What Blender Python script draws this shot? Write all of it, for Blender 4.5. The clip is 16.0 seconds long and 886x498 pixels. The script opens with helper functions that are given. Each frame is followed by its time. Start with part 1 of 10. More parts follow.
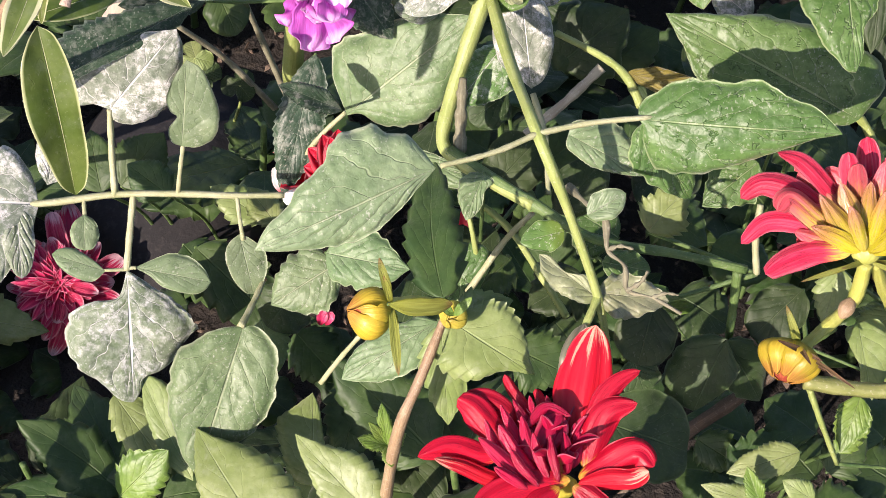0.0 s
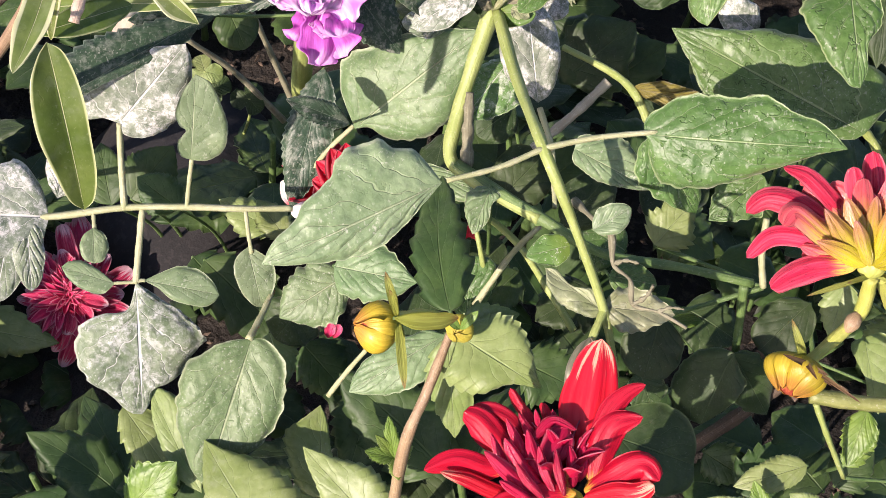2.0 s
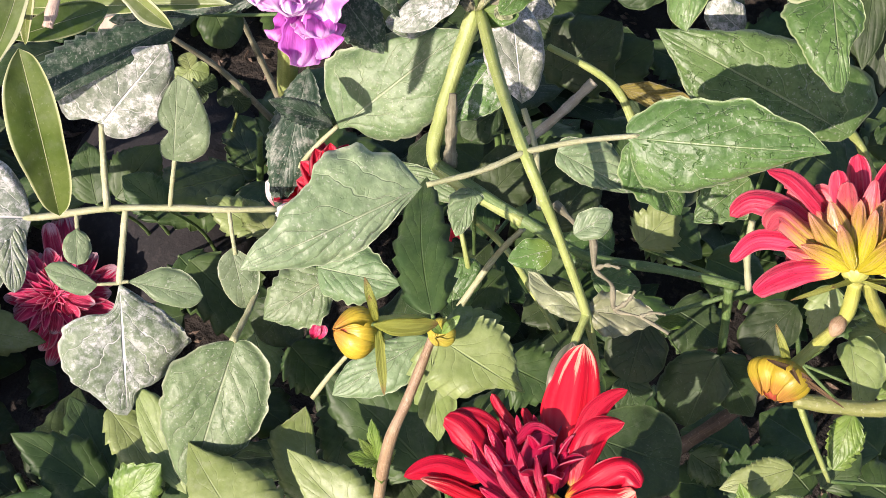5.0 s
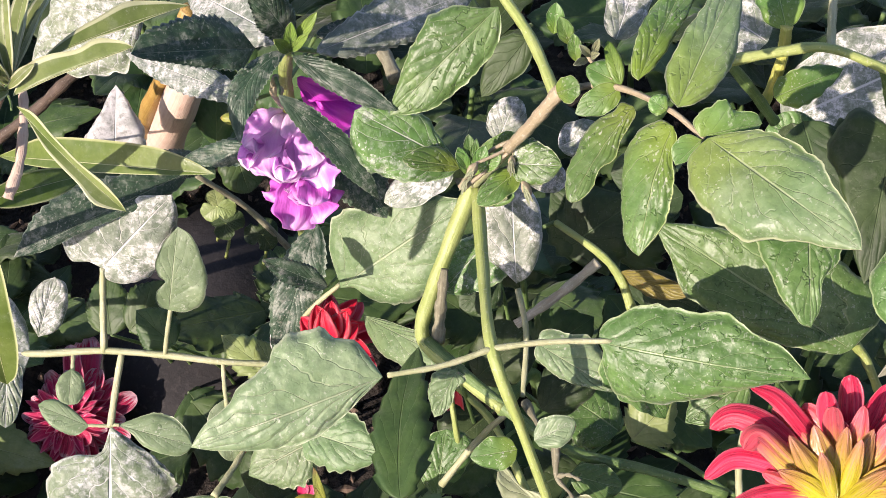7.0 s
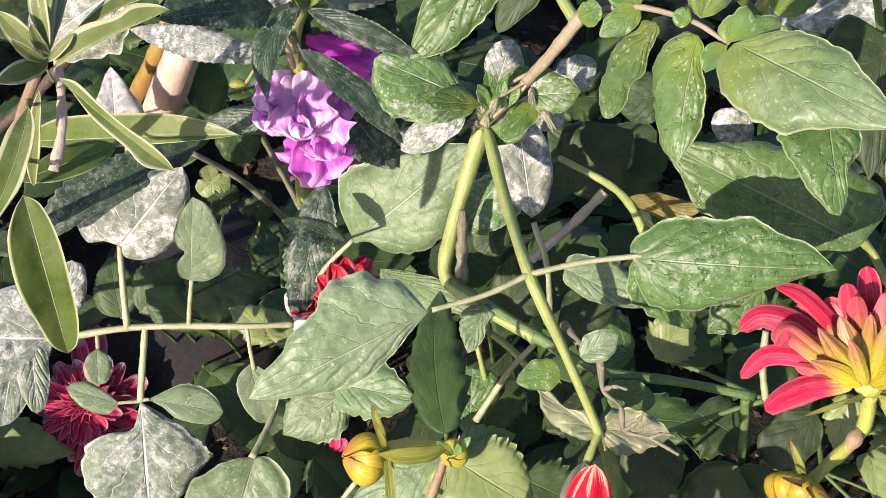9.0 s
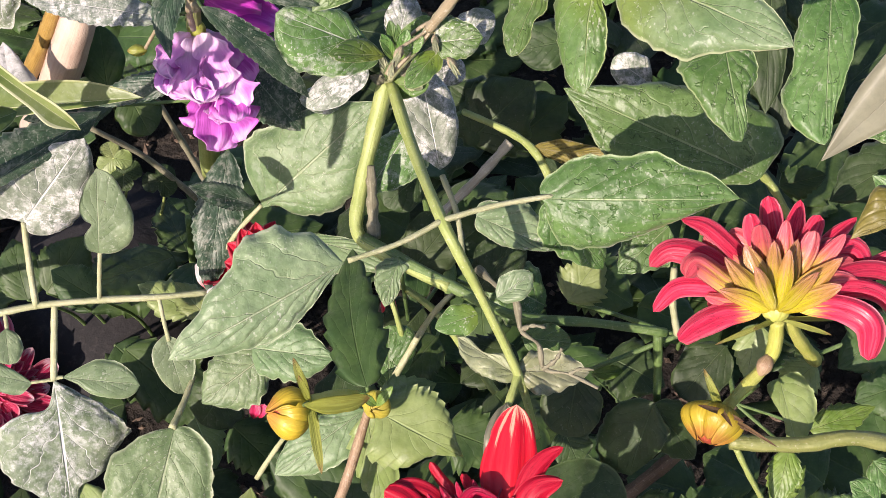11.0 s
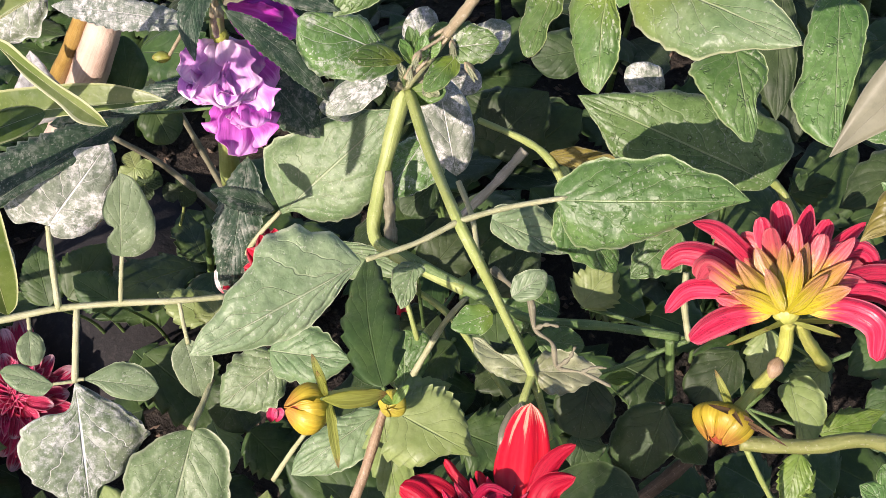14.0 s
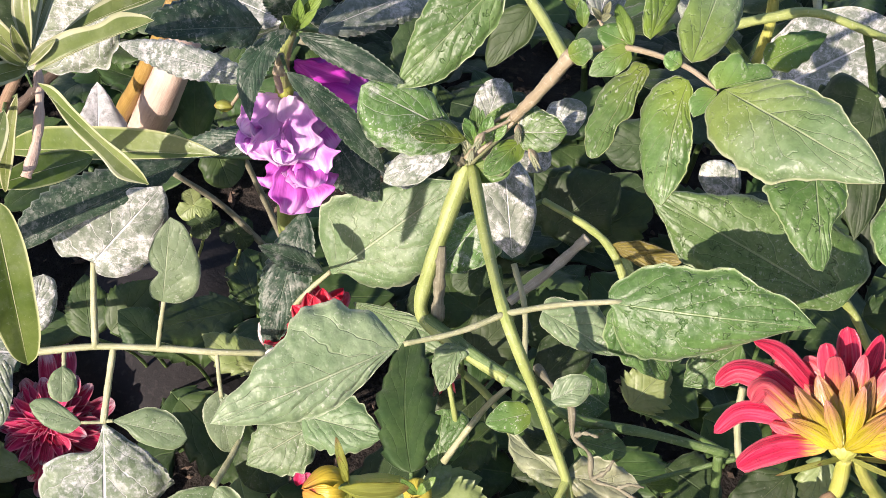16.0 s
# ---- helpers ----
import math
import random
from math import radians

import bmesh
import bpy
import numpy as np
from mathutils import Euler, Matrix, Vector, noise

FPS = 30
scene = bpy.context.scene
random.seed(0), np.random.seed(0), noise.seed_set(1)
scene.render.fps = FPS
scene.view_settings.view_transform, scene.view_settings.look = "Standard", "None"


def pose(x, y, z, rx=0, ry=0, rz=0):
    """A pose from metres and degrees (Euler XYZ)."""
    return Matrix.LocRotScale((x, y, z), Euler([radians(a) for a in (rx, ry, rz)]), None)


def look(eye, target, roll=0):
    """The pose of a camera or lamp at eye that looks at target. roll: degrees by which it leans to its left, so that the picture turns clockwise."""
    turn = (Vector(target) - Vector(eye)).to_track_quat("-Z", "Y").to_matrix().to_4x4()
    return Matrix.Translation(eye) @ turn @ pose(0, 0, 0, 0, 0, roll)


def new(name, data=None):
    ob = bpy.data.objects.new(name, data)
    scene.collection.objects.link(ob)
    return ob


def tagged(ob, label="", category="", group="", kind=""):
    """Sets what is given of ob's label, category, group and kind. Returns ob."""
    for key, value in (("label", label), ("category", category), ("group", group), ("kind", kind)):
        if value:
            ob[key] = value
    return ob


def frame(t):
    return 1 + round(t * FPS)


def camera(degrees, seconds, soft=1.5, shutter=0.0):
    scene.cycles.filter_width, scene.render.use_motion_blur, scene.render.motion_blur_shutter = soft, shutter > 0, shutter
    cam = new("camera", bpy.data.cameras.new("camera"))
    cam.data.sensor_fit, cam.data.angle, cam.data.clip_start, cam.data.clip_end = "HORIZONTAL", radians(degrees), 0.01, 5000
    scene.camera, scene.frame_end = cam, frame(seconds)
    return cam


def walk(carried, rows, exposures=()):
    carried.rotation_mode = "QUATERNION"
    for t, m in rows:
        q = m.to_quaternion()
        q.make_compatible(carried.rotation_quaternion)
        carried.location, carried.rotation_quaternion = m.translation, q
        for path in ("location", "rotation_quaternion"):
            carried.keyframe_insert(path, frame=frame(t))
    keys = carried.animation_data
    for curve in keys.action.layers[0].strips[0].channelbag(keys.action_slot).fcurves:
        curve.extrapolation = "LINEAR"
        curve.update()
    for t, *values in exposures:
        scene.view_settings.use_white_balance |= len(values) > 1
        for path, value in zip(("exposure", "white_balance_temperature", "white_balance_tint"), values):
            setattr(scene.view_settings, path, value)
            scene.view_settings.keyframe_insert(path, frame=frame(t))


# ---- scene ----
cam = camera(38.0, 16.0, soft=0.5)
PATH = [
    (0, pose(0.0063, -0.3322, 0.6743, 37.01, -0.86, 4.83)),
    (0.5, pose(0.0052, -0.3294, 0.6755, 37.41, -1.21, 4.48)),
    (1, pose(0.0032, -0.3334, 0.6763, 37.46, -0.62, 5.22)),
    (1.5, pose(0.0067, -0.3323, 0.6760, 37.49, -0.94, 4.90)),
    (2, pose(0.0083, -0.3320, 0.6772, 37.43, -0.48, 5.18)),
    (2.5, pose(0.0059, -0.3337, 0.6733, 37.11, -0.73, 6.10)),
    (3, pose(0.0073, -0.3322, 0.6753, 37.04, -0.59, 5.44)),
    (3.2, pose(0.0075, -0.3321, 0.6764, 37.04, -0.43, 5.34)),
    (5.3, pose(0.0207, -0.3188, 0.6785, 36.87, -0.36, 5.13)),
    (5.5, pose(0.0299, -0.3141, 0.6791, 37.15, -0.07, 4.98)),
    (6, pose(0.0463, -0.2939, 0.6839, 39.82, -0.59, 8.23)),
    (6.5, pose(0.0523, -0.2831, 0.6900, 40.39, 0.29, 12.44)),
    (7, pose(0.0654, -0.2760, 0.6903, 40.77, 0.94, 11.76)),
    (7.5, pose(0.0699, -0.2769, 0.6910, 40.48, 1.87, 11.69)),
    (8, pose(0.0793, -0.2788, 0.6904, 41.10, 1.68, 9.21)),
    (8.5, pose(0.0642, -0.2851, 0.6919, 41.15, 1.48, 8.71)),
    (9, pose(0.0313, -0.3063, 0.6928, 39.86, 2.23, 5.48)),
    (9.5, pose(0.0337, -0.3145, 0.6904, 39.00, 1.65, -1.69)),
    (10, pose(0.0302, -0.3178, 0.6866, 38.54, 1.00, -1.34)),
    (10.2, pose(0.0282, -0.3172, 0.6863, 38.58, 1.14, -0.64)),
    (12.3, pose(0.0265, -0.3319, 0.6848, 40.11, 0.54, 0.44)),
    (12.5, pose(0.0274, -0.3334, 0.6829, 40.00, -0.00, 0.00)),
    (13, pose(0.0264, -0.3351, 0.6847, 39.95, 0.35, 0.59)),
    (13.5, pose(0.0261, -0.3357, 0.6856, 40.30, 0.65, 0.76)),
    (14, pose(0.0259, -0.3361, 0.6865, 40.55, 1.03, 0.90)),
    (14.5, pose(0.0239, -0.3367, 0.6866, 40.19, 0.80, 1.62)),
    (15, pose(0.0261, -0.3327, 0.6852, 40.46, 0.81, 1.79)),
    (15.5, pose(0.0232, -0.3253, 0.6860, 40.83, 0.98, 5.32)),
    (16, pose(0.0351, -0.3043, 0.6830, 42.03, -0.47, 7.78)),
]
walk(cam, PATH, exposures=[(0, 0.75, 6400, 24), (7.5, 0.77, 6400, 24), (10, 0.62, 6400, 24), (14.5, 0.62, 6400, 24), (16, 0.76, 6400, 24)])


# ---- world, sun and exposure ----
SUN_TRAVEL = Vector((0.62, 0.92, -0.535)).normalized()
world = bpy.data.worlds.new("sky")
scene.world = world
world.use_nodes = True
wn = world.node_tree
sky = wn.nodes.new("ShaderNodeTexSky")
sky.sky_type, sky.sun_disc = "NISHITA", False
sky.sun_elevation = math.asin(-SUN_TRAVEL.z)
sky.sun_rotation = math.atan2(-SUN_TRAVEL.x, -SUN_TRAVEL.y)
wn.links.new(sky.outputs["Color"], wn.nodes["Background"].inputs["Color"])
wn.nodes["Background"].inputs["Strength"].default_value = 0.115
sun = new("sun", bpy.data.lights.new("sun", "SUN"))
sun.data.energy, sun.data.angle, sun.data.color = 5.0, radians(0.5), (1.0, 0.90, 0.73)
sun.matrix_basis = look((-2.5, -3.7, 2.2), Vector((-2.5, -3.7, 2.2)) + SUN_TRAVEL)


# ---- materials ----
class Nodes:
    """Short hand for wiring one node material."""

    def __init__(self, name):
        self.mat = bpy.data.materials.new(name)
        self.mat.use_nodes = True
        self.tree = self.mat.node_tree
        self.bsdf = self.tree.nodes["Principled BSDF"]
        self.out = self.tree.nodes["Material Output"]

    def add(self, kind, **values):
        n = self.tree.nodes.new(kind)
        for key, value in values.items():
            setattr(n, key, value)
        return n

    def put(self, socket, value):
        if isinstance(value, bpy.types.NodeSocket):
            self.tree.links.new(value, socket)
        elif isinstance(value, tuple):
            socket.default_value = (*value, 1.0) if len(value) == 3 and len(socket.default_value) == 4 else value
        else:
            socket.default_value = value

    def math(self, op, a, b=0.0, c=0.0):
        n = self.add("ShaderNodeMath", operation=op)
        for socket, value in zip(n.inputs, (a, b, c)):
            self.put(socket, value)
        return n.outputs[0]

    def ramp(self, value, low, high, a=0.0, b=1.0):
        n = self.add("ShaderNodeMapRange", interpolation_type="SMOOTHSTEP")
        for socket, v in zip(n.inputs, (value, low, high, a, b)):
            self.put(socket, v)
        return n.outputs[0]

    def mix(self, factor, a, b, blend="MIX"):
        n = self.add("ShaderNodeMix", data_type="RGBA", blend_type=blend)
        self.put(n.inputs[0], factor), self.put(n.inputs[6], a), self.put(n.inputs[7], b)
        return n.outputs[2]

    def noise(self, scale, detail=3.0, rough=0.55, where=None):
        n = self.add("ShaderNodeTexNoise")
        n.inputs["Scale"].default_value, n.inputs["Detail"].default_value, n.inputs["Roughness"].default_value = scale, detail, rough
        self.put(n.inputs["Vector"], where or self.place())
        return n.outputs[0]

    def place(self):
        return self.add("ShaderNodeTexCoord").outputs["Object"]

    def chance(self):
        return self.add("ShaderNodeObjectInfo").outputs["Random"]

    def bump(self, height, distance, strength=1.0):
        n = self.add("ShaderNodeBump")
        n.inputs["Strength"].default_value, n.inputs["Distance"].default_value = strength, distance
        self.put(n.inputs["Height"], height)
        return n.outputs[0]

    def leafy(self, colour, normal, share):
        """Principled surface with some light let through."""
        thin = self.add("ShaderNodeBsdfTranslucent")
        self.put(thin.inputs["Color"], colour), self.put(thin.inputs["Normal"], normal)
        both = self.add("ShaderNodeMixShader")
        both.inputs[0].default_value = share
        self.tree.links.new(self.bsdf.outputs[0], both.inputs[1])
        self.tree.links.new(thin.outputs[0], both.inputs[2])
        self.tree.links.new(both.outputs[0], self.out.inputs["Surface"])


def leaf_material(name, dark, light, vein, dust=0.2, powder=(0.61, 0.61, 0.53), veins=5.0, slant=0.5, rim=0.5,
                  rough=0.43, through_share=0.18, grain=1.0, stripe=0.0, fine=1.0, lift=0.00070, film_share=1.0, cover=0.0, crust=0.0, flecks=0.0, stripe_from=0.87, crease=0.35, young=None):
    """A leaf: s runs along the midrib, v from edge to edge; veins, blistered relief and dried spray residue."""
    k = Nodes(name)
    uv = k.add("ShaderNodeUVMap")
    split = k.add("ShaderNodeSeparateXYZ")
    k.put(split.inputs[0], uv.outputs[0])
    s = split.outputs[0]
    v = k.math("ABSOLUTE", k.math("MULTIPLY_ADD", split.outputs[1], 2.0, -1.0))
    wob = k.noise(48.0, 3.0)
    phase = k.math("SUBTRACT", k.math("MULTIPLY", s, veins), k.math("MULTIPLY", k.math("POWER", v, 0.85), slant * veins))
    phase = k.math("ADD", phase, k.math("MULTIPLY_ADD", wob, 1.7, -0.85))
    near = k.math("ABSOLUTE", k.math("SUBTRACT", k.math("FRACT", phase), 0.5))
    side = k.math("MULTIPLY", k.ramp(near, 0.008, k.math("MULTIPLY_ADD", v, -0.014, 0.042), 1.0, 0.0), k.math("MULTIPLY", k.ramp(v, 0.7, 1.0, 1.0, 0.1), k.math("MULTIPLY", k.ramp(s, 0.02, 0.14), k.ramp(s, 0.86, 0.98, 1.0, 0.0))))
    mid = k.ramp(v, 0.010, k.math("MULTIPLY_ADD", s, -0.022, 0.042), 1.0, 0.0)
    ribs = k.math("MAXIMUM", mid, k.math("MULTIPLY", k.math("MULTIPLY", side, k.ramp(k.noise(90.0, 2.0), 0.3, 0.6, 0.35, 1.0)), 0.7 * min(fine, 1.2)))
    net = k.add("ShaderNodeTexVoronoi", feature="DISTANCE_TO_EDGE")
    net.inputs["Scale"].default_value = 260.0
    k.put(net.inputs["Vector"], k.place())
    cells = k.ramp(net.outputs["Distance"], 0.0, 0.12)
    blotch = k.noise(45.0, 4.0, 0.6)
    base = k.mix(k.ramp(blotch, 0.32, 0.68), dark, light)
    base = k.mix(k.ramp(k.noise(430.0, 3.0, 0.65), 0.42, 0.66, 0.0, 0.30 * min(grain + 0.2, 1.0)), base, tuple(c * 0.55 for c in dark))
    base = k.mix(k.math("MULTIPLY", k.math("SUBTRACT", 1.0, cells), 0.04 * fine), base, vein)
    if young:
        base = k.mix(k.ramp(k.math("ADD", s, k.math("MULTIPLY_ADD", blotch, 0.5, -0.25)), 0.05, 0.6, 0.9, 0.0), base, young)
    wrinkle = k.math("ABSOLUTE", k.math("SUBTRACT", k.noise(240.0, 2.0, 0.5), 0.5))
    wrinkle = k.math("MULTIPLY", k.ramp(wrinkle, 0.0, 0.045, 1.0, 0.0), k.math("MULTIPLY", k.ramp(k.noise(200.0, 2.0), 0.52, 0.64), crease))
    # Wrinkle lines darken the base too, painting in the shade of the crease.
    base = k.mix(k.math("MULTIPLY", wrinkle, 0.5), base, tuple(c * 0.35 for c in dark))
    base = k.mix(k.math("MULTIPLY", ribs, 0.85 if stripe else 0.5), base, vein)
    if stripe:
        base = k.mix(k.math("MULTIPLY", k.ramp(v, stripe_from, stripe_from + 0.07), stripe), base, vein)
    base = k.mix(k.math("MULTIPLY", k.ramp(v, 0.945, 0.985), rim), base, vein)
    tone = k.math("MULTIPLY_ADD", k.chance(), 0.18, 0.91)
    hsv = k.add("ShaderNodeHueSaturation")
    k.put(hsv.inputs["Value"], tone), k.put(hsv.inputs["Color"], base)
    k.put(hsv.inputs["Hue"], k.math("MULTIPLY_ADD", k.chance(), 0.02, 0.49))
    base = hsv.outputs[0]
    speck = k.ramp(k.noise(720.0, 2.0, 0.7), 0.62, 0.68)
    patch = k.ramp(k.noise(55.0, 4.0, 0.65), 0.42 - cover, 0.66 - cover)
    film = k.ramp(k.noise(240.0, 5.0, 0.75), 0.46 - cover, 0.64 - cover)
    laid = k.math("MULTIPLY", k.math("MAXIMUM", k.math("MULTIPLY", k.math("MULTIPLY", film, film_share), k.math("MULTIPLY_ADD", patch, 0.85, 0.15)), k.math("MULTIPLY", k.math("MULTIPLY", speck, 0.9), k.math("MULTIPLY_ADD", k.ramp(k.noise(38.0, 2.0), 0.45, 0.62), 0.75, 0.25))), dust)
    if crust:
        laid = k.math("MULTIPLY", laid, k.ramp(k.noise(1000.0, 3.0, 0.7), 0.38, 0.52, 1.0 - crust * 0.7, 1.0))
        laid = k.math("MULTIPLY", laid, k.ramp(k.noise(300.0, 4.0, 0.7), 0.40, 0.56, 1.0 - crust, 1.0))
        laid = k.math("MAXIMUM", laid, k.math("MULTIPLY", ribs, crust))
    # White flecks: spots of residue, with small glints put into the colour too.
    if flecks:
        stretch = k.add("ShaderNodeMapping")
        stretch.inputs["Scale"].default_value = (1.0, 0.55, 0.8)
        k.put(stretch.inputs[0], k.place())
        drops = k.ramp(k.noise(900.0, 1.0, 0.5, stretch.outputs[0]), 0.62, 0.70)
        strewn = k.ramp(k.noise(70.0, 3.0, 0.6), 0.40, 0.62)
        laid = k.math("MAXIMUM", laid, k.math("MULTIPLY", k.math("MULTIPLY", drops, strewn), flecks))
    laid = k.math("MINIMUM", laid, 0.92)
    colour = k.mix(laid, base, powder)
    height = k.math("ADD", k.math("MULTIPLY", ribs, -0.6), k.math("MULTIPLY", cells, 0.03 * fine))
    height = k.math("ADD", height, k.math("MULTIPLY", k.math("MULTIPLY", k.ramp(near, 0.0, 0.30), k.math("MULTIPLY", k.ramp(v, 0.0, 0.25), k.math("MULTIPLY", k.ramp(k.noise(70.0, 2.0), 0.3, 0.6), k.math("MULTIPLY", k.ramp(s, 0.02, 0.16), k.ramp(s, 0.8, 0.98, 1.0, 0.0))))), 0.45 * fine))
    height = k.math("SUBTRACT", height, k.math("MULTIPLY", wrinkle, 0.5))
    height = k.math("ADD", height, k.math("MULTIPLY", k.noise(110.0, 2.0), 0.9 * grain))
    height = k.math("ADD", height, k.math("MULTIPLY", k.noise(280.0, 2.0), 0.45 * grain))
    height = k.math("ADD", height, k.math("MULTIPLY", k.noise(900.0, 2.0, 0.6), 0.10 * grain))
    height = k.math("ADD", height, k.math("MULTIPLY", k.ramp(k.noise(130.0, 0.0), 0.40, 0.95), -1.2 * grain))
    normal = k.bump(height, lift, 0.9)
    k.put(k.bsdf.inputs["Base Color"], colour)
    k.put(k.bsdf.inputs["Roughness"], k.math("MULTIPLY_ADD", laid, 0.35, rough))
    k.put(k.bsdf.inputs["Normal"], normal)
    k.bsdf.inputs["Specular IOR Level"].default_value = 0.42
    k.bsdf.inputs["Sheen Weight"].default_value, k.bsdf.inputs["Sheen Roughness"].default_value = 0.12, 0.4
    k.leafy(base, normal, through_share)
    return k.mat


def petal_material(name, foot, body, tip, foot_to=0.3, tip_from=2.0, streak=0.5, rough=0.42, shine=None, ribbed=0.0012, margin=0.0, ragged=0.36, lines_share=0.0):
    """A petal: colour runs from foot to tip along s, with fine lengthwise streaks."""
    k = Nodes(name)
    split = k.add("ShaderNodeSeparateXYZ")
    k.put(split.inputs[0], k.add("ShaderNodeUVMap").outputs[0])
    s, across = split.outputs[0], split.outputs[1]
    lines = k.add("ShaderNodeCombineXYZ")
    k.put(lines.inputs[0], k.math("MULTIPLY", s, 1.2)), k.put(lines.inputs[1], k.math("MULTIPLY", across, 8.0))
    k.put(lines.inputs[2], k.math("MULTIPLY", k.chance(), 40.0))
    grain = k.noise(1.6, 3.0, 0.6, lines.outputs[0])
    mottled = k.noise(120.0, 3.0)
    edge = k.math("ADD", s, k.math("MULTIPLY_ADD", grain, ragged, -0.5 * ragged))
    colour = k.mix(k.ramp(edge, foot_to * 0.45, foot_to * 1.5), foot, body)
    colour = k.mix(k.ramp(edge, tip_from, tip_from + 0.14), colour, tip)
    # Pale margins are petal colour; on CORAL they stand in for edge highlights.
    if margin:
        side = k.math("ABSOLUTE", k.math("MULTIPLY_ADD", across, 2.0, -1.0))
        colour = k.mix(k.math("MULTIPLY", k.ramp(side, 0.66, 0.98), k.math("MULTIPLY", k.ramp(s, 0.2, 0.6), margin)), colour, tip)
    # Lighter streaks: petal colour, plus gloss on the ridges painted in.
    colour = k.mix(k.math("MULTIPLY", k.ramp(grain, 0.42, 0.72), streak), colour, shine or tuple(min(1.0, c * 1.9 + 0.05) for c in body))
    colour = k.mix(k.math("MULTIPLY", k.ramp(mottled, 0.5, 0.8), 0.15), colour, tuple(c * 0.45 for c in body))
    # Thin dark lines put the shade of lengthwise creases into the colour.
    if lines_share:
        fine = k.math("ABSOLUTE", k.math("SUBTRACT", k.noise(2.3, 2.0, 0.5, lines.outputs[0]), 0.5))
        colour = k.mix(k.math("MULTIPLY", k.ramp(fine, 0.004, 0.030, 1.0, 0.0), lines_share), colour, tuple(c * 0.25 for c in body))
    hsv = k.add("ShaderNodeHueSaturation")
    k.put(hsv.inputs["Color"], colour), k.put(hsv.inputs["Value"], k.math("MULTIPLY_ADD", k.chance(), 0.4, 0.8))
    colour = hsv.outputs[0]
    normal = k.bump(k.math("ADD", grain, k.math("MULTIPLY", k.noise(500.0, 2.0), 0.2)), ribbed, 0.9)
    k.put(k.bsdf.inputs["Base Color"], colour), k.put(k.bsdf.inputs["Normal"], normal)
    k.bsdf.inputs["Roughness"].default_value = rough
    k.leafy(colour, normal, 0.38)
    return k.mat


def stem_material(name, one, two, scale=90.0, rough=0.5, streaks=30.0, dust=0.15):
    """A stalk, cane or twig with lengthwise streaks (s along, v round it)."""
    k = Nodes(name)
    uv = k.add("ShaderNodeMapping")
    uv.inputs["Scale"].default_value = (3.0, streaks, 1.0)
    k.put(uv.inputs[0], k.add("ShaderNodeUVMap").outputs[0])
    lines = k.noise(1.0, 3.0, 0.6, uv.outputs[0])
    spots = k.noise(scale, 4.0, 0.6)
    colour = k.mix(k.ramp(k.math("ADD", k.math("MULTIPLY", lines, 0.5), k.math("MULTIPLY", spots, 0.5)), 0.35, 0.65), one, two)
    flecks = k.ramp(k.noise(700.0, 2.0), 0.6, 0.72)
    colour = k.mix(k.math("MULTIPLY", flecks, dust), colour, (0.6, 0.58, 0.5))
    k.put(k.bsdf.inputs["Base Color"], colour)
    k.bsdf.inputs["Roughness"].default_value = rough
    k.put(k.bsdf.inputs["Normal"], k.bump(k.math("ADD", lines, k.noise(600.0, 3.0)), 0.0005, 0.7))
    return k.mat


def earth_material(name, one, two, three, scale, bump_size, rough=0.9):
    """Soil, stone or slab: three tones at two scales with coarse relief."""
    k = Nodes(name)
    wide, small = k.noise(scale, 5.0, 0.6), k.noise(scale * 14.0, 5.0, 0.65)
    colour = k.mix(k.ramp(wide, 0.35, 0.65), one, two)
    colour = k.mix(k.ramp(small, 0.52, 0.66), colour, three)
    k.put(k.bsdf.inputs["Base Color"], colour)
    k.bsdf.inputs["Roughness"].default_value = rough
    k.put(k.bsdf.inputs["Normal"], k.bump(k.math("ADD", wide, k.math("MULTIPLY", small, 0.6)), bump_size, 0.9))
    return k.mat


GREEN = leaf_material("tomato_leaf_green", (0.056, 0.130, 0.027), (0.115, 0.212, 0.060), (0.36, 0.45, 0.23), dust=0.35, film_share=0.15, rough=0.42, rim=0.7, flecks=0.3, crease=0.9)
GREEN_SMALL = leaf_material("young_tomato_leaf", (0.064, 0.148, 0.026), (0.133, 0.246, 0.058), (0.40, 0.50, 0.24), dust=0.65, film_share=0.15, rough=0.44, rim=0.7, flecks=0.3, fine=0.25, grain=0.5, young=(0.15, 0.23, 0.035))
DUSTY = leaf_material("tomato_leaf_dusty", (0.108, 0.185, 0.072), (0.172, 0.252, 0.116), (0.42, 0.47, 0.30), dust=0.55, film_share=0.09, rim=0.6, rough=0.47, flecks=0.35)
GREEN_YOUNG = leaf_material("young_blistered_leaf", (0.058, 0.130, 0.024), (0.115, 0.205, 0.055), (0.40, 0.48, 0.20), dust=0.45, film_share=0.15, rough=0.40, rim=0.9, flecks=0.5, fine=0.7, crease=0.8, young=(0.17, 0.24, 0.03))
# Like GREEN_YOUNG but paler: the sheen is painted into the base colour.
PALE_YOUNG = leaf_material("young_leaf_sheen_in_colour", (0.112, 0.198, 0.078), (0.205, 0.292, 0.150), (0.44, 0.50, 0.30), dust=0.5, film_share=0.2, rough=0.40, rim=0.9, flecks=0.3, fine=0.8, crease=0.4, young=(0.18, 0.26, 0.05))
PALE_DUSTY = leaf_material("tomato_leaf_pale_dusty", (0.160, 0.250, 0.118), (0.250, 0.345, 0.185), (0.46, 0.52, 0.34), dust=0.6, film_share=0.1, rim=0.7, fine=1.25, grain=1.0, flecks=0.5, crease=0.25)
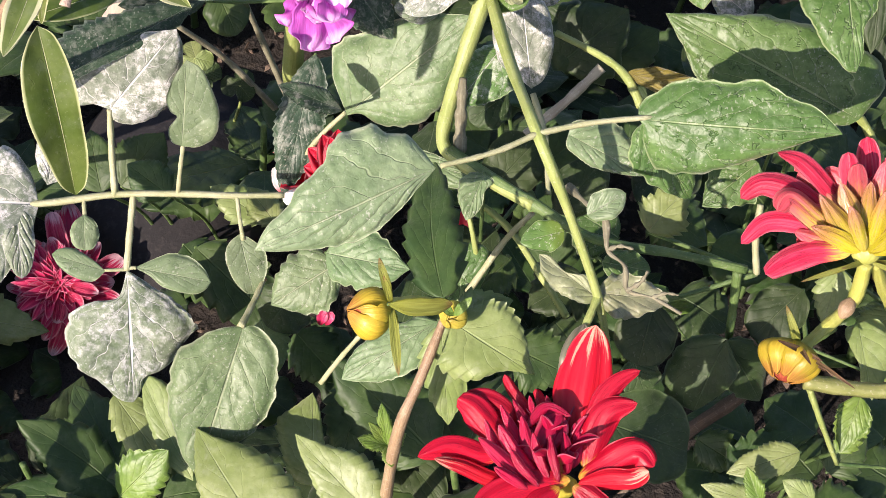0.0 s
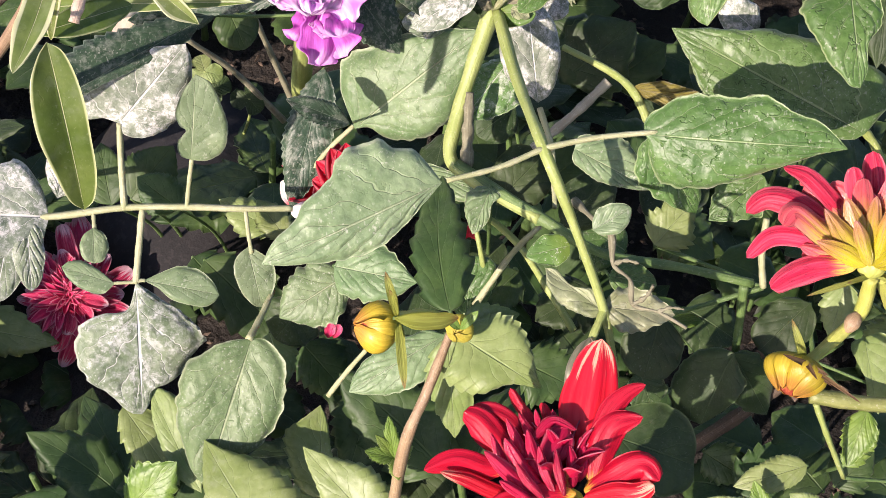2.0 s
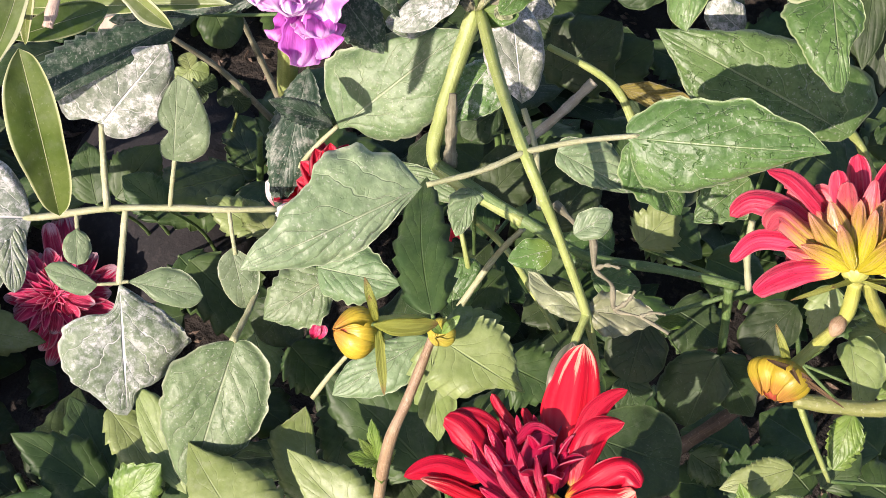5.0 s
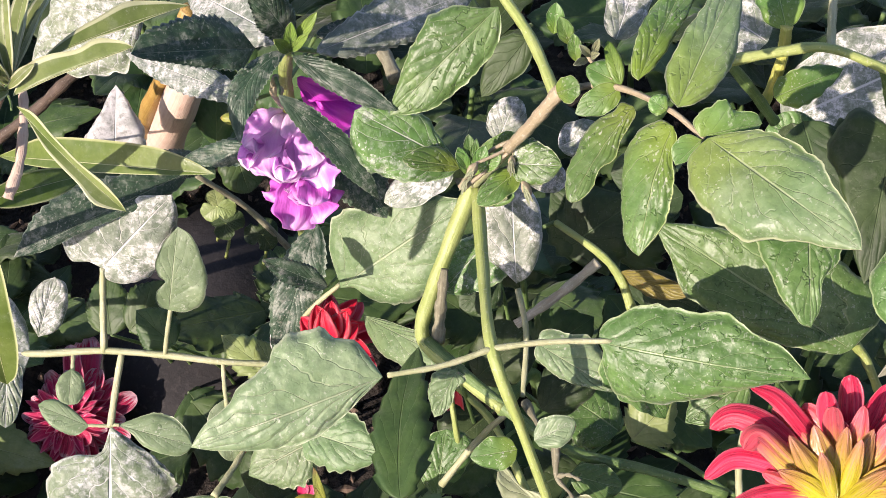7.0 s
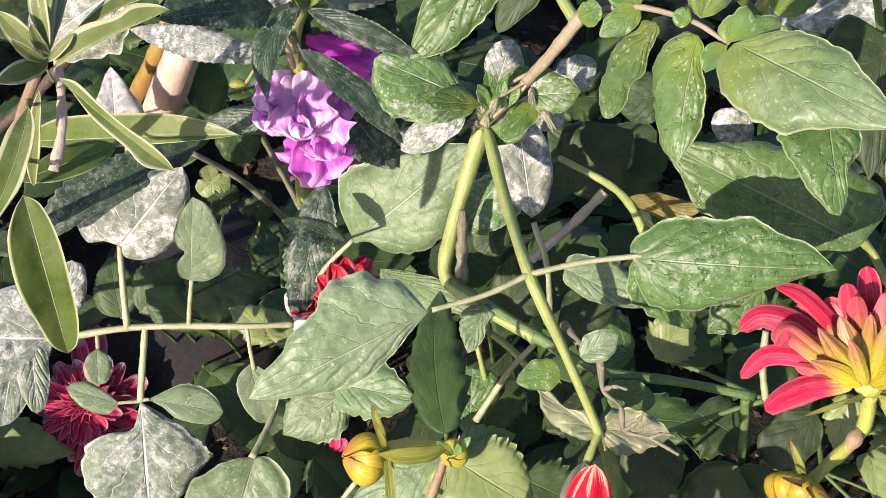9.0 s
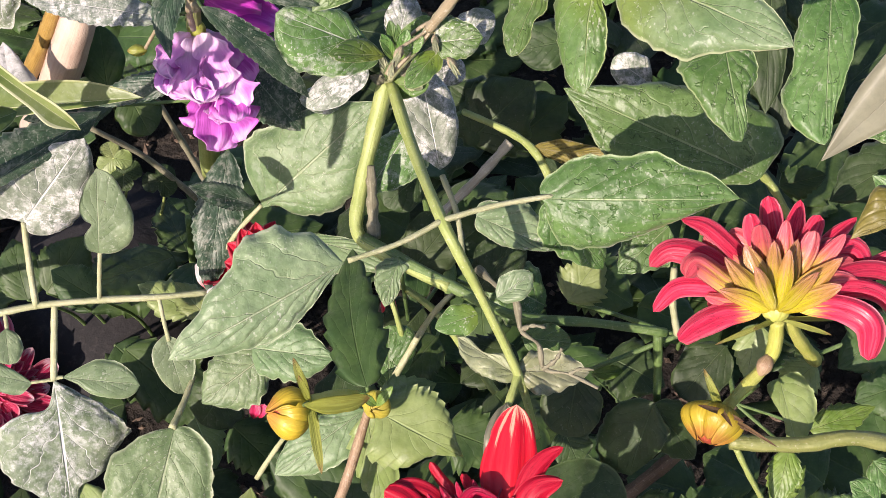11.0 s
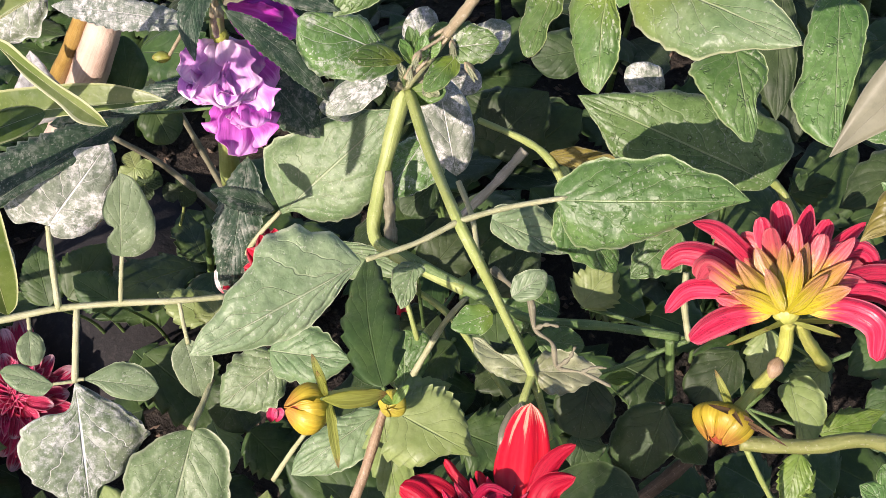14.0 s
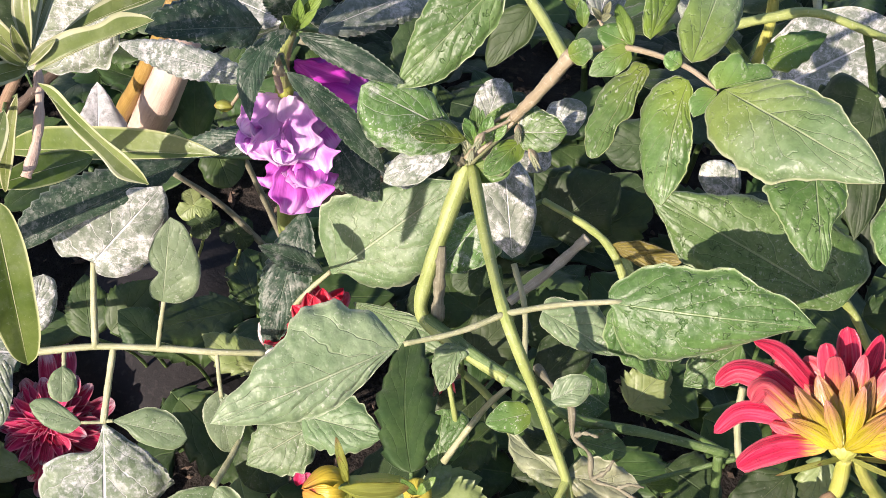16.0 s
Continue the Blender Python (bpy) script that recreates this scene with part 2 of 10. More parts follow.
PLAIN = leaf_material("small_leaflet_dusty", (0.143, 0.211, 0.101), (0.202, 0.274, 0.146), (0.42, 0.47, 0.32), dust=0.5, film_share=0.16, rim=0.6, fine=0.3, grain=0.6, flecks=0.35)
GREEN_SPOTTED = leaf_material("green_leaf_spattered_white", (0.078, 0.165, 0.036), (0.150, 0.262, 0.075), (0.36, 0.45, 0.23), dust=0.9, powder=(0.72, 0.72, 0.68), film_share=0.9, rough=0.44, rim=0.7, crust=0.5, flecks=0.5)
ASHEN = leaf_material("leaf_flat_grey_residue", (0.30, 0.31, 0.28), (0.42, 0.42, 0.40), (0.56, 0.56, 0.53), dust=0.9, powder=(0.70, 0.69, 0.68), veins=3.0, fine=0.15, grain=0.5, cover=0.10, crust=0.3, crease=0.0, rough=0.55)
WHITE = leaf_material("leaf_with_white_residue", (0.13, 0.17, 0.11), (0.22, 0.26, 0.19), (0.60, 0.62, 0.54), dust=1.0, powder=(0.76, 0.75, 0.73), rough=0.5, cover=0.08, crust=0.75)
POWDERED = leaf_material("leaf_with_powdered_veins", (0.13, 0.18, 0.10), (0.22, 0.275, 0.17), (0.60, 0.62, 0.56), dust=0.75, powder=(0.80, 0.79, 0.80), rough=0.5, cover=0.05, crust=0.7, fine=1.3, flecks=0.7)
# Dark leaf green, lowered further so the colour carries shade under the plants.
DARK = leaf_material("dark_and_shaded_leaf", (0.020, 0.042, 0.010), (0.042, 0.074, 0.020), (0.10, 0.15, 0.06), dust=0.12, film_share=0.4, grain=0.5, fine=0.5, rough=0.56, crease=0.1)
SERRATE = leaf_material("balsam_leaf", (0.014, 0.040, 0.020), (0.042, 0.082, 0.042), (0.20, 0.27, 0.19), dust=0.38, veins=9.0, slant=0.4, fine=0.35, flecks=0.35, crease=0.1)
SERRATE_WHITE = leaf_material("balsam_leaf_with_residue", (0.10, 0.14, 0.10), (0.18, 0.22, 0.17), (0.50, 0.53, 0.47), dust=0.95, powder=(0.70, 0.69, 0.68), cover=0.06, veins=9.0, slant=0.4, rough=0.6, fine=0.4, crust=0.6, crease=0.1)
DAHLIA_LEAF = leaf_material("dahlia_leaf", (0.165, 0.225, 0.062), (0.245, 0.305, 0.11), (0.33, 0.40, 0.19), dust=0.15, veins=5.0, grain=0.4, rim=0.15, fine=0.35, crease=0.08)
# Same leaf as DAHLIA_LEAF, its colour darkened to stand in for shade.
DAHLIA_SHADED = leaf_material("dahlia_leaf_painted_shade", (0.026, 0.062, 0.014), (0.06, 0.11, 0.026), (0.10, 0.16, 0.05), dust=0.05, veins=5.0, grain=0.4, rim=0.15, fine=0.35, crease=0.08, rough=0.52)
STRIPED = leaf_material("striped_leaf", (0.078, 0.135, 0.018), (0.135, 0.195, 0.042), (0.55, 0.58, 0.32), dust=0.14, film_share=0.5, veins=0.0, slant=0.0, rim=0.55, stripe=0.5, fine=0.0, rough=0.38, grain=0.4, crease=0.1)
STRIPED_YOUNG = leaf_material("cream_edged_young_leaf", (0.115, 0.165, 0.035), (0.19, 0.235, 0.075), (0.52, 0.53, 0.32), dust=0.2, film_share=0.5, veins=0.0, slant=0.0, rim=0.8, stripe=0.85, fine=0.0, rough=0.42, grain=0.4, stripe_from=0.70, crease=0.1)
YELLOWED = leaf_material("yellowed_leaf", (0.14, 0.13, 0.02), (0.25, 0.215, 0.05), (0.36, 0.32, 0.12), dust=0.05, veins=6.0)
PALE_GREEN = leaf_material("pale_green_leaf", (0.22, 0.25, 0.12), (0.34, 0.36, 0.22), (0.44, 0.45, 0.30), dust=0.25, veins=4.0)
PALE = leaf_material("pale_leaf_underside", (0.20, 0.20, 0.13), (0.27, 0.27, 0.18), (0.34, 0.33, 0.24), dust=0.06, veins=4.0, grain=0.3, fine=0.3, lift=0.0002, crease=0.1)
BRIGHT = leaf_material("young_bright_leaf", (0.085, 0.17, 0.02), (0.19, 0.295, 0.05), (0.30, 0.40, 0.12), dust=0.1, veins=6.0, fine=0.4, grain=0.6, crease=0.1)
RED = petal_material("dahlia_petal_red", (0.72, 0.42, 0.05), (0.58, 0.008, 0.034), (0.74, 0.06, 0.08), foot_to=0.10, tip_from=0.97, streak=0.2, rough=0.36, ribbed=0.0004, shine=(0.74, 0.05, 0.11), lines_share=0.4)
RED_CREAM = petal_material("dahlia_petal_cream_streaked", (0.66, 0.009, 0.028), (0.68, 0.010, 0.03), (0.88, 0.48, 0.34), foot_to=0.2, tip_from=0.83, streak=0.25, rough=0.36, ribbed=0.0004, shine=(0.82, 0.08, 0.09), ragged=1.5)
CORAL = petal_material("dahlia_petal_coral", (0.80, 0.62, 0.09), (0.70, 0.032, 0.090), (0.88, 0.36, 0.42), foot_to=0.22, tip_from=1.2, streak=0.45, rough=0.28, shine=(0.88, 0.20, 0.28), margin=0.45, ribbed=0.0005, ragged=0.6, lines_share=0.6)
CORAL_PALE = petal_material("dahlia_petal_pale_foot", (0.74, 0.60, 0.10), (0.74, 0.10, 0.14), (0.86, 0.32, 0.38), foot_to=0.52, tip_from=1.2, streak=0.4, rough=0.28, shine=(0.86, 0.40, 0.34), margin=0.4, ribbed=0.0005, ragged=0.7, lines_share=0.5)
WINE = petal_material("dahlia_petal_wine_white", (0.46, 0.012, 0.05), (0.64, 0.030, 0.115), (0.86, 0.58, 0.66), foot_to=0.1, tip_from=0.78, streak=0.3, margin=0.45, ragged=0.6, shine=(0.80, 0.30, 0.42), lines_share=0.35)
WINE_INNER = petal_material("dahlia_petal_wine_inner", (0.40, 0.008, 0.04), (0.66, 0.035, 0.14), (0.86, 0.40, 0.52), foot_to=0.3, tip_from=0.90, streak=0.3, rough=0.3, margin=0.55, ribbed=0.0005)
CRIMSON = petal_material("dahlia_petal_inner", (0.45, 0.006, 0.04), (0.58, 0.010, 0.065), (0.86, 0.34, 0.44), foot_to=0.3, tip_from=0.96, streak=0.25, rough=0.30, margin=0.4, ribbed=0.0006, shine=(0.76, 0.05, 0.18))
RED_WHITE = petal_material("dahlia_petal_red_white", (0.66, 0.016, 0.040), (0.68, 0.018, 0.050), (0.85, 0.62, 0.64), foot_to=0.1, tip_from=1.2, streak=0.1, ribbed=0.0004, margin=0.25)
WHITE_RED = petal_material("dahlia_petal_white", (0.70, 0.05, 0.08), (0.84, 0.78, 0.76), (0.86, 0.80, 0.78), foot_to=0.35, tip_from=1.2, streak=0.2, rough=0.4, ribbed=0.0004)
LILAC = petal_material("balsam_petal_lilac", (0.92, 0.70, 0.92), (0.84, 0.38, 0.82), (0.93, 0.66, 0.93), foot_to=0.35, tip_from=0.8, streak=0.35, rough=0.45, ribbed=0.0004)
TUBE = petal_material("dahlia_petal_folded", (0.60, 0.52, 0.02), (0.54, 0.27, 0.09), (0.76, 0.30, 0.26), foot_to=0.55, tip_from=0.84, streak=0.35, rough=0.22, shine=(0.74, 0.50, 0.26), ribbed=0.0006, ragged=0.8, lines_share=0.5)
PURPLE = petal_material("balsam_petal_purple", (0.78, 0.30, 0.74), (0.64, 0.14, 0.60), (0.88, 0.50, 0.86), foot_to=0.25, tip_from=0.75, streak=0.45, rough=0.5, ribbed=0.0004)
MAGENTA = petal_material("balsam_petal_magenta", (0.62, 0.05, 0.52), (0.60, 0.05, 0.54), (0.66, 0.18, 0.64), foot_to=0.25, tip_from=0.8, streak=0.3, rough=0.5, ribbed=0.0004)
SEPAL = petal_material("sepal_olive", (0.35, 0.38, 0.06), (0.30, 0.33, 0.06), (0.28, 0.16, 0.06), foot_to=0.3, tip_from=0.82, streak=0.5, rough=0.45, ribbed=0.0004)
SEPAL_DRY = petal_material("sepal_dried", (0.26, 0.24, 0.06), (0.17, 0.10, 0.05), (0.12, 0.05, 0.035), foot_to=0.35, tip_from=0.8, streak=0.4, rough=0.6, ribbed=0.0004, shine=(0.30, 0.22, 0.10))
BUD = petal_material("bud_yellow", (0.42, 0.42, 0.05), (0.54, 0.41, 0.035), (0.52, 0.24, 0.045), foot_to=0.3, tip_from=0.75, streak=0.3, rough=0.35, ribbed=0.0004)
BUD_YOUNG = petal_material("young_bud_yellow", (0.46, 0.47, 0.08), (0.58, 0.50, 0.07), (0.55, 0.44, 0.07), foot_to=0.3, tip_from=0.8, streak=0.3, rough=0.3, ribbed=0.0004)
BUD_CORE = petal_material("bud_inside", (0.40, 0.30, 0.05), (0.42, 0.16, 0.04), (0.40, 0.06, 0.04), foot_to=0.4, tip_from=0.7, streak=0.3, rough=0.35, ribbed=0.0004)
STALK = stem_material("green_stalk", (0.235, 0.295, 0.075), (0.33, 0.38, 0.13), streaks=16.0, dust=0.3)
STALK_DARK = stem_material("dark_green_stalk", (0.06, 0.12, 0.03), (0.13, 0.20, 0.06))
STALK_PALE = stem_material("pale_stalk", (0.29, 0.31, 0.15), (0.43, 0.43, 0.27), dust=0.4)
STALK_DUSTY = stem_material("dusty_olive_stem", (0.155, 0.175, 0.045), (0.235, 0.245, 0.085), dust=0.25, streaks=9.0)
STALK_YELLOW = stem_material("yellow_stalk", (0.36, 0.39, 0.07), (0.47, 0.46, 0.13), rough=0.4)
STALK_PINK = stem_material("pinkish_stalk", (0.25, 0.205, 0.125), (0.35, 0.295, 0.20), dust=0.4, streaks=12.0)
STALK_RUSSET = stem_material("russet_stalk", (0.24, 0.15, 0.085), (0.37, 0.27, 0.16), dust=0.25)
STALK_UMBER = stem_material("umber_stem", (0.05, 0.032, 0.022), (0.11, 0.075, 0.05), rough=0.7)
STALK_BROWN = stem_material("brown_stalk", (0.18, 0.11, 0.065), (0.30, 0.21, 0.13), rough=0.7)
CANE = stem_material("cane", (0.28, 0.17, 0.04), (0.38, 0.25, 0.07), rough=0.45)
STICK = stem_material("bare_stick", (0.48, 0.34, 0.27), (0.58, 0.45, 0.36), rough=0.75)
DRY = stem_material("dry_twig", (0.12, 0.112, 0.07), (0.25, 0.238, 0.16), rough=0.85, streaks=14.0)
# Pale dust, lightened further in place of sunlight on the stick.
DUSTED_STICK = stem_material("stick_dusty_and_brightened", (0.34, 0.31, 0.24), (0.50, 0.47, 0.39), rough=0.85, streaks=12.0, dust=0.5)
SOIL = earth_material("soil", (0.013, 0.010, 0.008), (0.030, 0.023, 0.018), (0.06, 0.047, 0.036), 9.0, 0.012)
# Grey taken down to near black in place of shade on the stone.
STONE = earth_material("grey_stone", (0.013, 0.012, 0.013), (0.021, 0.019, 0.020), (0.032, 0.028, 0.028), 14.0, 0.0012, 0.85)
CHIP = earth_material("wood_chip", (0.09, 0.06, 0.04), (0.16, 0.11, 0.08), (0.24, 0.19, 0.14), 60.0, 0.001, 0.8)


# ---- building helpers ----
def root_place(ob):
    while ob.parent:
        ob = ob.parent
    return np.array(ob.location)


def thing(name, place, label, category, group=""):
    """The Empty at a thing's base."""
    ob = new(name)
    ob.location = place
    ob.empty_display_size = 0.03
    return tagged(ob, label, category, group)


def sheet(name, parent, points, faces, material, uvs=None, label=""):
    """One smooth mesh under parent; points are in the world."""
    mesh = bpy.data.meshes.new(name)
    mesh.from_pydata((np.asarray(points) - root_place(parent)).tolist(), [], faces)
    mesh.polygons.foreach_set("use_smooth", [True] * len(mesh.polygons))
    if uvs is not None:
        layer = mesh.uv_layers.new(name="UVMap")
        corner = np.empty(len(mesh.loops), np.int32)
        mesh.loops.foreach_get("vertex_index", corner)
        layer.data.foreach_set("uv", np.asarray(uvs, np.float32)[corner].ravel())
    mesh.materials.append(material)
    mesh.update()
    ob = new(name, mesh)
    ob.parent = parent
    return tagged(ob, label) if label else ob


def unit(v):
    return v / (np.linalg.norm(v) + 1e-9)


# along-midrib shape: two exponents, teeth, their depth, wandering of the edge, steps along and across
SHAPES = {
    "tomato": (0.50, 0.92, 6, 0.055, 0.07, 44, 17),
    "ovate": (0.44, 1.15, 5, 0.05, 0.07, 44, 17),
    "lobed": (0.50, 0.92, 5, 0.12, 0.06, 52, 17),
    "oval": (0.50, 0.60, 0, 0.0, 0.05, 26, 11),
    "round": (0.45, 0.42, 0, 0.0, 0.05, 24, 11),
    "heart": (0.40, 0.70, 0, 0.0, 0.05, 30, 13),
    "toothed": (0.52, 0.92, 7, 0.21, 0.06, 64, 11),
    "fine_toothed": (0.52, 0.92, 13, 0.10, 0.05, 92, 13),
    "serrate": (0.70, 0.85, 18, 0.13, 0.04, 73, 9),
    "lance": (0.75, 0.70, 0, 0.0, 0.03, 30, 9),
    "ray": (0.72, 0.66, 0, 0.0, 0.03, 22, 13),
    "spear": (0.52, 0.95, 0, 0.0, 0.03, 26, 11),
    "petal": (0.75, 0.42, 0, 0.0, 0.03, 20, 9),
    "broad": (0.62, 0.32, 3, 0.10, 0.10, 30, 21),
}


def spline(points, steps):
    """A smooth line through a few places."""
    p = np.array(points, float)
    p = np.concatenate([[2 * p[0] - p[1]], p, [2 * p[-1] - p[-2]]])
    line = []
    for i in range(1, len(p) - 2):
        for t in np.linspace(0, 1, steps, endpoint=False):
            a, b, c, d = p[i - 1:i + 3]
            line.append(0.5 * (2 * b + (c - a) * t + (2 * a - 5 * b + 4 * c - d) * t * t + (3 * b - a - 3 * c + d) * t ** 3))
    return np.array(line + [p[-2]])


def margin(places, steps):
    """A leaf's margin from foot to tip, in even steps along its curve."""
    line = spline([(0.0, 0.0), *places, (1.0, 0.0)], 8)
    run = np.concatenate([[0.0], np.cumsum(np.linalg.norm(np.diff(line, axis=0), axis=1))])
    at = np.linspace(0.0, run[-1], steps)
    return np.stack([np.interp(at, run, line[:, 0]), np.maximum(np.interp(at, run, line[:, 1]), 0.0)], -1)


def blade(name, parent, shape, material, base, tip, width, face, bow=0.05, fold=0.15, curl=0.1, wave=0.04, sweep=0.0,
          quilt=0.02, seed=0, thick=0.00035, label="", form=None):
    """A leaf, leaflet, petal or sepal with a top, an underside and an edge.
    bow: arch along it; fold: a keel along the midrib; curl: edges rolled under; sweep: sideways bend; wave: ruffled edge;
    form: how far along and how wide each of the two margins stands, in shares of the length."""
    rise, drop, teeth, depth, wander, nu, nv = SHAPES[shape]
    rng = random.Random(seed * 7 + 3)
    base, tip, face = np.array(base), np.array(tip), np.array(face)
    axis = tip - base
    length = np.linalg.norm(axis)
    axis = axis / length
    face = unit(face - axis * face.dot(axis))
    side = np.cross(face, axis)
    s = np.linspace(0.0, 1.0, nu)
    peak = rise / (rise + drop)
    half = (s ** rise) * ((1 - s) ** drop) / (peak ** rise * (1 - peak) ** drop)
    half = np.maximum(half, 0.012)
    if form:
        nu, nv = max(nu, 46), max(nv, 15)
        s = np.linspace(0.0, 1.0, nu)
    v = np.linspace(-1, 1, nv)
    S, V = np.meshgrid(s, v, indexing="ij")
    if form:
        left, right = (margin(side, nu) for side in form)
        reach = np.where(V > 0, left[:, :1], right[:, :1])
        wide = np.where(V > 0, left[:, 1:], right[:, 1:])
        H = np.maximum(wide / max(left[:, 1].max(), right[:, 1].max()), 0.02)
    else:
        H = np.repeat(half[:, None], nv, 1)
    edge = np.abs(V) ** 3
    a, b, c = (rng.uniform(0, 6.28) for _ in range(3))
    sway = wander * (np.sin(S * 9 + a + V) + 0.6 * np.sin(S * 17 + b - V * 2))
    cut = 0.0
    if teeth:
        ph = S * teeth + 0.2 * np.sin(5 * S + c) + 0.15 * np.sign(V)
        cut = depth * ((ph % 1.0) - 0.5) if shape != "tomato" and shape != "broad" else depth * np.sin(ph * 6.283)
    if form:
        plain = shape not in ("toothed", "fine_toothed", "serrate")
        ruffle = {"lance": 0.0, "oval": 0.4, "heart": 0.4, "round": 0.4}.get(shape, 1.0)
        W = wide * length * (1 + edge * (ruffle * (0.030 * np.sin(S * 19 + 2 * np.sin(S * 7 + c) + a + 2 * V) + 0.024 * np.sin(S * 41 + 3 * np.sin(S * 9 + a) + b) + 0.014 * np.sin(S * 88 + c - V)) if plain else cut))
        lateral = V * W
        forward = length * (S + (reach - S) * np.abs(V) ** 1.4)
    else:
        W = H * (1 + edge * (sway + cut)) * width / 2
        lateral = V * W + sweep * length * 4 * S * (1 - S)
        forward = S * length + edge * W * 0.10 * (1 - S)
    lift = bow * length * 4 * S * (1 - S) + fold * np.abs(V) * W - curl * V * V * W
    lift = lift + wave * width * H * edge * (np.sin(S * 13 + a + V * 1.5) + 0.5 * np.sin(S * 23 + c - V))
    if shape == "ray":
        lift = lift + 0.15 * W * np.cos(V * 8.5) * np.sqrt(S) - rng.uniform(-0.02, 0.26) * length * S ** 5
        lift = lift + rng.uniform(-0.3, 0.3) * V * W * S
    elif shape in ("tomato", "lobed", "ovate", "oval", "toothed", "fine_toothed", "serrate", "spear"):
        lift = lift + rng.uniform(-0.3, 0.3) * V * W * (S - 0.4) - 0.22 * np.abs(V) ** 9 * W
    if shape == "broad":
        lift = lift + 0.10 * width * H * np.sin(S * 6 + b) * np.sin(V * 4.2 + a) + 0.03 * width * S * np.sin(V * 9.0 + c + 3.0 * S)
    puff = 0.55 + 0.45 * np.sin(S * 11 + 4 * V + b) * np.sin(S * 5 - 7 * V + c)
    lift = lift + 0.8 * quilt * width * H * puff * np.abs(np.sin(np.pi * (S * 5 + 0.25 * np.sin(S * 8 + a) - 2.5 * np.abs(V) ** 0.85 - 0.5 + 0.2 * np.sign(V)))) * (1 - np.abs(V)) ** 0.5
    P = base + forward[..., None] * axis + lateral[..., None] * side + lift[..., None] * face
    top = P.reshape(-1, 3)
    low = (P - face * thick).reshape(-1, 3)
    n = nu * nv
    faces = []
    for i in range(nu - 1):
        for j in range(nv - 1):
            q = i * nv + j
            faces.append((q, q + nv, q + nv + 1, q + 1))
            faces.append((n + q, n + q + 1, n + q + nv + 1, n + q + nv))
        for q in (i * nv, i * nv + nv - 1):
            faces.append((q, n + q, n + q + nv, q + nv))
    uv = np.stack([S, V * 0.5 + 0.5], -1).reshape(-1, 2)
    return sheet(name, parent, np.concatenate([top, low]), faces, material, np.concatenate([uv, uv]), label)


def stalk(name, parent, material, points, thick, thin, seed=0, knobs=0.06, ridges=0.06, around=10, label=""):
    """A stem through a few places, tapering from one radius to another, slightly knotted and ridged."""
    rng = random.Random(seed + 11)
    line = spline(points, 9)
    n = len(line)
    along = np.gradient(line, axis=0)
    along /= np.linalg.norm(along, axis=1)[:, None]
    up = np.array((0.3, -0.6, 0.74))
    rings, uvs = [], []
    a, b = rng.uniform(0, 6), rng.uniform(0, 6)
    for i in range(n):
        x = unit(np.cross(along[i], up))
        y = np.cross(along[i], x)
        t = i / (n - 1)
        r = (thick + (thin - thick) * t) * (1 + knobs * math.sin(t * 19 + a) + 0.6 * knobs * math.sin(t * 43 + b))
        for j in range(around):
            g = j / around * 2 * math.pi
            q = r * (1 + ridges * math.cos(4 * g + a))
            rings.append(line[i] + q * (math.cos(g) * x + math.sin(g) * y))
            uvs.append((t, j / around))
    faces = [(i * around + j, i * around + (j + 1) % around, (i + 1) * around + (j + 1) % around, (i + 1) * around + j)
             for i in range(n - 1) for j in range(around)]
    faces.append(tuple(range(around - 1, -1, -1)))
    faces.append(tuple((n - 1) * around + j for j in range(around)))
    return sheet(name, parent, rings, faces, material, uvs, label)


def lump(name, parent, material, place, axis, radius, length, lobes=8, groove=0.10, pinch=0.75, seed=0, label=""):
    """A rounded body with lengthwise lobes: a bud, a flower's base, a fruit."""
    axis = unit(np.array(axis))
    x = unit(np.cross(axis, (0.31, 0.2, 0.93)))
    y = np.cross(axis, x)
    nu, nv = 15, max(4 * lobes, 16)
    pts, uvs = [], []
    for i in range(nu):
        t = i / (nu - 1)
        r = radius * max(math.sin(math.pi * (0.04 + 0.94 * t)), 0.02) ** pinch
        for j in range(nv):
            g = j / nv * 2 * math.pi
            twist = g + 0.5 * t
            q = r * (1 - groove * (1 - abs(math.sin(lobes * twist / 2))) ** 2)
            pts.append(np.array(place) + axis * (t - 0.5) * length + q * (math.cos(g) * x + math.sin(g) * y))
            uvs.append((t, j / nv))
    faces = [(i * nv + j, i * nv + (j + 1) % nv, (i + 1) * nv + (j + 1) % nv, (i + 1) * nv + j) for i in range(nu - 1) for j in range(nv)]
    faces += [tuple(range(nv - 1, -1, -1)), tuple((nu - 1) * nv + j for j in range(nv))]
    return sheet(name, parent, pts, faces, material, uvs, label)


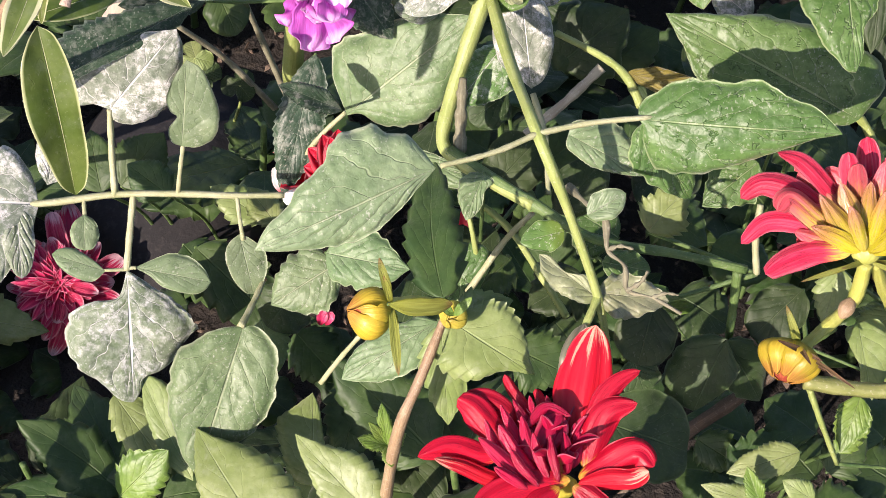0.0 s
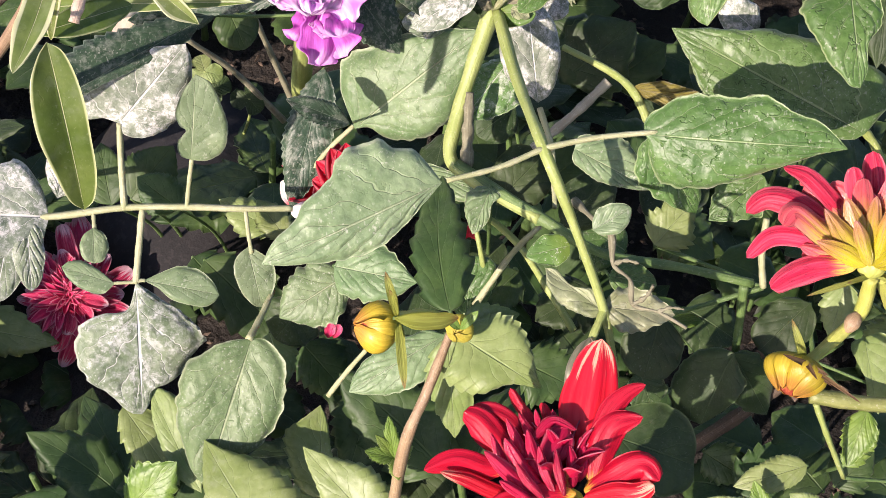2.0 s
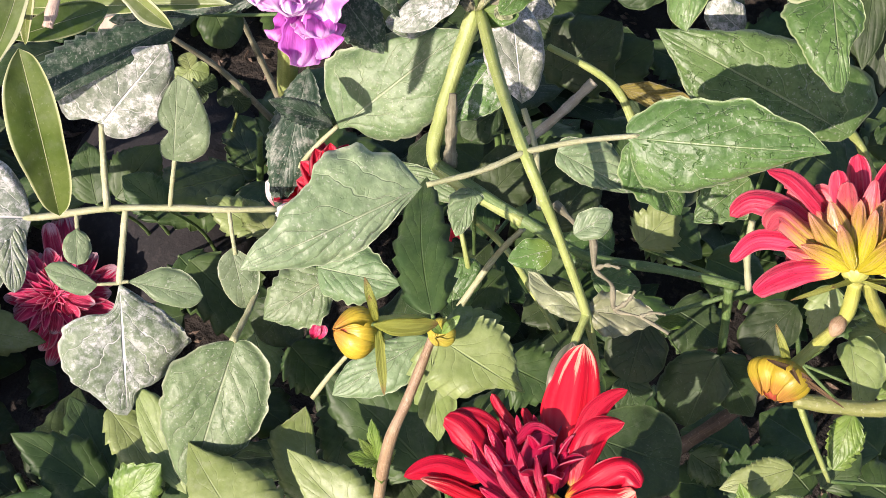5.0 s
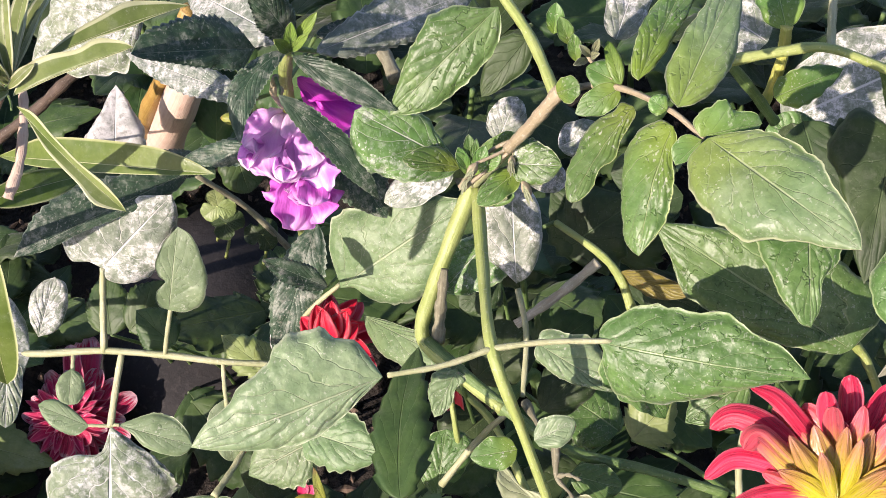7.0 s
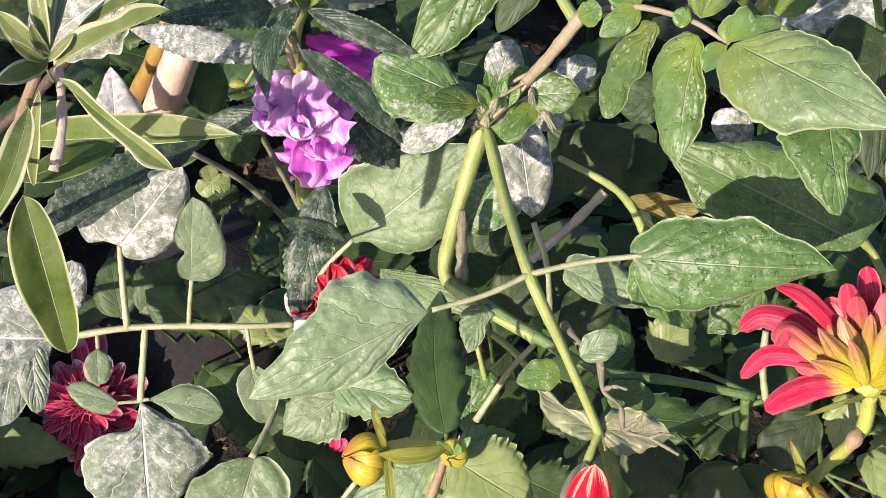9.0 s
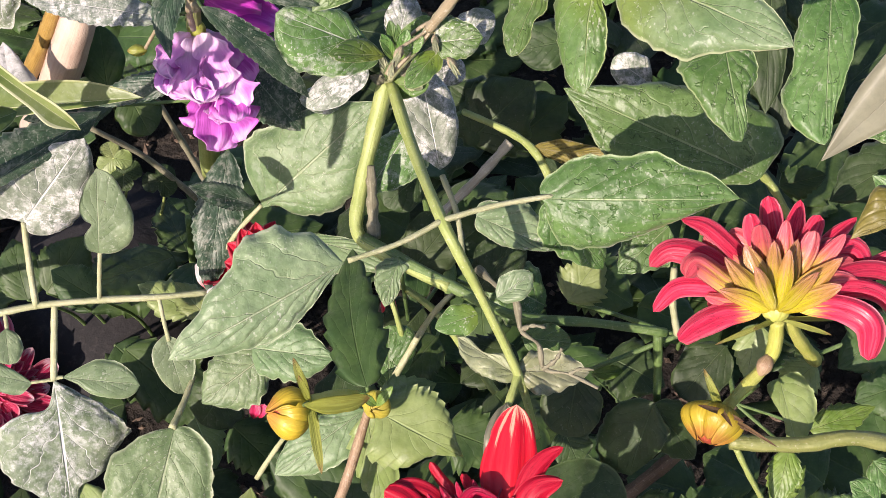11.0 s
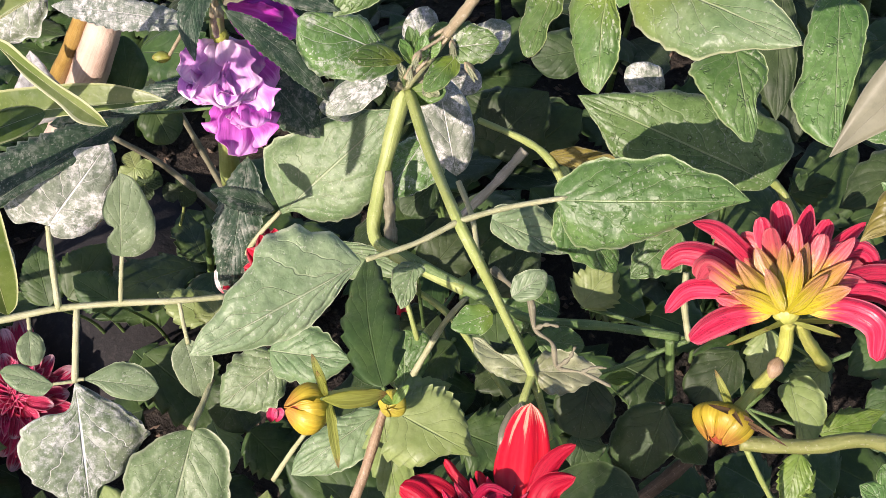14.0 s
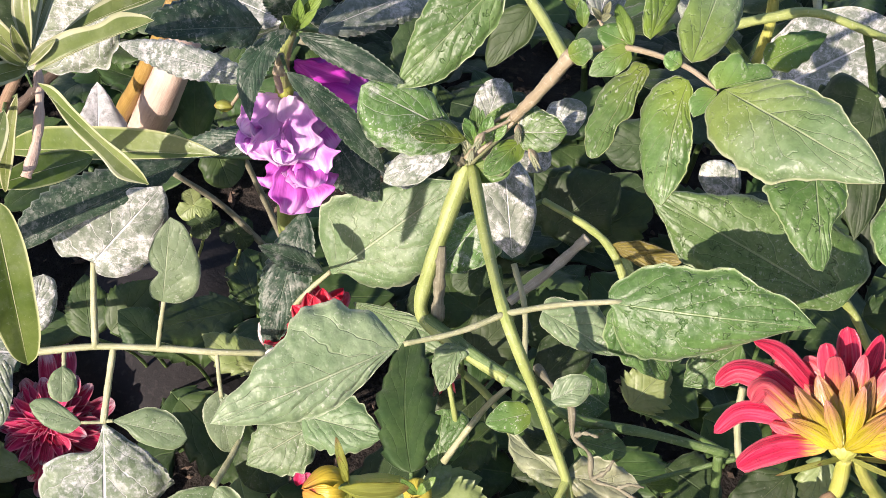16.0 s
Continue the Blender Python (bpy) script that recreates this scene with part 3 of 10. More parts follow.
def flower_head(plant, place, axis, rings, core, seed=0, spin=0.0, label="", wild=7.0):
    """A dahlia head: a base body with rings of petals (count, lean from the axis, length, width, material, arch, keel)."""
    rng = random.Random(seed)
    place, axis = np.array(place), unit(np.array(axis))
    x = unit(np.cross(axis, (0.0, 1.0, 0.13)))
    y = np.cross(axis, x)
    head = lump("flower_head", plant, core[0], place, axis, core[1], core[1] * 1.3, 10, 0.12, seed=seed, label=label)
    for r, (count, lean, long, wide, material, bow, fold) in enumerate(rings):
        for i in range(count):
            g = spin + (i + 0.5 * (r % 2) + rng.uniform(-0.22, 0.22)) / count * 2 * math.pi
            w = radians(lean + rng.uniform(-wild, wild))
            out = math.cos(g) * x + math.sin(g) * y
            way = math.cos(w) * axis + math.sin(w) * out
            foot = place + axis * core[1] * 0.3 + out * core[1] * 0.5 * math.sin(w)
            face = axis * math.sin(w) - out * math.cos(w)
            blade("petal", head, "ray", material, foot, foot + way * long * rng.uniform(0.88, 1.08), wide * rng.uniform(0.85, 1.1), face,
                  bow + rng.uniform(-0.03, 0.03), fold, 0.0, 0.02, rng.uniform(-0.006, 0.006) * wild, 0.0, seed * 100 + r * 20 + i, 0.0005)
    return head


def drawn_petal(parent, material, line, width, face, shape=(0.45, 0.40), cup=-0.5, creases=0.10, seed=0, thick=0.0005, label=""):
    """A petal along a curved line: cup below nought bends its sides away from the face, above it makes a trough."""
    rng = random.Random(seed * 13 + 5)
    nu, nv = 26, 13
    mid = spline(line, 10)
    run = np.concatenate([[0.0], np.cumsum(np.linalg.norm(np.diff(mid, axis=0), axis=1))])
    s = np.linspace(0.0, 1.0, nu)
    mid = np.stack([np.interp(s * run[-1], run, mid[:, i]) for i in range(3)], -1)
    way = np.gradient(mid, axis=0)
    way /= np.linalg.norm(way, axis=1)[:, None]
    face = unit(np.array(face) + 0.25 * np.array([rng.uniform(-1, 1) for _ in range(3)]))
    up = face - way * (way @ face)[:, None]
    up /= np.linalg.norm(up, axis=1)[:, None] + 1e-9
    side = np.cross(up, way)
    rise, drop = shape
    peak = rise / (rise + drop)
    half = np.maximum(s ** rise * (1 - s) ** drop / (peak ** rise * (1 - peak) ** drop), 0.10 * (1 - s)) * width / 2
    v = np.linspace(-1, 1, nv)
    a, b = rng.uniform(0, 6), rng.uniform(0, 6)
    W = half[:, None] * (1 + 0.05 * np.sin(s * 11 + a)[:, None] * np.abs(v) ** 2)
    turn = cup * 1.5 * v[None, :] * np.ones((nu, 1))
    lateral = W * np.where(abs(cup) > 0.02, np.sin(turn) / (cup * 1.5 if abs(cup) > 0.02 else 1.0), v[None, :])
    lift = W * (1 - np.cos(turn)) / (cup * 1.5 if abs(cup) > 0.02 else 1.0)
    lift = lift + creases * W * (np.cos(v * 7.5 + 0.5 * b)[None, :] * np.sqrt(s)[:, None]) + 0.10 * W * v[None, :] * np.sin(s * 5 + b)[:, None]
    P = mid[:, None, :] + lateral[..., None] * side[:, None, :] + lift[..., None] * up[:, None, :]
    low = P - up[:, None, :] * thick
    n = nu * nv
    faces = []
    for i in range(nu - 1):
        for j in range(nv - 1):
            q = i * nv + j
            faces.append((q, q + nv, q + nv + 1, q + 1))
            faces.append((n + q, n + q + 1, n + q + nv + 1, n + q + nv))
        for q in (i * nv, i * nv + nv - 1):
            faces.append((q, n + q, n + q + nv, q + nv))
    S, V = np.meshgrid(s, v, indexing="ij")
    uv = np.stack([S, V * 0.5 + 0.5], -1).reshape(-1, 2)
    return sheet("petal", parent, np.concatenate([P.reshape(-1, 3), low.reshape(-1, 3)]), faces, material, np.concatenate([uv, uv]), label)


def bud_scales(bud, place, axis, radius, length, count, material, seed=0, mouth=0.12):
    """Overlapping scales that wrap a bud from its foot to its tip."""
    rng = random.Random(seed)
    place, axis = np.array(place), unit(np.array(axis))
    x = unit(np.cross(axis, (0.31, 0.2, 0.93)))
    y = np.cross(axis, x)
    for i in range(count):
        g = (i + rng.uniform(-0.15, 0.15)) / count * 2 * math.pi
        out = math.cos(g) * x + math.sin(g) * y
        foot = place - axis * length * 0.52 + out * radius * 0.25
        tip = place + axis * length * rng.uniform(0.44, 0.56) + out * radius * mouth
        blade("scale", bud, "oval", material, foot, tip, radius * 6.28 / count * rng.uniform(1.3, 1.5), out, radius * rng.uniform(0.94, 1.04) / length,
              0.0, 0.42, 0.02, rng.uniform(-0.04, 0.04), 0.0, seed * 30 + i, 0.0005)


# ---- ground ----
def ground_sheet():
    """Soil: fine and uneven under the plants, reaching far out."""
    steps = np.concatenate([-np.geomspace(60, 0.9, 14), np.linspace(-0.8, 0.8, 81), np.geomspace(0.9, 60, 14)])
    n = len(steps)
    pts = []
    for y in steps:
        for x in steps:
            z = 0.016 * noise.noise((x * 9, y * 9, 0)) + 0.008 * noise.noise((x * 31, y * 31, 4)) if abs(x) < 0.81 and abs(y) < 0.81 else 0.0
            pts.append((x, y + 0.3, z))
    faces = [(i * n + j, i * n + j + 1, (i + 1) * n + j + 1, (i + 1) * n + j) for i in range(n - 1) for j in range(n - 1)]
    mesh = bpy.data.meshes.new("ground")
    mesh.from_pydata(pts, [], faces)
    mesh.polygons.foreach_set("use_smooth", [True] * len(mesh.polygons))
    mesh.materials.append(SOIL)
    return tagged(new("ground", mesh), "dark soil of a flower bed", "ground", kind="structure")


ground_sheet()


def crumbs():
    """Clods, bark and grit on the soil, in one mesh."""
    rng = random.Random(4)
    pts, faces = [], []
    for _ in range(2600):
        x, y, r = rng.uniform(-0.6, 0.5), rng.uniform(-0.1, 0.9), rng.uniform(0.001, 0.0032)
        m = Euler((rng.uniform(-0.5, 0.5), rng.uniform(-0.5, 0.5), rng.uniform(0, 6))).to_matrix()
        long = rng.uniform(1.0, 3.2)
        k = len(pts)
        z = 0.016 * noise.noise((x * 9, (y - 0.3) * 9, 0)) + 0.008 * noise.noise((x * 31, (y - 0.3) * 31, 4))
        for a, b, c in ((1, 0, 0), (-1, 0.1, 0), (0, 1, 0), (0.1, -1, 0), (0, 0, 0.7), (0, 0, -0.7)):
            pts.append(tuple(m @ Vector((a * long, b, c)) * r * rng.uniform(0.8, 1.2) + Vector((x, y, z + r * 0.4))))
        faces += [tuple(k + q for q in t) for t in ((0, 2, 4), (2, 1, 4), (1, 3, 4), (3, 0, 4), (2, 0, 5), (1, 2, 5), (3, 1, 5), (0, 3, 5))]
    mesh = bpy.data.meshes.new("soil_litter")
    mesh.from_pydata(pts, [], faces)
    mesh.materials.append(CHIP)
    return tagged(new("soil_litter", mesh), "scattered clods, bark and grit on the soil", "litter", kind="stuff")


crumbs()


def boulder(name, place, size, turn, material, label, seed):
    """A rounded stone lying half in the soil."""
    bm = bmesh.new()
    bmesh.ops.create_icosphere(bm, subdivisions=5, radius=1.0)
    for v in bm.verts:
        q = v.co + Vector((seed, 0, 0))
        v.co *= 1 + 0.10 * noise.noise(q * 1.3) + 0.02 * noise.noise(q * 5)
        v.co = Vector((v.co.x * size[0], v.co.y * size[1], v.co.z * size[2]))
    mesh = bpy.data.meshes.new(name)
    bm.to_mesh(mesh), bm.free()
    mesh.polygons.foreach_set("use_smooth", [True] * len(mesh.polygons))
    mesh.materials.append(material)
    ob = new(name, mesh)
    ob.matrix_basis = pose(*place, 0, 0, turn)
    return tagged(ob, label, "stone")



# tomato plant with the large leaves
tomato = thing("tomato_plant", (0.020, 0.200, 0.000), "sprawling tomato plant with large dusty green leaves", "tomato plant")
stalk("main_stem", tomato, STALK, [(0.0007, 0.0925, 0.4051), (0.0190, 0.0687, 0.4014), (0.0332, 0.0396, 0.4006)], 0.0018, 0.0021, seed=1)
stalk("main_stem", tomato, STALK_PALE, [(0.0191, 0.0503, 0.3688), (0.0126, 0.0602, 0.3493), (-0.0052, 0.0951, 0.2936)], 0.0020, 0.0019, seed=2)
stalk("main_stem", tomato, STALK_PINK, [(0.0346, 0.0378, 0.4055), (0.0288, 0.0402, 0.3927), (0.0226, 0.0457, 0.3774), (0.0157, 0.0528, 0.3609)], 0.0025, 0.0021, seed=3, label="thick pinkish hairy stem joint")
stalk("main_stem", tomato, STALK, [(-0.0052, 0.0959, 0.2935), (-0.0120, 0.0813, 0.2731), (-0.0180, 0.0646, 0.2535), (-0.0189, 0.0492, 0.2434), (-0.0026, 0.0353, 0.2430), (0.0218, 0.0177, 0.2451)], 0.0037, 0.0027, seed=4)
side_stalk = stalk("leaf_stalk", tomato, STALK_DARK, [(-0.0161, 0.0466, 0.2436), (0.0204, 0.0202, 0.2448), (0.0501, 0.0109, 0.2336), (0.0844, 0.0120, 0.2265), (0.1176, 0.0108, 0.2203)], 0.0028, 0.0020, seed=5)
stalk("stalklet", side_stalk, STALK_DARK, [(0.1140, 0.0099, 0.2199), (0.1158, 0.0034, 0.1961), (0.1169, -0.0084, 0.1666)], 0.0022, 0.0015, seed=6)
blade("leaflet", side_stalk, "tomato", DARK, (0.1135, -0.0077, 0.1925), (0.1044, -0.0251, 0.1567), 0.0323, (-0.44, -0.76, 0.48), seed=7, wave=0.05, form=(((0.19, 0.19), (0.34, 0.28), (0.64, 0.19), (0.87, 0.08)), ((0.06, 0.22), (0.31, 0.43), (0.73, 0.51), (1.03, 0.32))))
blade("leaflet", side_stalk, "tomato", DARK, (0.1133, -0.0084, 0.1920), (0.1380, -0.0098, 0.1451), 0.0238, (0.40, -0.88, 0.24), seed=8)
rachis = stalk("leaf_stalk", tomato, STALK, [(-0.0033, 0.0935, 0.2939), (0.0073, 0.0490, 0.2988), (0.0199, -0.0000, 0.3102), (0.0349, -0.0169, 0.2840), (0.0501, -0.0299, 0.2480), (0.0584, -0.0413, 0.2181)], 0.0028, 0.0016, seed=9, label="long ridged leaf stalk")
stalk("stalklet", rachis, STALK_PALE, [(0.0200, -0.0006, 0.3110), (0.0040, -0.0093, 0.3083), (-0.0158, -0.0163, 0.3062)], 0.0012, 0.0010, seed=10)
stalk("stalklet", rachis, STALK_PALE, [(0.0200, -0.0006, 0.3110), (0.0396, 0.0041, 0.3139), (0.0627, 0.0072, 0.3163)], 0.0012, 0.0010, seed=11)
blade("leaflet", rachis, "lobed", PALE_DUSTY, (-0.0175, -0.0166, 0.3052), (-0.0826, -0.0496, 0.2889), 0.0385, (0.20, -0.72, 0.67), seed=12, bow=0.05, quilt=0.028, fold=0.06, label="broad pointed leaflet with pale veins", form=(((0.13, 0.06), (0.30, 0.14), (0.48, 0.17), (0.65, 0.14), (0.86, 0.07)), ((0.02, 0.09), (0.07, 0.22), (0.15, 0.27), (0.20, 0.33), (0.29, 0.32), (0.39, 0.35), (0.53, 0.25), (0.66, 0.21), (0.77, 0.13), (0.91, 0.07))))
blade("leaflet", rachis, "tomato", GREEN, (0.0576, 0.0071, 0.3147), (0.1314, -0.0019, 0.3240), 0.0364, (-0.17, -0.72, 0.67), seed=14, bow=0.06, quilt=0.05, fold=-0.14, form=(((0.00, 0.07), (0.07, 0.14), (0.19, 0.21), (0.43, 0.21), (0.58, 0.23), (0.73, 0.17), (0.89, 0.10)), ((0.03, 0.04), (0.03, 0.11), (0.07, 0.21), (0.15, 0.26), (0.35, 0.26), (0.52, 0.19), (0.68, 0.12), (0.86, 0.04))))
blade("leaflet", rachis, "tomato", PALE_DUSTY, (0.0335, 0.0261, 0.2825), (0.0672, 0.0195, 0.2677), 0.0199, (0.17, -0.69, 0.70), seed=15, wave=0.06, form=(((-0.02, 0.15), (0.18, 0.25), (0.45, 0.35), (0.69, 0.24), (0.92, 0.11)), ((0.04, 0.12), (0.24, 0.18), (0.49, 0.18), (0.81, 0.09))))
blade("leaflet", rachis, "tomato", GREEN, (0.0638, 0.0300, 0.2895), (0.0874, 0.0184, 0.2562), 0.0265, (0.25, -0.84, 0.47), seed=16)
blade("leaflet", rachis, "tomato", GREEN, (0.1188, 0.0465, 0.2509), (0.0966, 0.0323, 0.2353), 0.0229, (-0.17, -0.60, 0.78), seed=17)
blade("leaflet", rachis, "oval", PLAIN, (0.0405, -0.0286, 0.2985), (0.0539, -0.0226, 0.3058), 0.0116, (-0.15, -0.60, 0.78), seed=18, fold=0.35)
blade("leaflet", rachis, "heart", GREEN_SMALL, (0.0335, -0.0204, 0.2774), (0.0167, -0.0256, 0.2751), 0.0127, (0.04, -0.52, 0.86), seed=19)
stalk("stalklet", rachis, STALK, [(0.0501, -0.0294, 0.2484), (0.0460, -0.0411, 0.2457), (0.0410, -0.0511, 0.2381)], 0.0018, 0.0016, seed=20)
back_stalk = stalk("leaf_stalk", tomato, STALK_PALE, [(-0.0966, 0.0887, 0.1746), (-0.0845, 0.0915, 0.1950), (-0.0708, 0.0962, 0.2103)], 0.0013, 0.0011, seed=21)
blade("leaflet", back_stalk, "tomato", DUSTY, (-0.0699, 0.0940, 0.2106), (-0.0115, 0.1139, 0.2629), 0.0550, (-0.23, -0.80, 0.56), seed=22, quilt=0.02, bow=0.03, fold=0.1, label="large dusty leaflet with fine white flecks", form=(((0.03, 0.11), (0.08, 0.26), (0.19, 0.37), (0.39, 0.32), (0.61, 0.26), (0.84, 0.13)), ((0.08, 0.05), (0.11, 0.15), (0.21, 0.24), (0.35, 0.31), (0.51, 0.31), (0.71, 0.20), (0.86, 0.10))))
blade("leaflet", back_stalk, "tomato", DUSTY, (-0.0603, 0.0945, 0.1908), (-0.0037, 0.0654, 0.2034), 0.0180, (-0.43, -0.51, 0.75), seed=23, form=(((0.19, 0.04), (0.35, 0.06), (0.56, 0.08), (0.80, 0.05)), ((0.13, 0.12), (0.30, 0.19), (0.52, 0.20), (0.73, 0.15), (0.92, 0.09))))
stalk("leaf_stalk", blade("leaf", tomato, "tomato", GREEN_SPOTTED, (0.0044, 0.0946, 0.2651), (-0.0148, 0.0712, 0.2482), 0.0271, (0.07, -0.62, 0.78), seed=24, form=(((0.10, 0.26), (0.34, 0.48), (0.72, 0.33), (0.92, 0.15)), ((0.20, 0.20), (0.52, 0.30), (0.83, 0.21)))), STALK_DARK, [(0.0037, 0.0911, 0.2617), (0.0127, 0.1114, 0.2470), (0.0286, 0.1194, 0.2504)], 0.0009, 0.0012, seed=25)
stalk("leaf_stalk", blade("leaf", tomato, "oval", DARK, (0.0074, 0.0947, 0.2324), (-0.0093, 0.0828, 0.2245), 0.0214, (0.05, -0.60, 0.80), seed=25), STALK_DARK, [(0.0073, 0.0951, 0.2319), (0.0119, 0.0968, 0.1995), (0.0213, 0.0692, 0.1863)], 0.0009, 0.0012, seed=26)
white_stalk = stalk("leaf_stalk", tomato, STALK_PALE, [(0.0286, 0.0286, 0.2403), (0.0256, 0.0545, 0.2491), (0.0188, 0.0717, 0.2576)], 0.0012, 0.0015, seed=26)
blade("leaflet", white_stalk, "oval", WHITE, (0.0179, 0.0732, 0.2594), (0.0093, 0.1052, 0.2918), 0.0258, (0.02, -0.71, 0.71), seed=27, fold=0.2, label="oval leaflet under white residue", form=(((0.11, 0.11), (0.29, 0.28), (0.60, 0.31), (0.89, 0.20)), ((0.08, 0.13), (0.34, 0.25), (0.68, 0.25), (0.93, 0.13))))
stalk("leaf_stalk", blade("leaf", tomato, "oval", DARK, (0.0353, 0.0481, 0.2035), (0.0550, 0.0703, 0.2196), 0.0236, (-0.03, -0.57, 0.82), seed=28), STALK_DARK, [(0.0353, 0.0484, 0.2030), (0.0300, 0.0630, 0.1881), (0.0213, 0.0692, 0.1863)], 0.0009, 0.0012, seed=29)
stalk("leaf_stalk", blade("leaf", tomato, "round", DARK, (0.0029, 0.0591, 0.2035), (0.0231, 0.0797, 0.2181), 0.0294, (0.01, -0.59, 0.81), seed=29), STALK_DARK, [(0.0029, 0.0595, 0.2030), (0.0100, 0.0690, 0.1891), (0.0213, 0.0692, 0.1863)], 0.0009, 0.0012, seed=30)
# Behind the stalks the darkened leaf colours stand in for shade.
stalk("leaf_stalk", blade("leaf", tomato, "toothed", DAHLIA_SHADED, (0.0230, 0.1033, 0.1659), (0.0508, 0.1207, 0.1836), 0.0339, (0.05, -0.75, 0.66), seed=30), STALK_DARK, [(0.0230, 0.1036, 0.1655), (0.0223, 0.1196, 0.1391), (0.0209, 0.1208, 0.1276)], 0.0009, 0.0012, seed=31)
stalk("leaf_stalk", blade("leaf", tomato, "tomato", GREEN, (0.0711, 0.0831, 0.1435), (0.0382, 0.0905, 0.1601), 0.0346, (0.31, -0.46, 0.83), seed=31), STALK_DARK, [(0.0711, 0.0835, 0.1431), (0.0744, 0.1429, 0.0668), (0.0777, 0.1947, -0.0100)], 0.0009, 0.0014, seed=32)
stalk("leaf_stalk", blade("leaf", tomato, "toothed", DAHLIA_SHADED, (0.0876, 0.0982, 0.1541), (0.1170, 0.0824, 0.1440), 0.0345, (0.08, -0.43, 0.90), seed=32), STALK_DARK, [(0.0877, 0.0986, 0.1536), (0.0984, 0.1621, 0.0720), (0.1091, 0.2179, -0.0100)], 0.0009, 0.0014, seed=33)
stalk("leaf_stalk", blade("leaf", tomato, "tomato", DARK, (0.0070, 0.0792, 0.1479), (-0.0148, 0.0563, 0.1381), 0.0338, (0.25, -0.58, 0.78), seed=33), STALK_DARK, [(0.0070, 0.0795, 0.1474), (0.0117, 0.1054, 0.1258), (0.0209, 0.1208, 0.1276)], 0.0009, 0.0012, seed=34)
# Two leaves in DARK to keep this gap as dark as its shade.
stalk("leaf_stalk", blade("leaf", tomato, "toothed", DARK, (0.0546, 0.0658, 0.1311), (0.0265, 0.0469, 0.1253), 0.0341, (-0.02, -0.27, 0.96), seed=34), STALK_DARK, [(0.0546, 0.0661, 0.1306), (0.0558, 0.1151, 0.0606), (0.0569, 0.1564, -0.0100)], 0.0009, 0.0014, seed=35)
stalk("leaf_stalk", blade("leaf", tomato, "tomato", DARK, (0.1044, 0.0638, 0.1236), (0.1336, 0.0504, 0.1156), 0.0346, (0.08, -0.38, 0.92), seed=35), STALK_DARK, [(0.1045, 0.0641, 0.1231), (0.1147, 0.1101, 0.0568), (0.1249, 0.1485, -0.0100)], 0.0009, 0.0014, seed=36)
stalk("leaf_stalk", blade("leaf", tomato, "toothed", DAHLIA_SHADED, (0.0552, 0.1492, 0.2001), (0.0829, 0.1640, 0.2157), 0.0339, (0.06, -0.77, 0.63), seed=36), STALK_DARK, [(0.0552, 0.1496, 0.1997), (0.0634, 0.2534, 0.0951), (0.0715, 0.3497, -0.0100)], 0.0009, 0.0014, seed=37)
stalk("leaf_stalk", blade("leaf", tomato, "tomato", DAHLIA_SHADED, (0.1206, 0.0856, 0.1397), (0.1523, 0.0746, 0.1334), 0.0346, (0.05, -0.40, 0.92), seed=37), STALK_DARK, [(0.1207, 0.0860, 0.1393), (0.1347, 0.1416, 0.0649), (0.1489, 0.1896, -0.0100)], 0.0009, 0.0014, seed=38)
stalk("leaf_stalk", blade("leaf", tomato, "toothed", DAHLIA_SHADED, (-0.0008, 0.1100, 0.1743), (-0.0272, 0.1155, 0.1885), 0.0346, (0.34, -0.48, 0.81), seed=38), STALK_DARK, [(-0.0008, 0.1104, 0.1739), (0.0066, 0.1260, 0.1414), (0.0209, 0.1208, 0.1276)], 0.0009, 0.0012, seed=39)
stalk("leaf_stalk", blade("leaf", tomato, "tomato", DAHLIA_SHADED, (0.0776, 0.1175, 0.1713), (0.0560, 0.1302, 0.1908), 0.0343, (0.30, -0.62, 0.73), seed=39), STALK_DARK, [(0.0777, 0.1179, 0.1708), (0.0839, 0.1977, 0.0806), (0.0902, 0.2699, -0.0100)], 0.0009, 0.0014, seed=40)
tan_stalk = stalk("leaf_stalk", tomato, STALK, [(0.0286, 0.1194, 0.2504), (0.0500, 0.1026, 0.2534), (0.0608, 0.0896, 0.2545), (0.0683, 0.0768, 0.2494)], 0.0016, 0.0023, seed=40)
blade("leaflet", tan_stalk, "lance", YELLOWED, (0.0608, 0.0908, 0.2554), (0.0916, 0.0765, 0.2660), 0.0124, (-0.47, -0.85, 0.23), seed=41)
blade("leaflet", tan_stalk, "oval", DARK, (0.0624, 0.0995, 0.2428), (0.0966, 0.0847, 0.2462), 0.0182, (-0.31, -0.54, 0.78), seed=42)
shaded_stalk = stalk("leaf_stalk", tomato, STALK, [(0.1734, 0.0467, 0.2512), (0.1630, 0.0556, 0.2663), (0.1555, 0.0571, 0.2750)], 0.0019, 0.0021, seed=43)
blade("leaflet", shaded_stalk, "tomato", GREEN, (0.1544, 0.0480, 0.2806), (0.0712, 0.0812, 0.3021), 0.0450, (-0.09, -0.69, 0.72), seed=44, quilt=0.025, bow=0.02, label="broad green leaflet with faint white flecks", form=(((0.05, 0.06), (0.24, 0.14), (0.47, 0.19), (0.69, 0.20), (0.83, 0.11)), ((-0.02, 0.10), (-0.03, 0.18), (0.04, 0.26), (0.16, 0.29), (0.32, 0.29), (0.54, 0.23), (0.75, 0.13))))
near_stalk = stalk("leaf_stalk", tomato, STALK_PINK, [(0.0333, 0.0375, 0.4055), (0.0505, 0.0361, 0.4116), (0.0691, 0.0194, 0.4203), (0.0811, 0.0097, 0.4191)], 0.0012, 0.0008, seed=45)
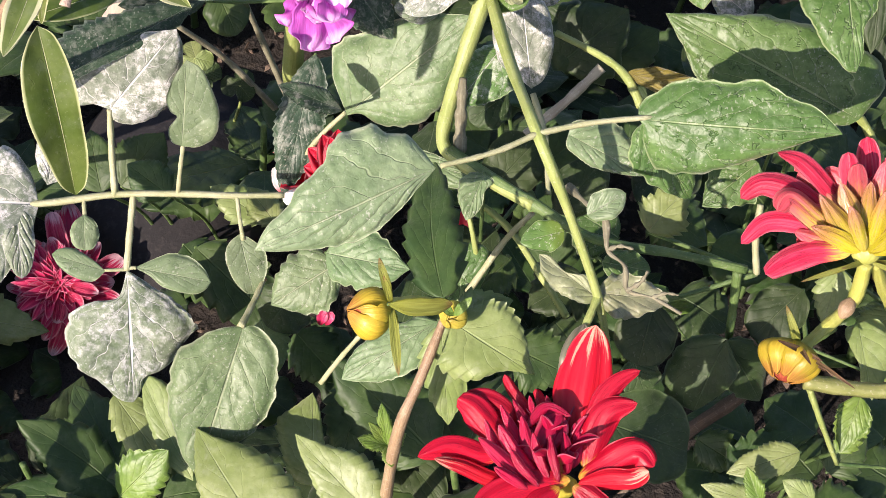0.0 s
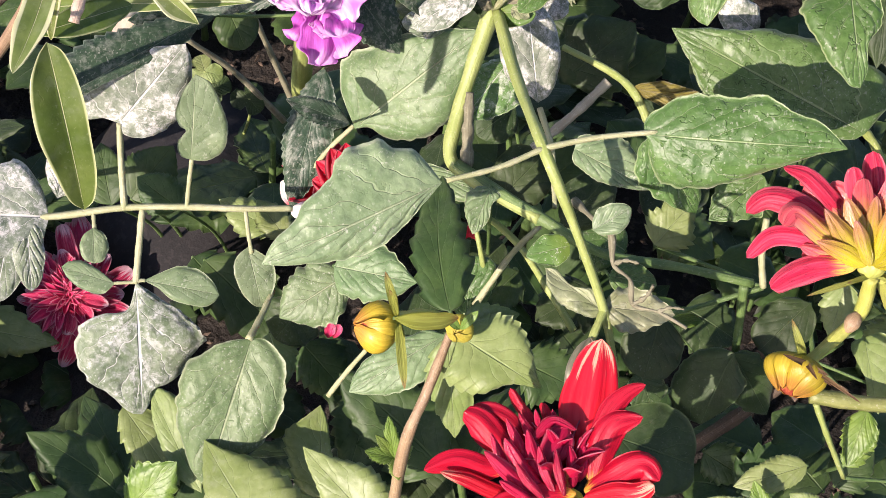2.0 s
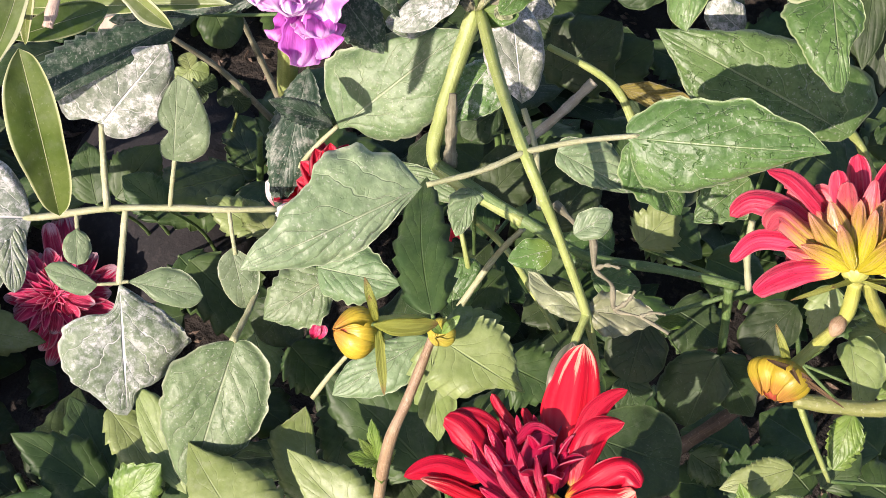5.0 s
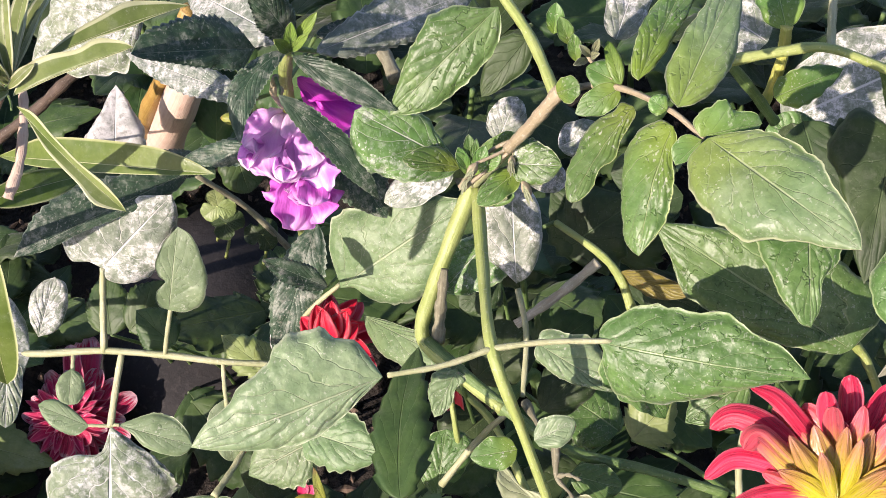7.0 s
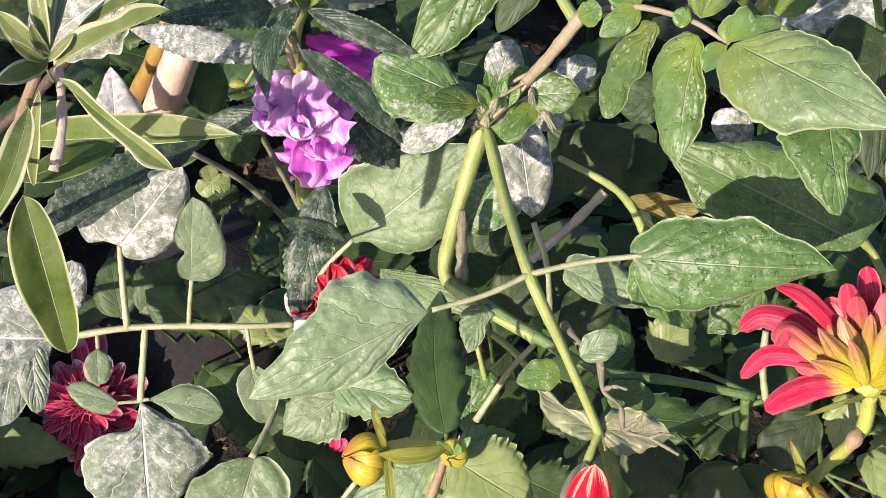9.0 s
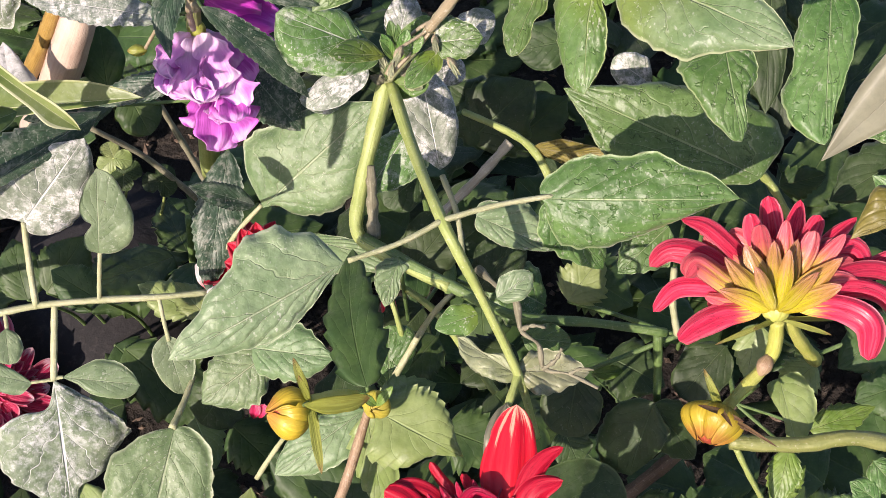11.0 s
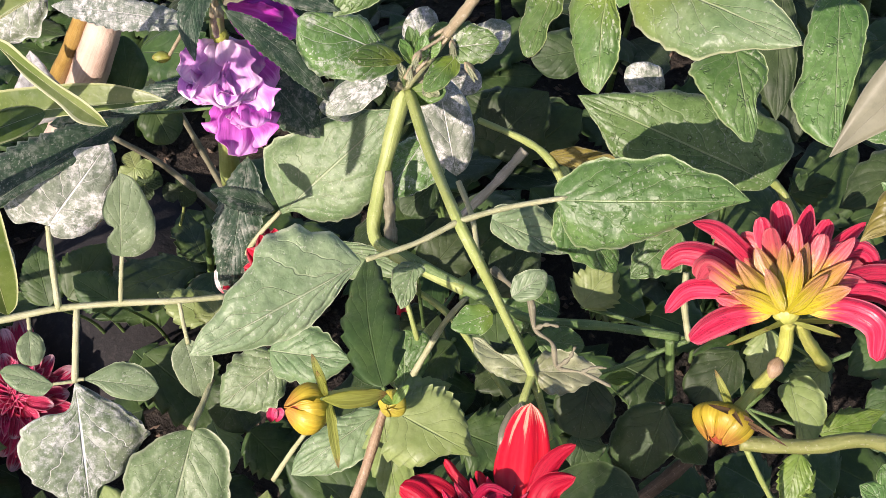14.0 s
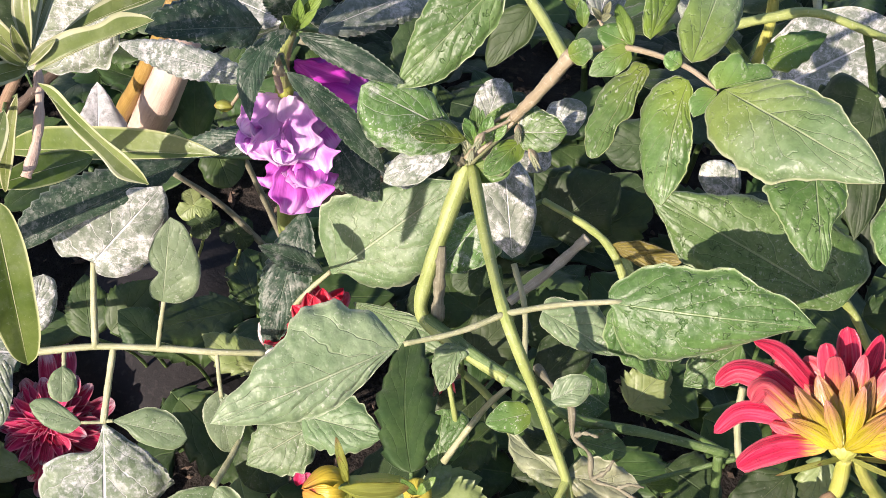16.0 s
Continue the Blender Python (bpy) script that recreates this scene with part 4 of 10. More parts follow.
blade("leaflet", near_stalk, "tomato", PALE_YOUNG, (0.0822, 0.0076, 0.4215), (0.1243, -0.0377, 0.4315), 0.0307, (-0.53, -0.32, 0.78), seed=46, quilt=0.05, fold=0.12, bow=0.05, label="large leaflet with a blistered dusty surface, sheen put into its colour", form=(((0.08, 0.08), (0.20, 0.17), (0.36, 0.21), (0.56, 0.20), (0.75, 0.14), (0.92, 0.07)), ((-0.01, 0.07), (-0.01, 0.15), (0.11, 0.24), (0.28, 0.27), (0.51, 0.28), (0.60, 0.20), (0.70, 0.15), (0.88, 0.07))))
blade("leaflet", near_stalk, "tomato", GREEN_SMALL, (0.0801, 0.0090, 0.4201), (0.0976, 0.0165, 0.4218), 0.0113, (0.19, -0.61, 0.77), seed=47, form=(((-0.06, 0.26), (0.11, 0.39), (0.51, 0.50), (0.59, 0.32), (0.93, 0.18)), ((0.21, 0.02), (0.55, 0.08), (0.86, 0.09))))
blade("leaflet", near_stalk, "heart", GREEN_SMALL, (0.0805, 0.0086, 0.4196), (0.0740, 0.0019, 0.4140), 0.0065, (0.00, -0.64, 0.77), seed=48, form=(((0.24, 0.11), (0.68, 0.15)), ((0.20, 0.41), (0.69, 0.44), (0.91, 0.22))))
blade("leaflet", near_stalk, "tomato", GREEN, (0.1185, 0.0180, 0.3845), (0.1232, -0.0139, 0.3672), 0.0266, (-0.14, -0.49, 0.86), seed=49, quilt=0.03, form=(((0.12, 0.23), (0.39, 0.25), (0.60, 0.11), (0.84, 0.08)), ((0.03, 0.26), (0.17, 0.47), (0.44, 0.39), (0.72, 0.25), (0.96, 0.10))))
blade("leaflet", near_stalk, "tomato", GREEN_YOUNG, (0.0716, 0.0124, 0.4199), (0.0670, -0.0196, 0.3954), 0.0212, (-0.47, -0.49, 0.73), seed=50, quilt=0.07, curl=0.3, form=(((0.10, 0.06), (0.26, 0.07), (0.39, 0.13), (0.59, 0.14), (0.75, 0.13), (0.92, 0.05)), ((-0.04, 0.11), (-0.01, 0.19), (0.06, 0.31), (0.20, 0.38), (0.39, 0.38), (0.60, 0.30), (0.86, 0.20), (0.96, 0.10))))
blade("leaflet", near_stalk, "tomato", GREEN_YOUNG, (0.0587, 0.0249, 0.4144), (0.0441, -0.0034, 0.3973), 0.0145, (-0.26, -0.40, 0.88), seed=51, quilt=0.08, curl=0.3, form=(((0.07, 0.07), (0.29, 0.08), (0.48, 0.13), (0.63, 0.07), (0.80, 0.09), (0.94, 0.06)), ((-0.00, 0.13), (0.11, 0.14), (0.23, 0.23), (0.39, 0.27), (0.59, 0.22), (0.77, 0.20), (0.97, 0.07))))
blade("leaflet", near_stalk, "tomato", PALE_YOUNG, (0.0723, 0.0191, 0.4216), (0.0860, 0.0728, 0.4363), 0.0177, (0.16, -0.30, 0.94), seed=52, quilt=0.03, form=(((0.05, 0.09), (0.20, 0.14), (0.40, 0.14), (0.62, 0.10), (0.84, 0.07)), ((0.07, 0.08), (0.22, 0.15), (0.40, 0.17), (0.61, 0.12), (0.79, 0.08))))
blade("leaflet", near_stalk, "tomato", GREEN_YOUNG, (0.0592, 0.0302, 0.4207), (0.0696, 0.0727, 0.4285), 0.0122, (0.14, -0.21, 0.97), seed=53, quilt=0.03, form=(((0.04, 0.07), (0.23, 0.13), (0.54, 0.15), (0.79, 0.10)), ((0.17, 0.07), (0.44, 0.10), (0.69, 0.12), (0.91, 0.10))))
blade("leaflet", near_stalk, "oval", GREEN_SMALL, (0.0541, 0.0356, 0.4131), (0.0422, 0.0392, 0.4157), 0.0098, (-0.04, -0.69, 0.73), seed=54)
blade("leaflet", near_stalk, "oval", BRIGHT, (0.0538, 0.0340, 0.4145), (0.0476, 0.0451, 0.4223), 0.0053, (-0.04, -0.59, 0.80), seed=55)
blade("leaflet", near_stalk, "heart", GREEN_SMALL, (0.0536, 0.0344, 0.4122), (0.0408, 0.0279, 0.4052), 0.0094, (-0.01, -0.72, 0.69), seed=56)
blade("leaflet", near_stalk, "oval", GREEN_SMALL, (0.0691, 0.0175, 0.4214), (0.0636, 0.0190, 0.4237), 0.0067, (0.09, -0.73, 0.68), seed=57)
blade("leaflet", near_stalk, "round", GREEN_SMALL, (0.0336, 0.0354, 0.4062), (0.0409, 0.0326, 0.4131), 0.0087, (-0.60, -0.72, 0.35), seed=58)
stalk("leaf_stalk", blade("leaf", tomato, "tomato", GREEN, (0.0066, 0.0784, 0.4039), (-0.0283, 0.0536, 0.3687), 0.0254, (0.02, -0.83, 0.56), seed=59, quilt=0.03, bow=0.04, form=(((0.06, 0.09), (0.17, 0.17), (0.32, 0.20), (0.50, 0.20), (0.69, 0.19), (0.87, 0.11)), ((0.09, 0.08), (0.19, 0.19), (0.31, 0.26), (0.50, 0.24), (0.72, 0.15), (0.90, 0.07)))), STALK_DARK, [(0.0065, 0.0813, 0.4070), (0.0035, 0.0889, 0.4035), (0.0007, 0.0925, 0.4051)], 0.0009, 0.0012, seed=60)
stalk("leaf_stalk", blade("leaf", tomato, "oval", DARK, (0.0187, 0.0739, 0.3962), (0.0040, 0.0615, 0.3760), 0.0149, (-0.03, -0.84, 0.54), seed=60, form=(((0.13, 0.16), (0.37, 0.23), (0.62, 0.17), (0.87, 0.09)), ((0.12, 0.20), (0.37, 0.30), (0.63, 0.25), (0.88, 0.12)))), STALK_DARK, [(0.0192, 0.0745, 0.3962), (0.0189, 0.0738, 0.3969), (0.0190, 0.0687, 0.4014)], 0.0008, 0.0010, seed=61)
stalk("leaf_stalk", blade("leaf", tomato, "tomato", GREEN_SPOTTED, (-0.0042, 0.0598, 0.3414), (-0.0426, 0.0571, 0.3653), 0.0279, (0.43, -0.66, 0.61), seed=61, quilt=0.03, form=(((0.03, 0.12), (0.27, 0.30), (0.52, 0.38), (0.75, 0.36), (0.93, 0.22)), ((0.16, 0.08), (0.31, 0.16), (0.44, 0.23), (0.69, 0.15), (0.91, 0.10)))), STALK_DARK, [(0.0002, 0.0598, 0.3373), (-0.0046, 0.0865, 0.3066), (-0.0033, 0.0935, 0.2939)], 0.0009, 0.0012, seed=62)
stalk("leaf_stalk", blade("leaf", tomato, "oval", GREEN_YOUNG, (-0.0021, 0.0563, 0.3438), (-0.0232, 0.0481, 0.3525), 0.0099, (0.49, -0.50, 0.72), seed=62, form=(((0.21, 0.09), (0.68, 0.13), (0.88, 0.09)), ((0.24, 0.23), (0.55, 0.27), (0.81, 0.17)))), STALK_DARK, [(-0.0000, 0.0608, 0.3448), (0.0044, 0.0635, 0.3436), (0.0126, 0.0602, 0.3493)], 0.0005, 0.0007, seed=63)
blade("leaf", tomato, "tomato", GREEN_SPOTTED, (0.0168, 0.0497, 0.3561), (0.0359, 0.0490, 0.3593), 0.0168, (-0.15, -0.64, 0.76), seed=63, form=(((0.10, 0.45), (0.36, 0.50), (0.64, 0.38), (0.89, 0.19)), ((0.18, 0.33), (0.58, 0.37), (0.83, 0.23))))
blade("leaf", tomato, "oval", GREEN_SMALL, (-0.0047, 0.0925, 0.2939), (0.0136, 0.0870, 0.2989), 0.0123, (-0.37, -0.57, 0.73), seed=64)
blade("leaf", tomato, "oval", GREEN_YOUNG, (0.0190, 0.0573, 0.3453), (0.0066, 0.0418, 0.3403), 0.0113, (-0.25, -0.60, 0.76), seed=750, fold=0.25)
blade("leaf", tomato, "oval", GREEN_SMALL, (0.0018, 0.0587, 0.3405), (0.0153, 0.0714, 0.3509), 0.0100, (0.10, -0.62, 0.78), seed=751, fold=0.3)
blade("leaf", tomato, "oval", WHITE, (-0.0121, 0.0859, 0.3115), (-0.0384, 0.0720, 0.3005), 0.0152, (-0.10, -0.66, 0.74), seed=752)
stalk("bud_stalk", tomato, STALK_PINK, [(-0.0016, 0.0478, 0.3418), (0.0084, 0.0557, 0.3548), (0.0192, 0.0582, 0.3618)], 0.0009, 0.0007, seed=753)
stalk("bud_stalk", tomato, STALK_PINK, [(-0.0002, 0.0467, 0.3422), (0.0152, 0.0531, 0.3576), (0.0178, 0.0553, 0.3608)], 0.0008, 0.0006, seed=754)
stalk("bud_stalk", tomato, STALK_PINK, [(0.0174, 0.0565, 0.3604), (0.0187, 0.0490, 0.3553), (0.0231, 0.0446, 0.3528)], 0.0008, 0.0006, seed=755)
stalk("bud_stalk", tomato, STALK_PINK, [(0.0163, 0.0551, 0.3593), (0.0108, 0.0514, 0.3576), (0.0047, 0.0477, 0.3560)], 0.0007, 0.0006, seed=756)
lump("flower_bud", tomato, STALK_PINK, (0.0038, 0.0451, 0.3551), (-0.45, -0.69, -0.57), 0.0019, 0.0062, seed=757, lobes=5, groove=0.3)
blade("sepal", tomato, "lance", PALE_GREEN, (0.0047, 0.0451, 0.3571), (0.0013, 0.0415, 0.3534), 0.0011, (-0.10, -0.60, 0.79), seed=7570, fold=0.3, quilt=0)
blade("sepal", tomato, "lance", PALE_GREEN, (0.0047, 0.0451, 0.3571), (0.0036, 0.0412, 0.3531), 0.0011, (-0.10, -0.60, 0.79), seed=7571, fold=0.3, quilt=0)
blade("sepal", tomato, "lance", PALE_GREEN, (0.0047, 0.0451, 0.3571), (0.0026, 0.0404, 0.3525), 0.0011, (-0.10, -0.60, 0.79), seed=7572, fold=0.3, quilt=0)
lump("flower_bud", tomato, STALK_PINK, (0.0243, 0.0422, 0.3520), (0.58, -0.61, -0.54), 0.0018, 0.0065, seed=758, lobes=5, groove=0.3)
blade("sepal", tomato, "lance", PALE_GREEN, (0.0229, 0.0424, 0.3542), (0.0252, 0.0383, 0.3500), 0.0011, (-0.10, -0.60, 0.79), seed=7580, fold=0.3, quilt=0)
blade("sepal", tomato, "lance", PALE_GREEN, (0.0229, 0.0424, 0.3542), (0.0275, 0.0381, 0.3497), 0.0011, (-0.10, -0.60, 0.79), seed=7581, fold=0.3, quilt=0)
blade("sepal", tomato, "lance", PALE_GREEN, (0.0229, 0.0424, 0.3542), (0.0264, 0.0373, 0.3490), 0.0011, (-0.10, -0.60, 0.79), seed=7582, fold=0.3, quilt=0)
lump("flower_bud", tomato, STALK_PINK, (0.0177, 0.0488, 0.3578), (0.16, -0.75, -0.64), 0.0015, 0.005, seed=759, lobes=5, groove=0.3)
blade("sepal", tomato, "lance", PALE_GREEN, (0.0174, 0.0488, 0.3598), (0.0169, 0.0452, 0.3561), 0.0011, (-0.10, -0.60, 0.79), seed=7590, fold=0.3, quilt=0)
blade("sepal", tomato, "lance", PALE_GREEN, (0.0174, 0.0488, 0.3598), (0.0192, 0.0450, 0.3558), 0.0011, (-0.10, -0.60, 0.79), seed=7591, fold=0.3, quilt=0)
blade("sepal", tomato, "lance", PALE_GREEN, (0.0174, 0.0488, 0.3598), (0.0181, 0.0441, 0.3552), 0.0011, (-0.10, -0.60, 0.79), seed=7592, fold=0.3, quilt=0)
lump("flower_bud", tomato, STALK_PINK, (0.0008, 0.0469, 0.3462), (-0.20, -0.75, -0.63), 0.0015, 0.0048, seed=760, lobes=5, groove=0.3)
blade("sepal", tomato, "lance", PALE_GREEN, (0.0011, 0.0468, 0.3481), (-0.0008, 0.0436, 0.3447), 0.0011, (-0.10, -0.60, 0.79), seed=7600, fold=0.3, quilt=0)
blade("sepal", tomato, "lance", PALE_GREEN, (0.0011, 0.0468, 0.3481), (0.0015, 0.0434, 0.3445), 0.0011, (-0.10, -0.60, 0.79), seed=7601, fold=0.3, quilt=0)
blade("sepal", tomato, "lance", PALE_GREEN, (0.0011, 0.0468, 0.3481), (0.0004, 0.0425, 0.3438), 0.0011, (-0.10, -0.60, 0.79), seed=7602, fold=0.3, quilt=0)
blade("young_leaf", tomato, "lance", GREEN_SMALL, (0.0019, 0.0487, 0.3483), (-0.0026, 0.0509, 0.3597), 0.0050, (0.38, -0.87, 0.32), seed=65, fold=0.4)
blade("young_leaf", tomato, "lance", GREEN_SMALL, (0.0027, 0.0505, 0.3496), (0.0004, 0.0552, 0.3627), 0.0054, (0.23, -0.90, 0.36), seed=66, fold=0.4)
blade("young_leaf", tomato, "lance", GREEN_SMALL, (0.0040, 0.0492, 0.3482), (0.0070, 0.0534, 0.3599), 0.0062, (0.00, -0.94, 0.34), seed=67, fold=0.4)
blade("young_leaf", tomato, "lance", GREEN_SMALL, (0.0034, 0.0499, 0.3489), (0.0035, 0.0545, 0.3616), 0.0037, (0.14, -0.93, 0.34), seed=68, fold=0.4)
blade("young_leaf", tomato, "lance", GREEN_SMALL, (0.0057, 0.0511, 0.3496), (0.0131, 0.0519, 0.3575), 0.0062, (-0.34, -0.85, 0.40), seed=69, fold=0.4)
blade("young_leaf", tomato, "lance", GREEN_SMALL, (0.0027, 0.0505, 0.3496), (-0.0032, 0.0492, 0.3584), 0.0045, (0.61, -0.73, 0.30), seed=70, fold=0.4)
blade("young_leaf", tomato, "lance", GREEN_SMALL, (0.0289, 0.0588, 0.4110), (0.0287, 0.0627, 0.4210), 0.0064, (0.09, -0.93, 0.37), seed=71, fold=0.4)
blade("young_leaf", tomato, "lance", GREEN_SMALL, (0.0350, 0.0572, 0.4085), (0.0303, 0.0595, 0.4179), 0.0056, (0.27, -0.89, 0.35), seed=72, fold=0.4)
blade("young_leaf", tomato, "lance", GREEN_SMALL, (0.0376, 0.0534, 0.4048), (0.0356, 0.0563, 0.4142), 0.0048, (0.16, -0.93, 0.32), seed=73, fold=0.4)
lump("stem_joint", tomato, DRY, (-0.0052, 0.0977, 0.2944), (0.15, 0.54, 0.83), 0.0036, 0.0106, seed=74, lobes=5)
blade("withered_leaf", tomato, "lance", PALE_GREEN, (-0.0016, 0.0905, 0.3004), (0.0070, 0.0973, 0.3128), 0.0049, (-0.11, -0.84, 0.53), seed=75, fold=0.5, wave=0.2, bow=0.1)
blade("withered_leaf", tomato, "lance", DRY, (0.0009, 0.0911, 0.3006), (0.0162, 0.0935, 0.3086), 0.0053, (-0.22, -0.74, 0.64), seed=76, fold=0.5, wave=0.2, bow=0.1)
blade("withered_leaf", tomato, "lance", PALE_GREEN, (-0.0034, 0.0892, 0.2995), (-0.0072, 0.0935, 0.3113), 0.0044, (0.20, -0.90, 0.39), seed=77, fold=0.5, wave=0.2, bow=0.1)
blade("withered_leaf", tomato, "lance", PALE_GREEN, (0.0027, 0.0894, 0.2990), (0.0110, 0.0847, 0.2993), 0.0063, (-0.32, -0.51, 0.79), seed=78, fold=0.5, wave=0.2, bow=0.1)
blade("withered_leaf", tomato, "lance", DRY, (0.0036, 0.0935, 0.3022), (0.0202, 0.0991, 0.3127), 0.0034, (-0.15, -0.76, 0.64), seed=79, fold=0.5, wave=0.2, bow=0.1)
blade("withered_leaf", tomato, "lance", DRY, (-0.0058, 0.0882, 0.2990), (-0.0116, 0.0881, 0.3035), 0.0044, (0.43, -0.73, 0.54), seed=80, fold=0.5, wave=0.2, bow=0.1)
stalk("flower_stalk", tomato, STALK_PINK, [(0.0540, 0.0359, 0.4133), (0.0472, 0.0388, 0.4144), (0.0419, 0.0440, 0.4158)], 0.0011, 0.0007, seed=81)
blade("flower_bud", tomato, "lance", PALE_GREEN, (0.0430, 0.0418, 0.4178), (0.0394, 0.0384, 0.4248), 0.0025, (0.72, -0.69, 0.03), seed=82, fold=0.5)
blade("flower_bud", tomato, "lance", PALE_GREEN, (0.0422, 0.0410, 0.4172), (0.0385, 0.0334, 0.4208), 0.0025, (0.72, -0.03, 0.69), seed=83, fold=0.5)
blade("flower_bud", tomato, "lance", PALE_GREEN, (0.0437, 0.0427, 0.4184), (0.0452, 0.0410, 0.4259), 0.0025, (-0.19, -0.96, -0.19), seed=84, fold=0.5)
blade("flower_bud", tomato, "lance", PALE_GREEN, (0.0430, 0.0418, 0.4178), (0.0458, 0.0376, 0.4230), 0.0025, (-0.87, -0.49, 0.09), seed=85, fold=0.5)
upper_stem = stalk("side_stem", tomato, STALK, [(0.0895, 0.0941, 0.3789), (0.1068, 0.0979, 0.3827), (0.1245, 0.1017, 0.3839), (0.1530, 0.1046, 0.3729), (0.1963, 0.1198, 0.3510)], 0.0021, 0.0015, seed=86)
stalk("stalklet", upper_stem, STALK_PALE, [(0.1246, 0.1014, 0.3836), (0.1243, 0.1138, 0.3861), (0.1243, 0.1332, 0.3893)], 0.0016, 0.0015, seed=87)
stalk("stalklet", upper_stem, STALK_YELLOW, [(0.1083, 0.1096, 0.3857), (0.1091, 0.1072, 0.3703), (0.1066, 0.1087, 0.3456)], 0.0023, 0.0020, seed=88)
stalk("stalklet", upper_stem, STALK_DARK, [(0.0873, 0.0965, 0.3787), (0.1003, 0.1010, 0.3602), (0.1117, 0.1055, 0.3420)], 0.0023, 0.0022, seed=89)
blade("leaflet", upper_stem, "round", GREEN_SMALL, (0.1085, 0.1086, 0.3848), (0.1017, 0.1260, 0.3941), 0.0169, (-0.18, -0.52, 0.83), seed=90)
blade("leaflet", upper_stem, "tomato", GREEN_SMALL, (0.1081, 0.0931, 0.3652), (0.1322, 0.1101, 0.3683), 0.0139, (0.26, -0.52, 0.81), seed=91)
blade("leaflet", upper_stem, "tomato", DARK, (0.1236, 0.1154, 0.3348), (0.1446, 0.0741, 0.3093), 0.0319, (-0.17, -0.58, 0.80), seed=92)
blade("leaflet", upper_stem, "tomato", GREEN, (0.1628, 0.0519, 0.3820), (0.1572, -0.0009, 0.3516), 0.0260, (-0.24, -0.46, 0.85), seed=93, quilt=0.025, label="long drooping leaflet speckled with white", form=(((0.15, 0.16), (0.39, 0.15), (0.60, 0.10), (0.80, 0.05), (0.94, 0.03)), ((0.07, 0.14), (0.31, 0.19), (0.54, 0.21), (0.74, 0.26), (0.89, 0.18), (0.98, 0.06))))
blade("leaflet", upper_stem, "tomato", GREEN, (0.2154, 0.0369, 0.3410), (0.1741, 0.0260, 0.3318), 0.0264, (-0.02, -0.60, 0.80), seed=94)
blade("leaflet", upper_stem, "tomato", DARK, (0.2232, 0.0616, 0.2833), (0.1851, 0.0446, 0.2691), 0.0269, (-0.07, -0.54, 0.84), seed=95)
blade("leaflet", upper_stem, "round", DARK, (0.1791, 0.1344, 0.3373), (0.1622, 0.1238, 0.3310), 0.0171, (0.07, -0.58, 0.81), seed=96)
blade("leaflet", upper_stem, "tomato", DARK, (0.1512, 0.1194, 0.3291), (0.1348, 0.1133, 0.3266), 0.0183, (0.12, -0.62, 0.77), seed=97)
blade("leaflet", upper_stem, "round", GREEN, (0.1331, 0.1150, 0.3151), (0.1131, 0.1242, 0.3264), 0.0205, (0.03, -0.74, 0.67), seed=98)
blade("leaflet", upper_stem, "oval", WHITE, (0.1334, 0.2527, 0.2073), (0.2120, 0.2904, 0.2396), 0.0611, (0.01, -0.66, 0.75), seed=99, quilt=0.03, label="broad leaflet crusted with white residue")
blade("leaflet", upper_stem, "oval", WHITE, (0.1900, 0.2658, 0.1957), (0.2328, 0.2970, 0.2285), 0.0400, (-0.09, -0.66, 0.75), seed=100, quilt=0.03)
blade("leaflet", upper_stem, "tomato", WHITE, (0.1199, 0.2834, 0.2359), (0.0877, 0.2922, 0.2489), 0.0329, (0.05, -0.77, 0.64), seed=101, quilt=0.03)
blade("leaflet", upper_stem, "oval", WHITE, (0.0447, 0.1638, 0.3246), (0.0504, 0.2064, 0.3330), 0.0200, (0.13, -0.21, 0.97), seed=102, quilt=0.03)
blade("leaflet", upper_stem, "oval", WHITE, (-0.0019, 0.1360, 0.2807), (0.0037, 0.1527, 0.2939), 0.0184, (0.07, -0.63, 0.77), seed=103, quilt=0.03)
blade("leaflet", upper_stem, "oval", WHITE, (0.0256, 0.1386, 0.2796), (0.0435, 0.1484, 0.2857), 0.0171, (0.10, -0.64, 0.76), seed=104, quilt=0.03)
blade("leaflet", upper_stem, "oval", WHITE, (0.1131, 0.1054, 0.2809), (0.0963, 0.1135, 0.2895), 0.0172, (0.00, -0.73, 0.68), seed=105, quilt=0.03)
blade("leaflet", upper_stem, "oval", WHITE, (0.0298, 0.1394, 0.2541), (0.0103, 0.1435, 0.2613), 0.0158, (0.13, -0.66, 0.74), seed=106, quilt=0.03)
blade("leaflet", upper_stem, "oval", POWDERED, (-0.0268, 0.1132, 0.2648), (-0.0478, 0.1122, 0.2665), 0.0132, (0.09, -0.66, 0.75), seed=107, quilt=0.03)
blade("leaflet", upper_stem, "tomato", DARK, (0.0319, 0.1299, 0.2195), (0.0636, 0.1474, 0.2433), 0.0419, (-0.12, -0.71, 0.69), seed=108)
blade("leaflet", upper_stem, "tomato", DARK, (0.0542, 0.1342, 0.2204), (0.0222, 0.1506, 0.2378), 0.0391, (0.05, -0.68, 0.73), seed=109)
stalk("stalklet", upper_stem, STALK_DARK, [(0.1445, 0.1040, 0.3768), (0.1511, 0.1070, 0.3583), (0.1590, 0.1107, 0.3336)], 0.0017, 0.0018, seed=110)
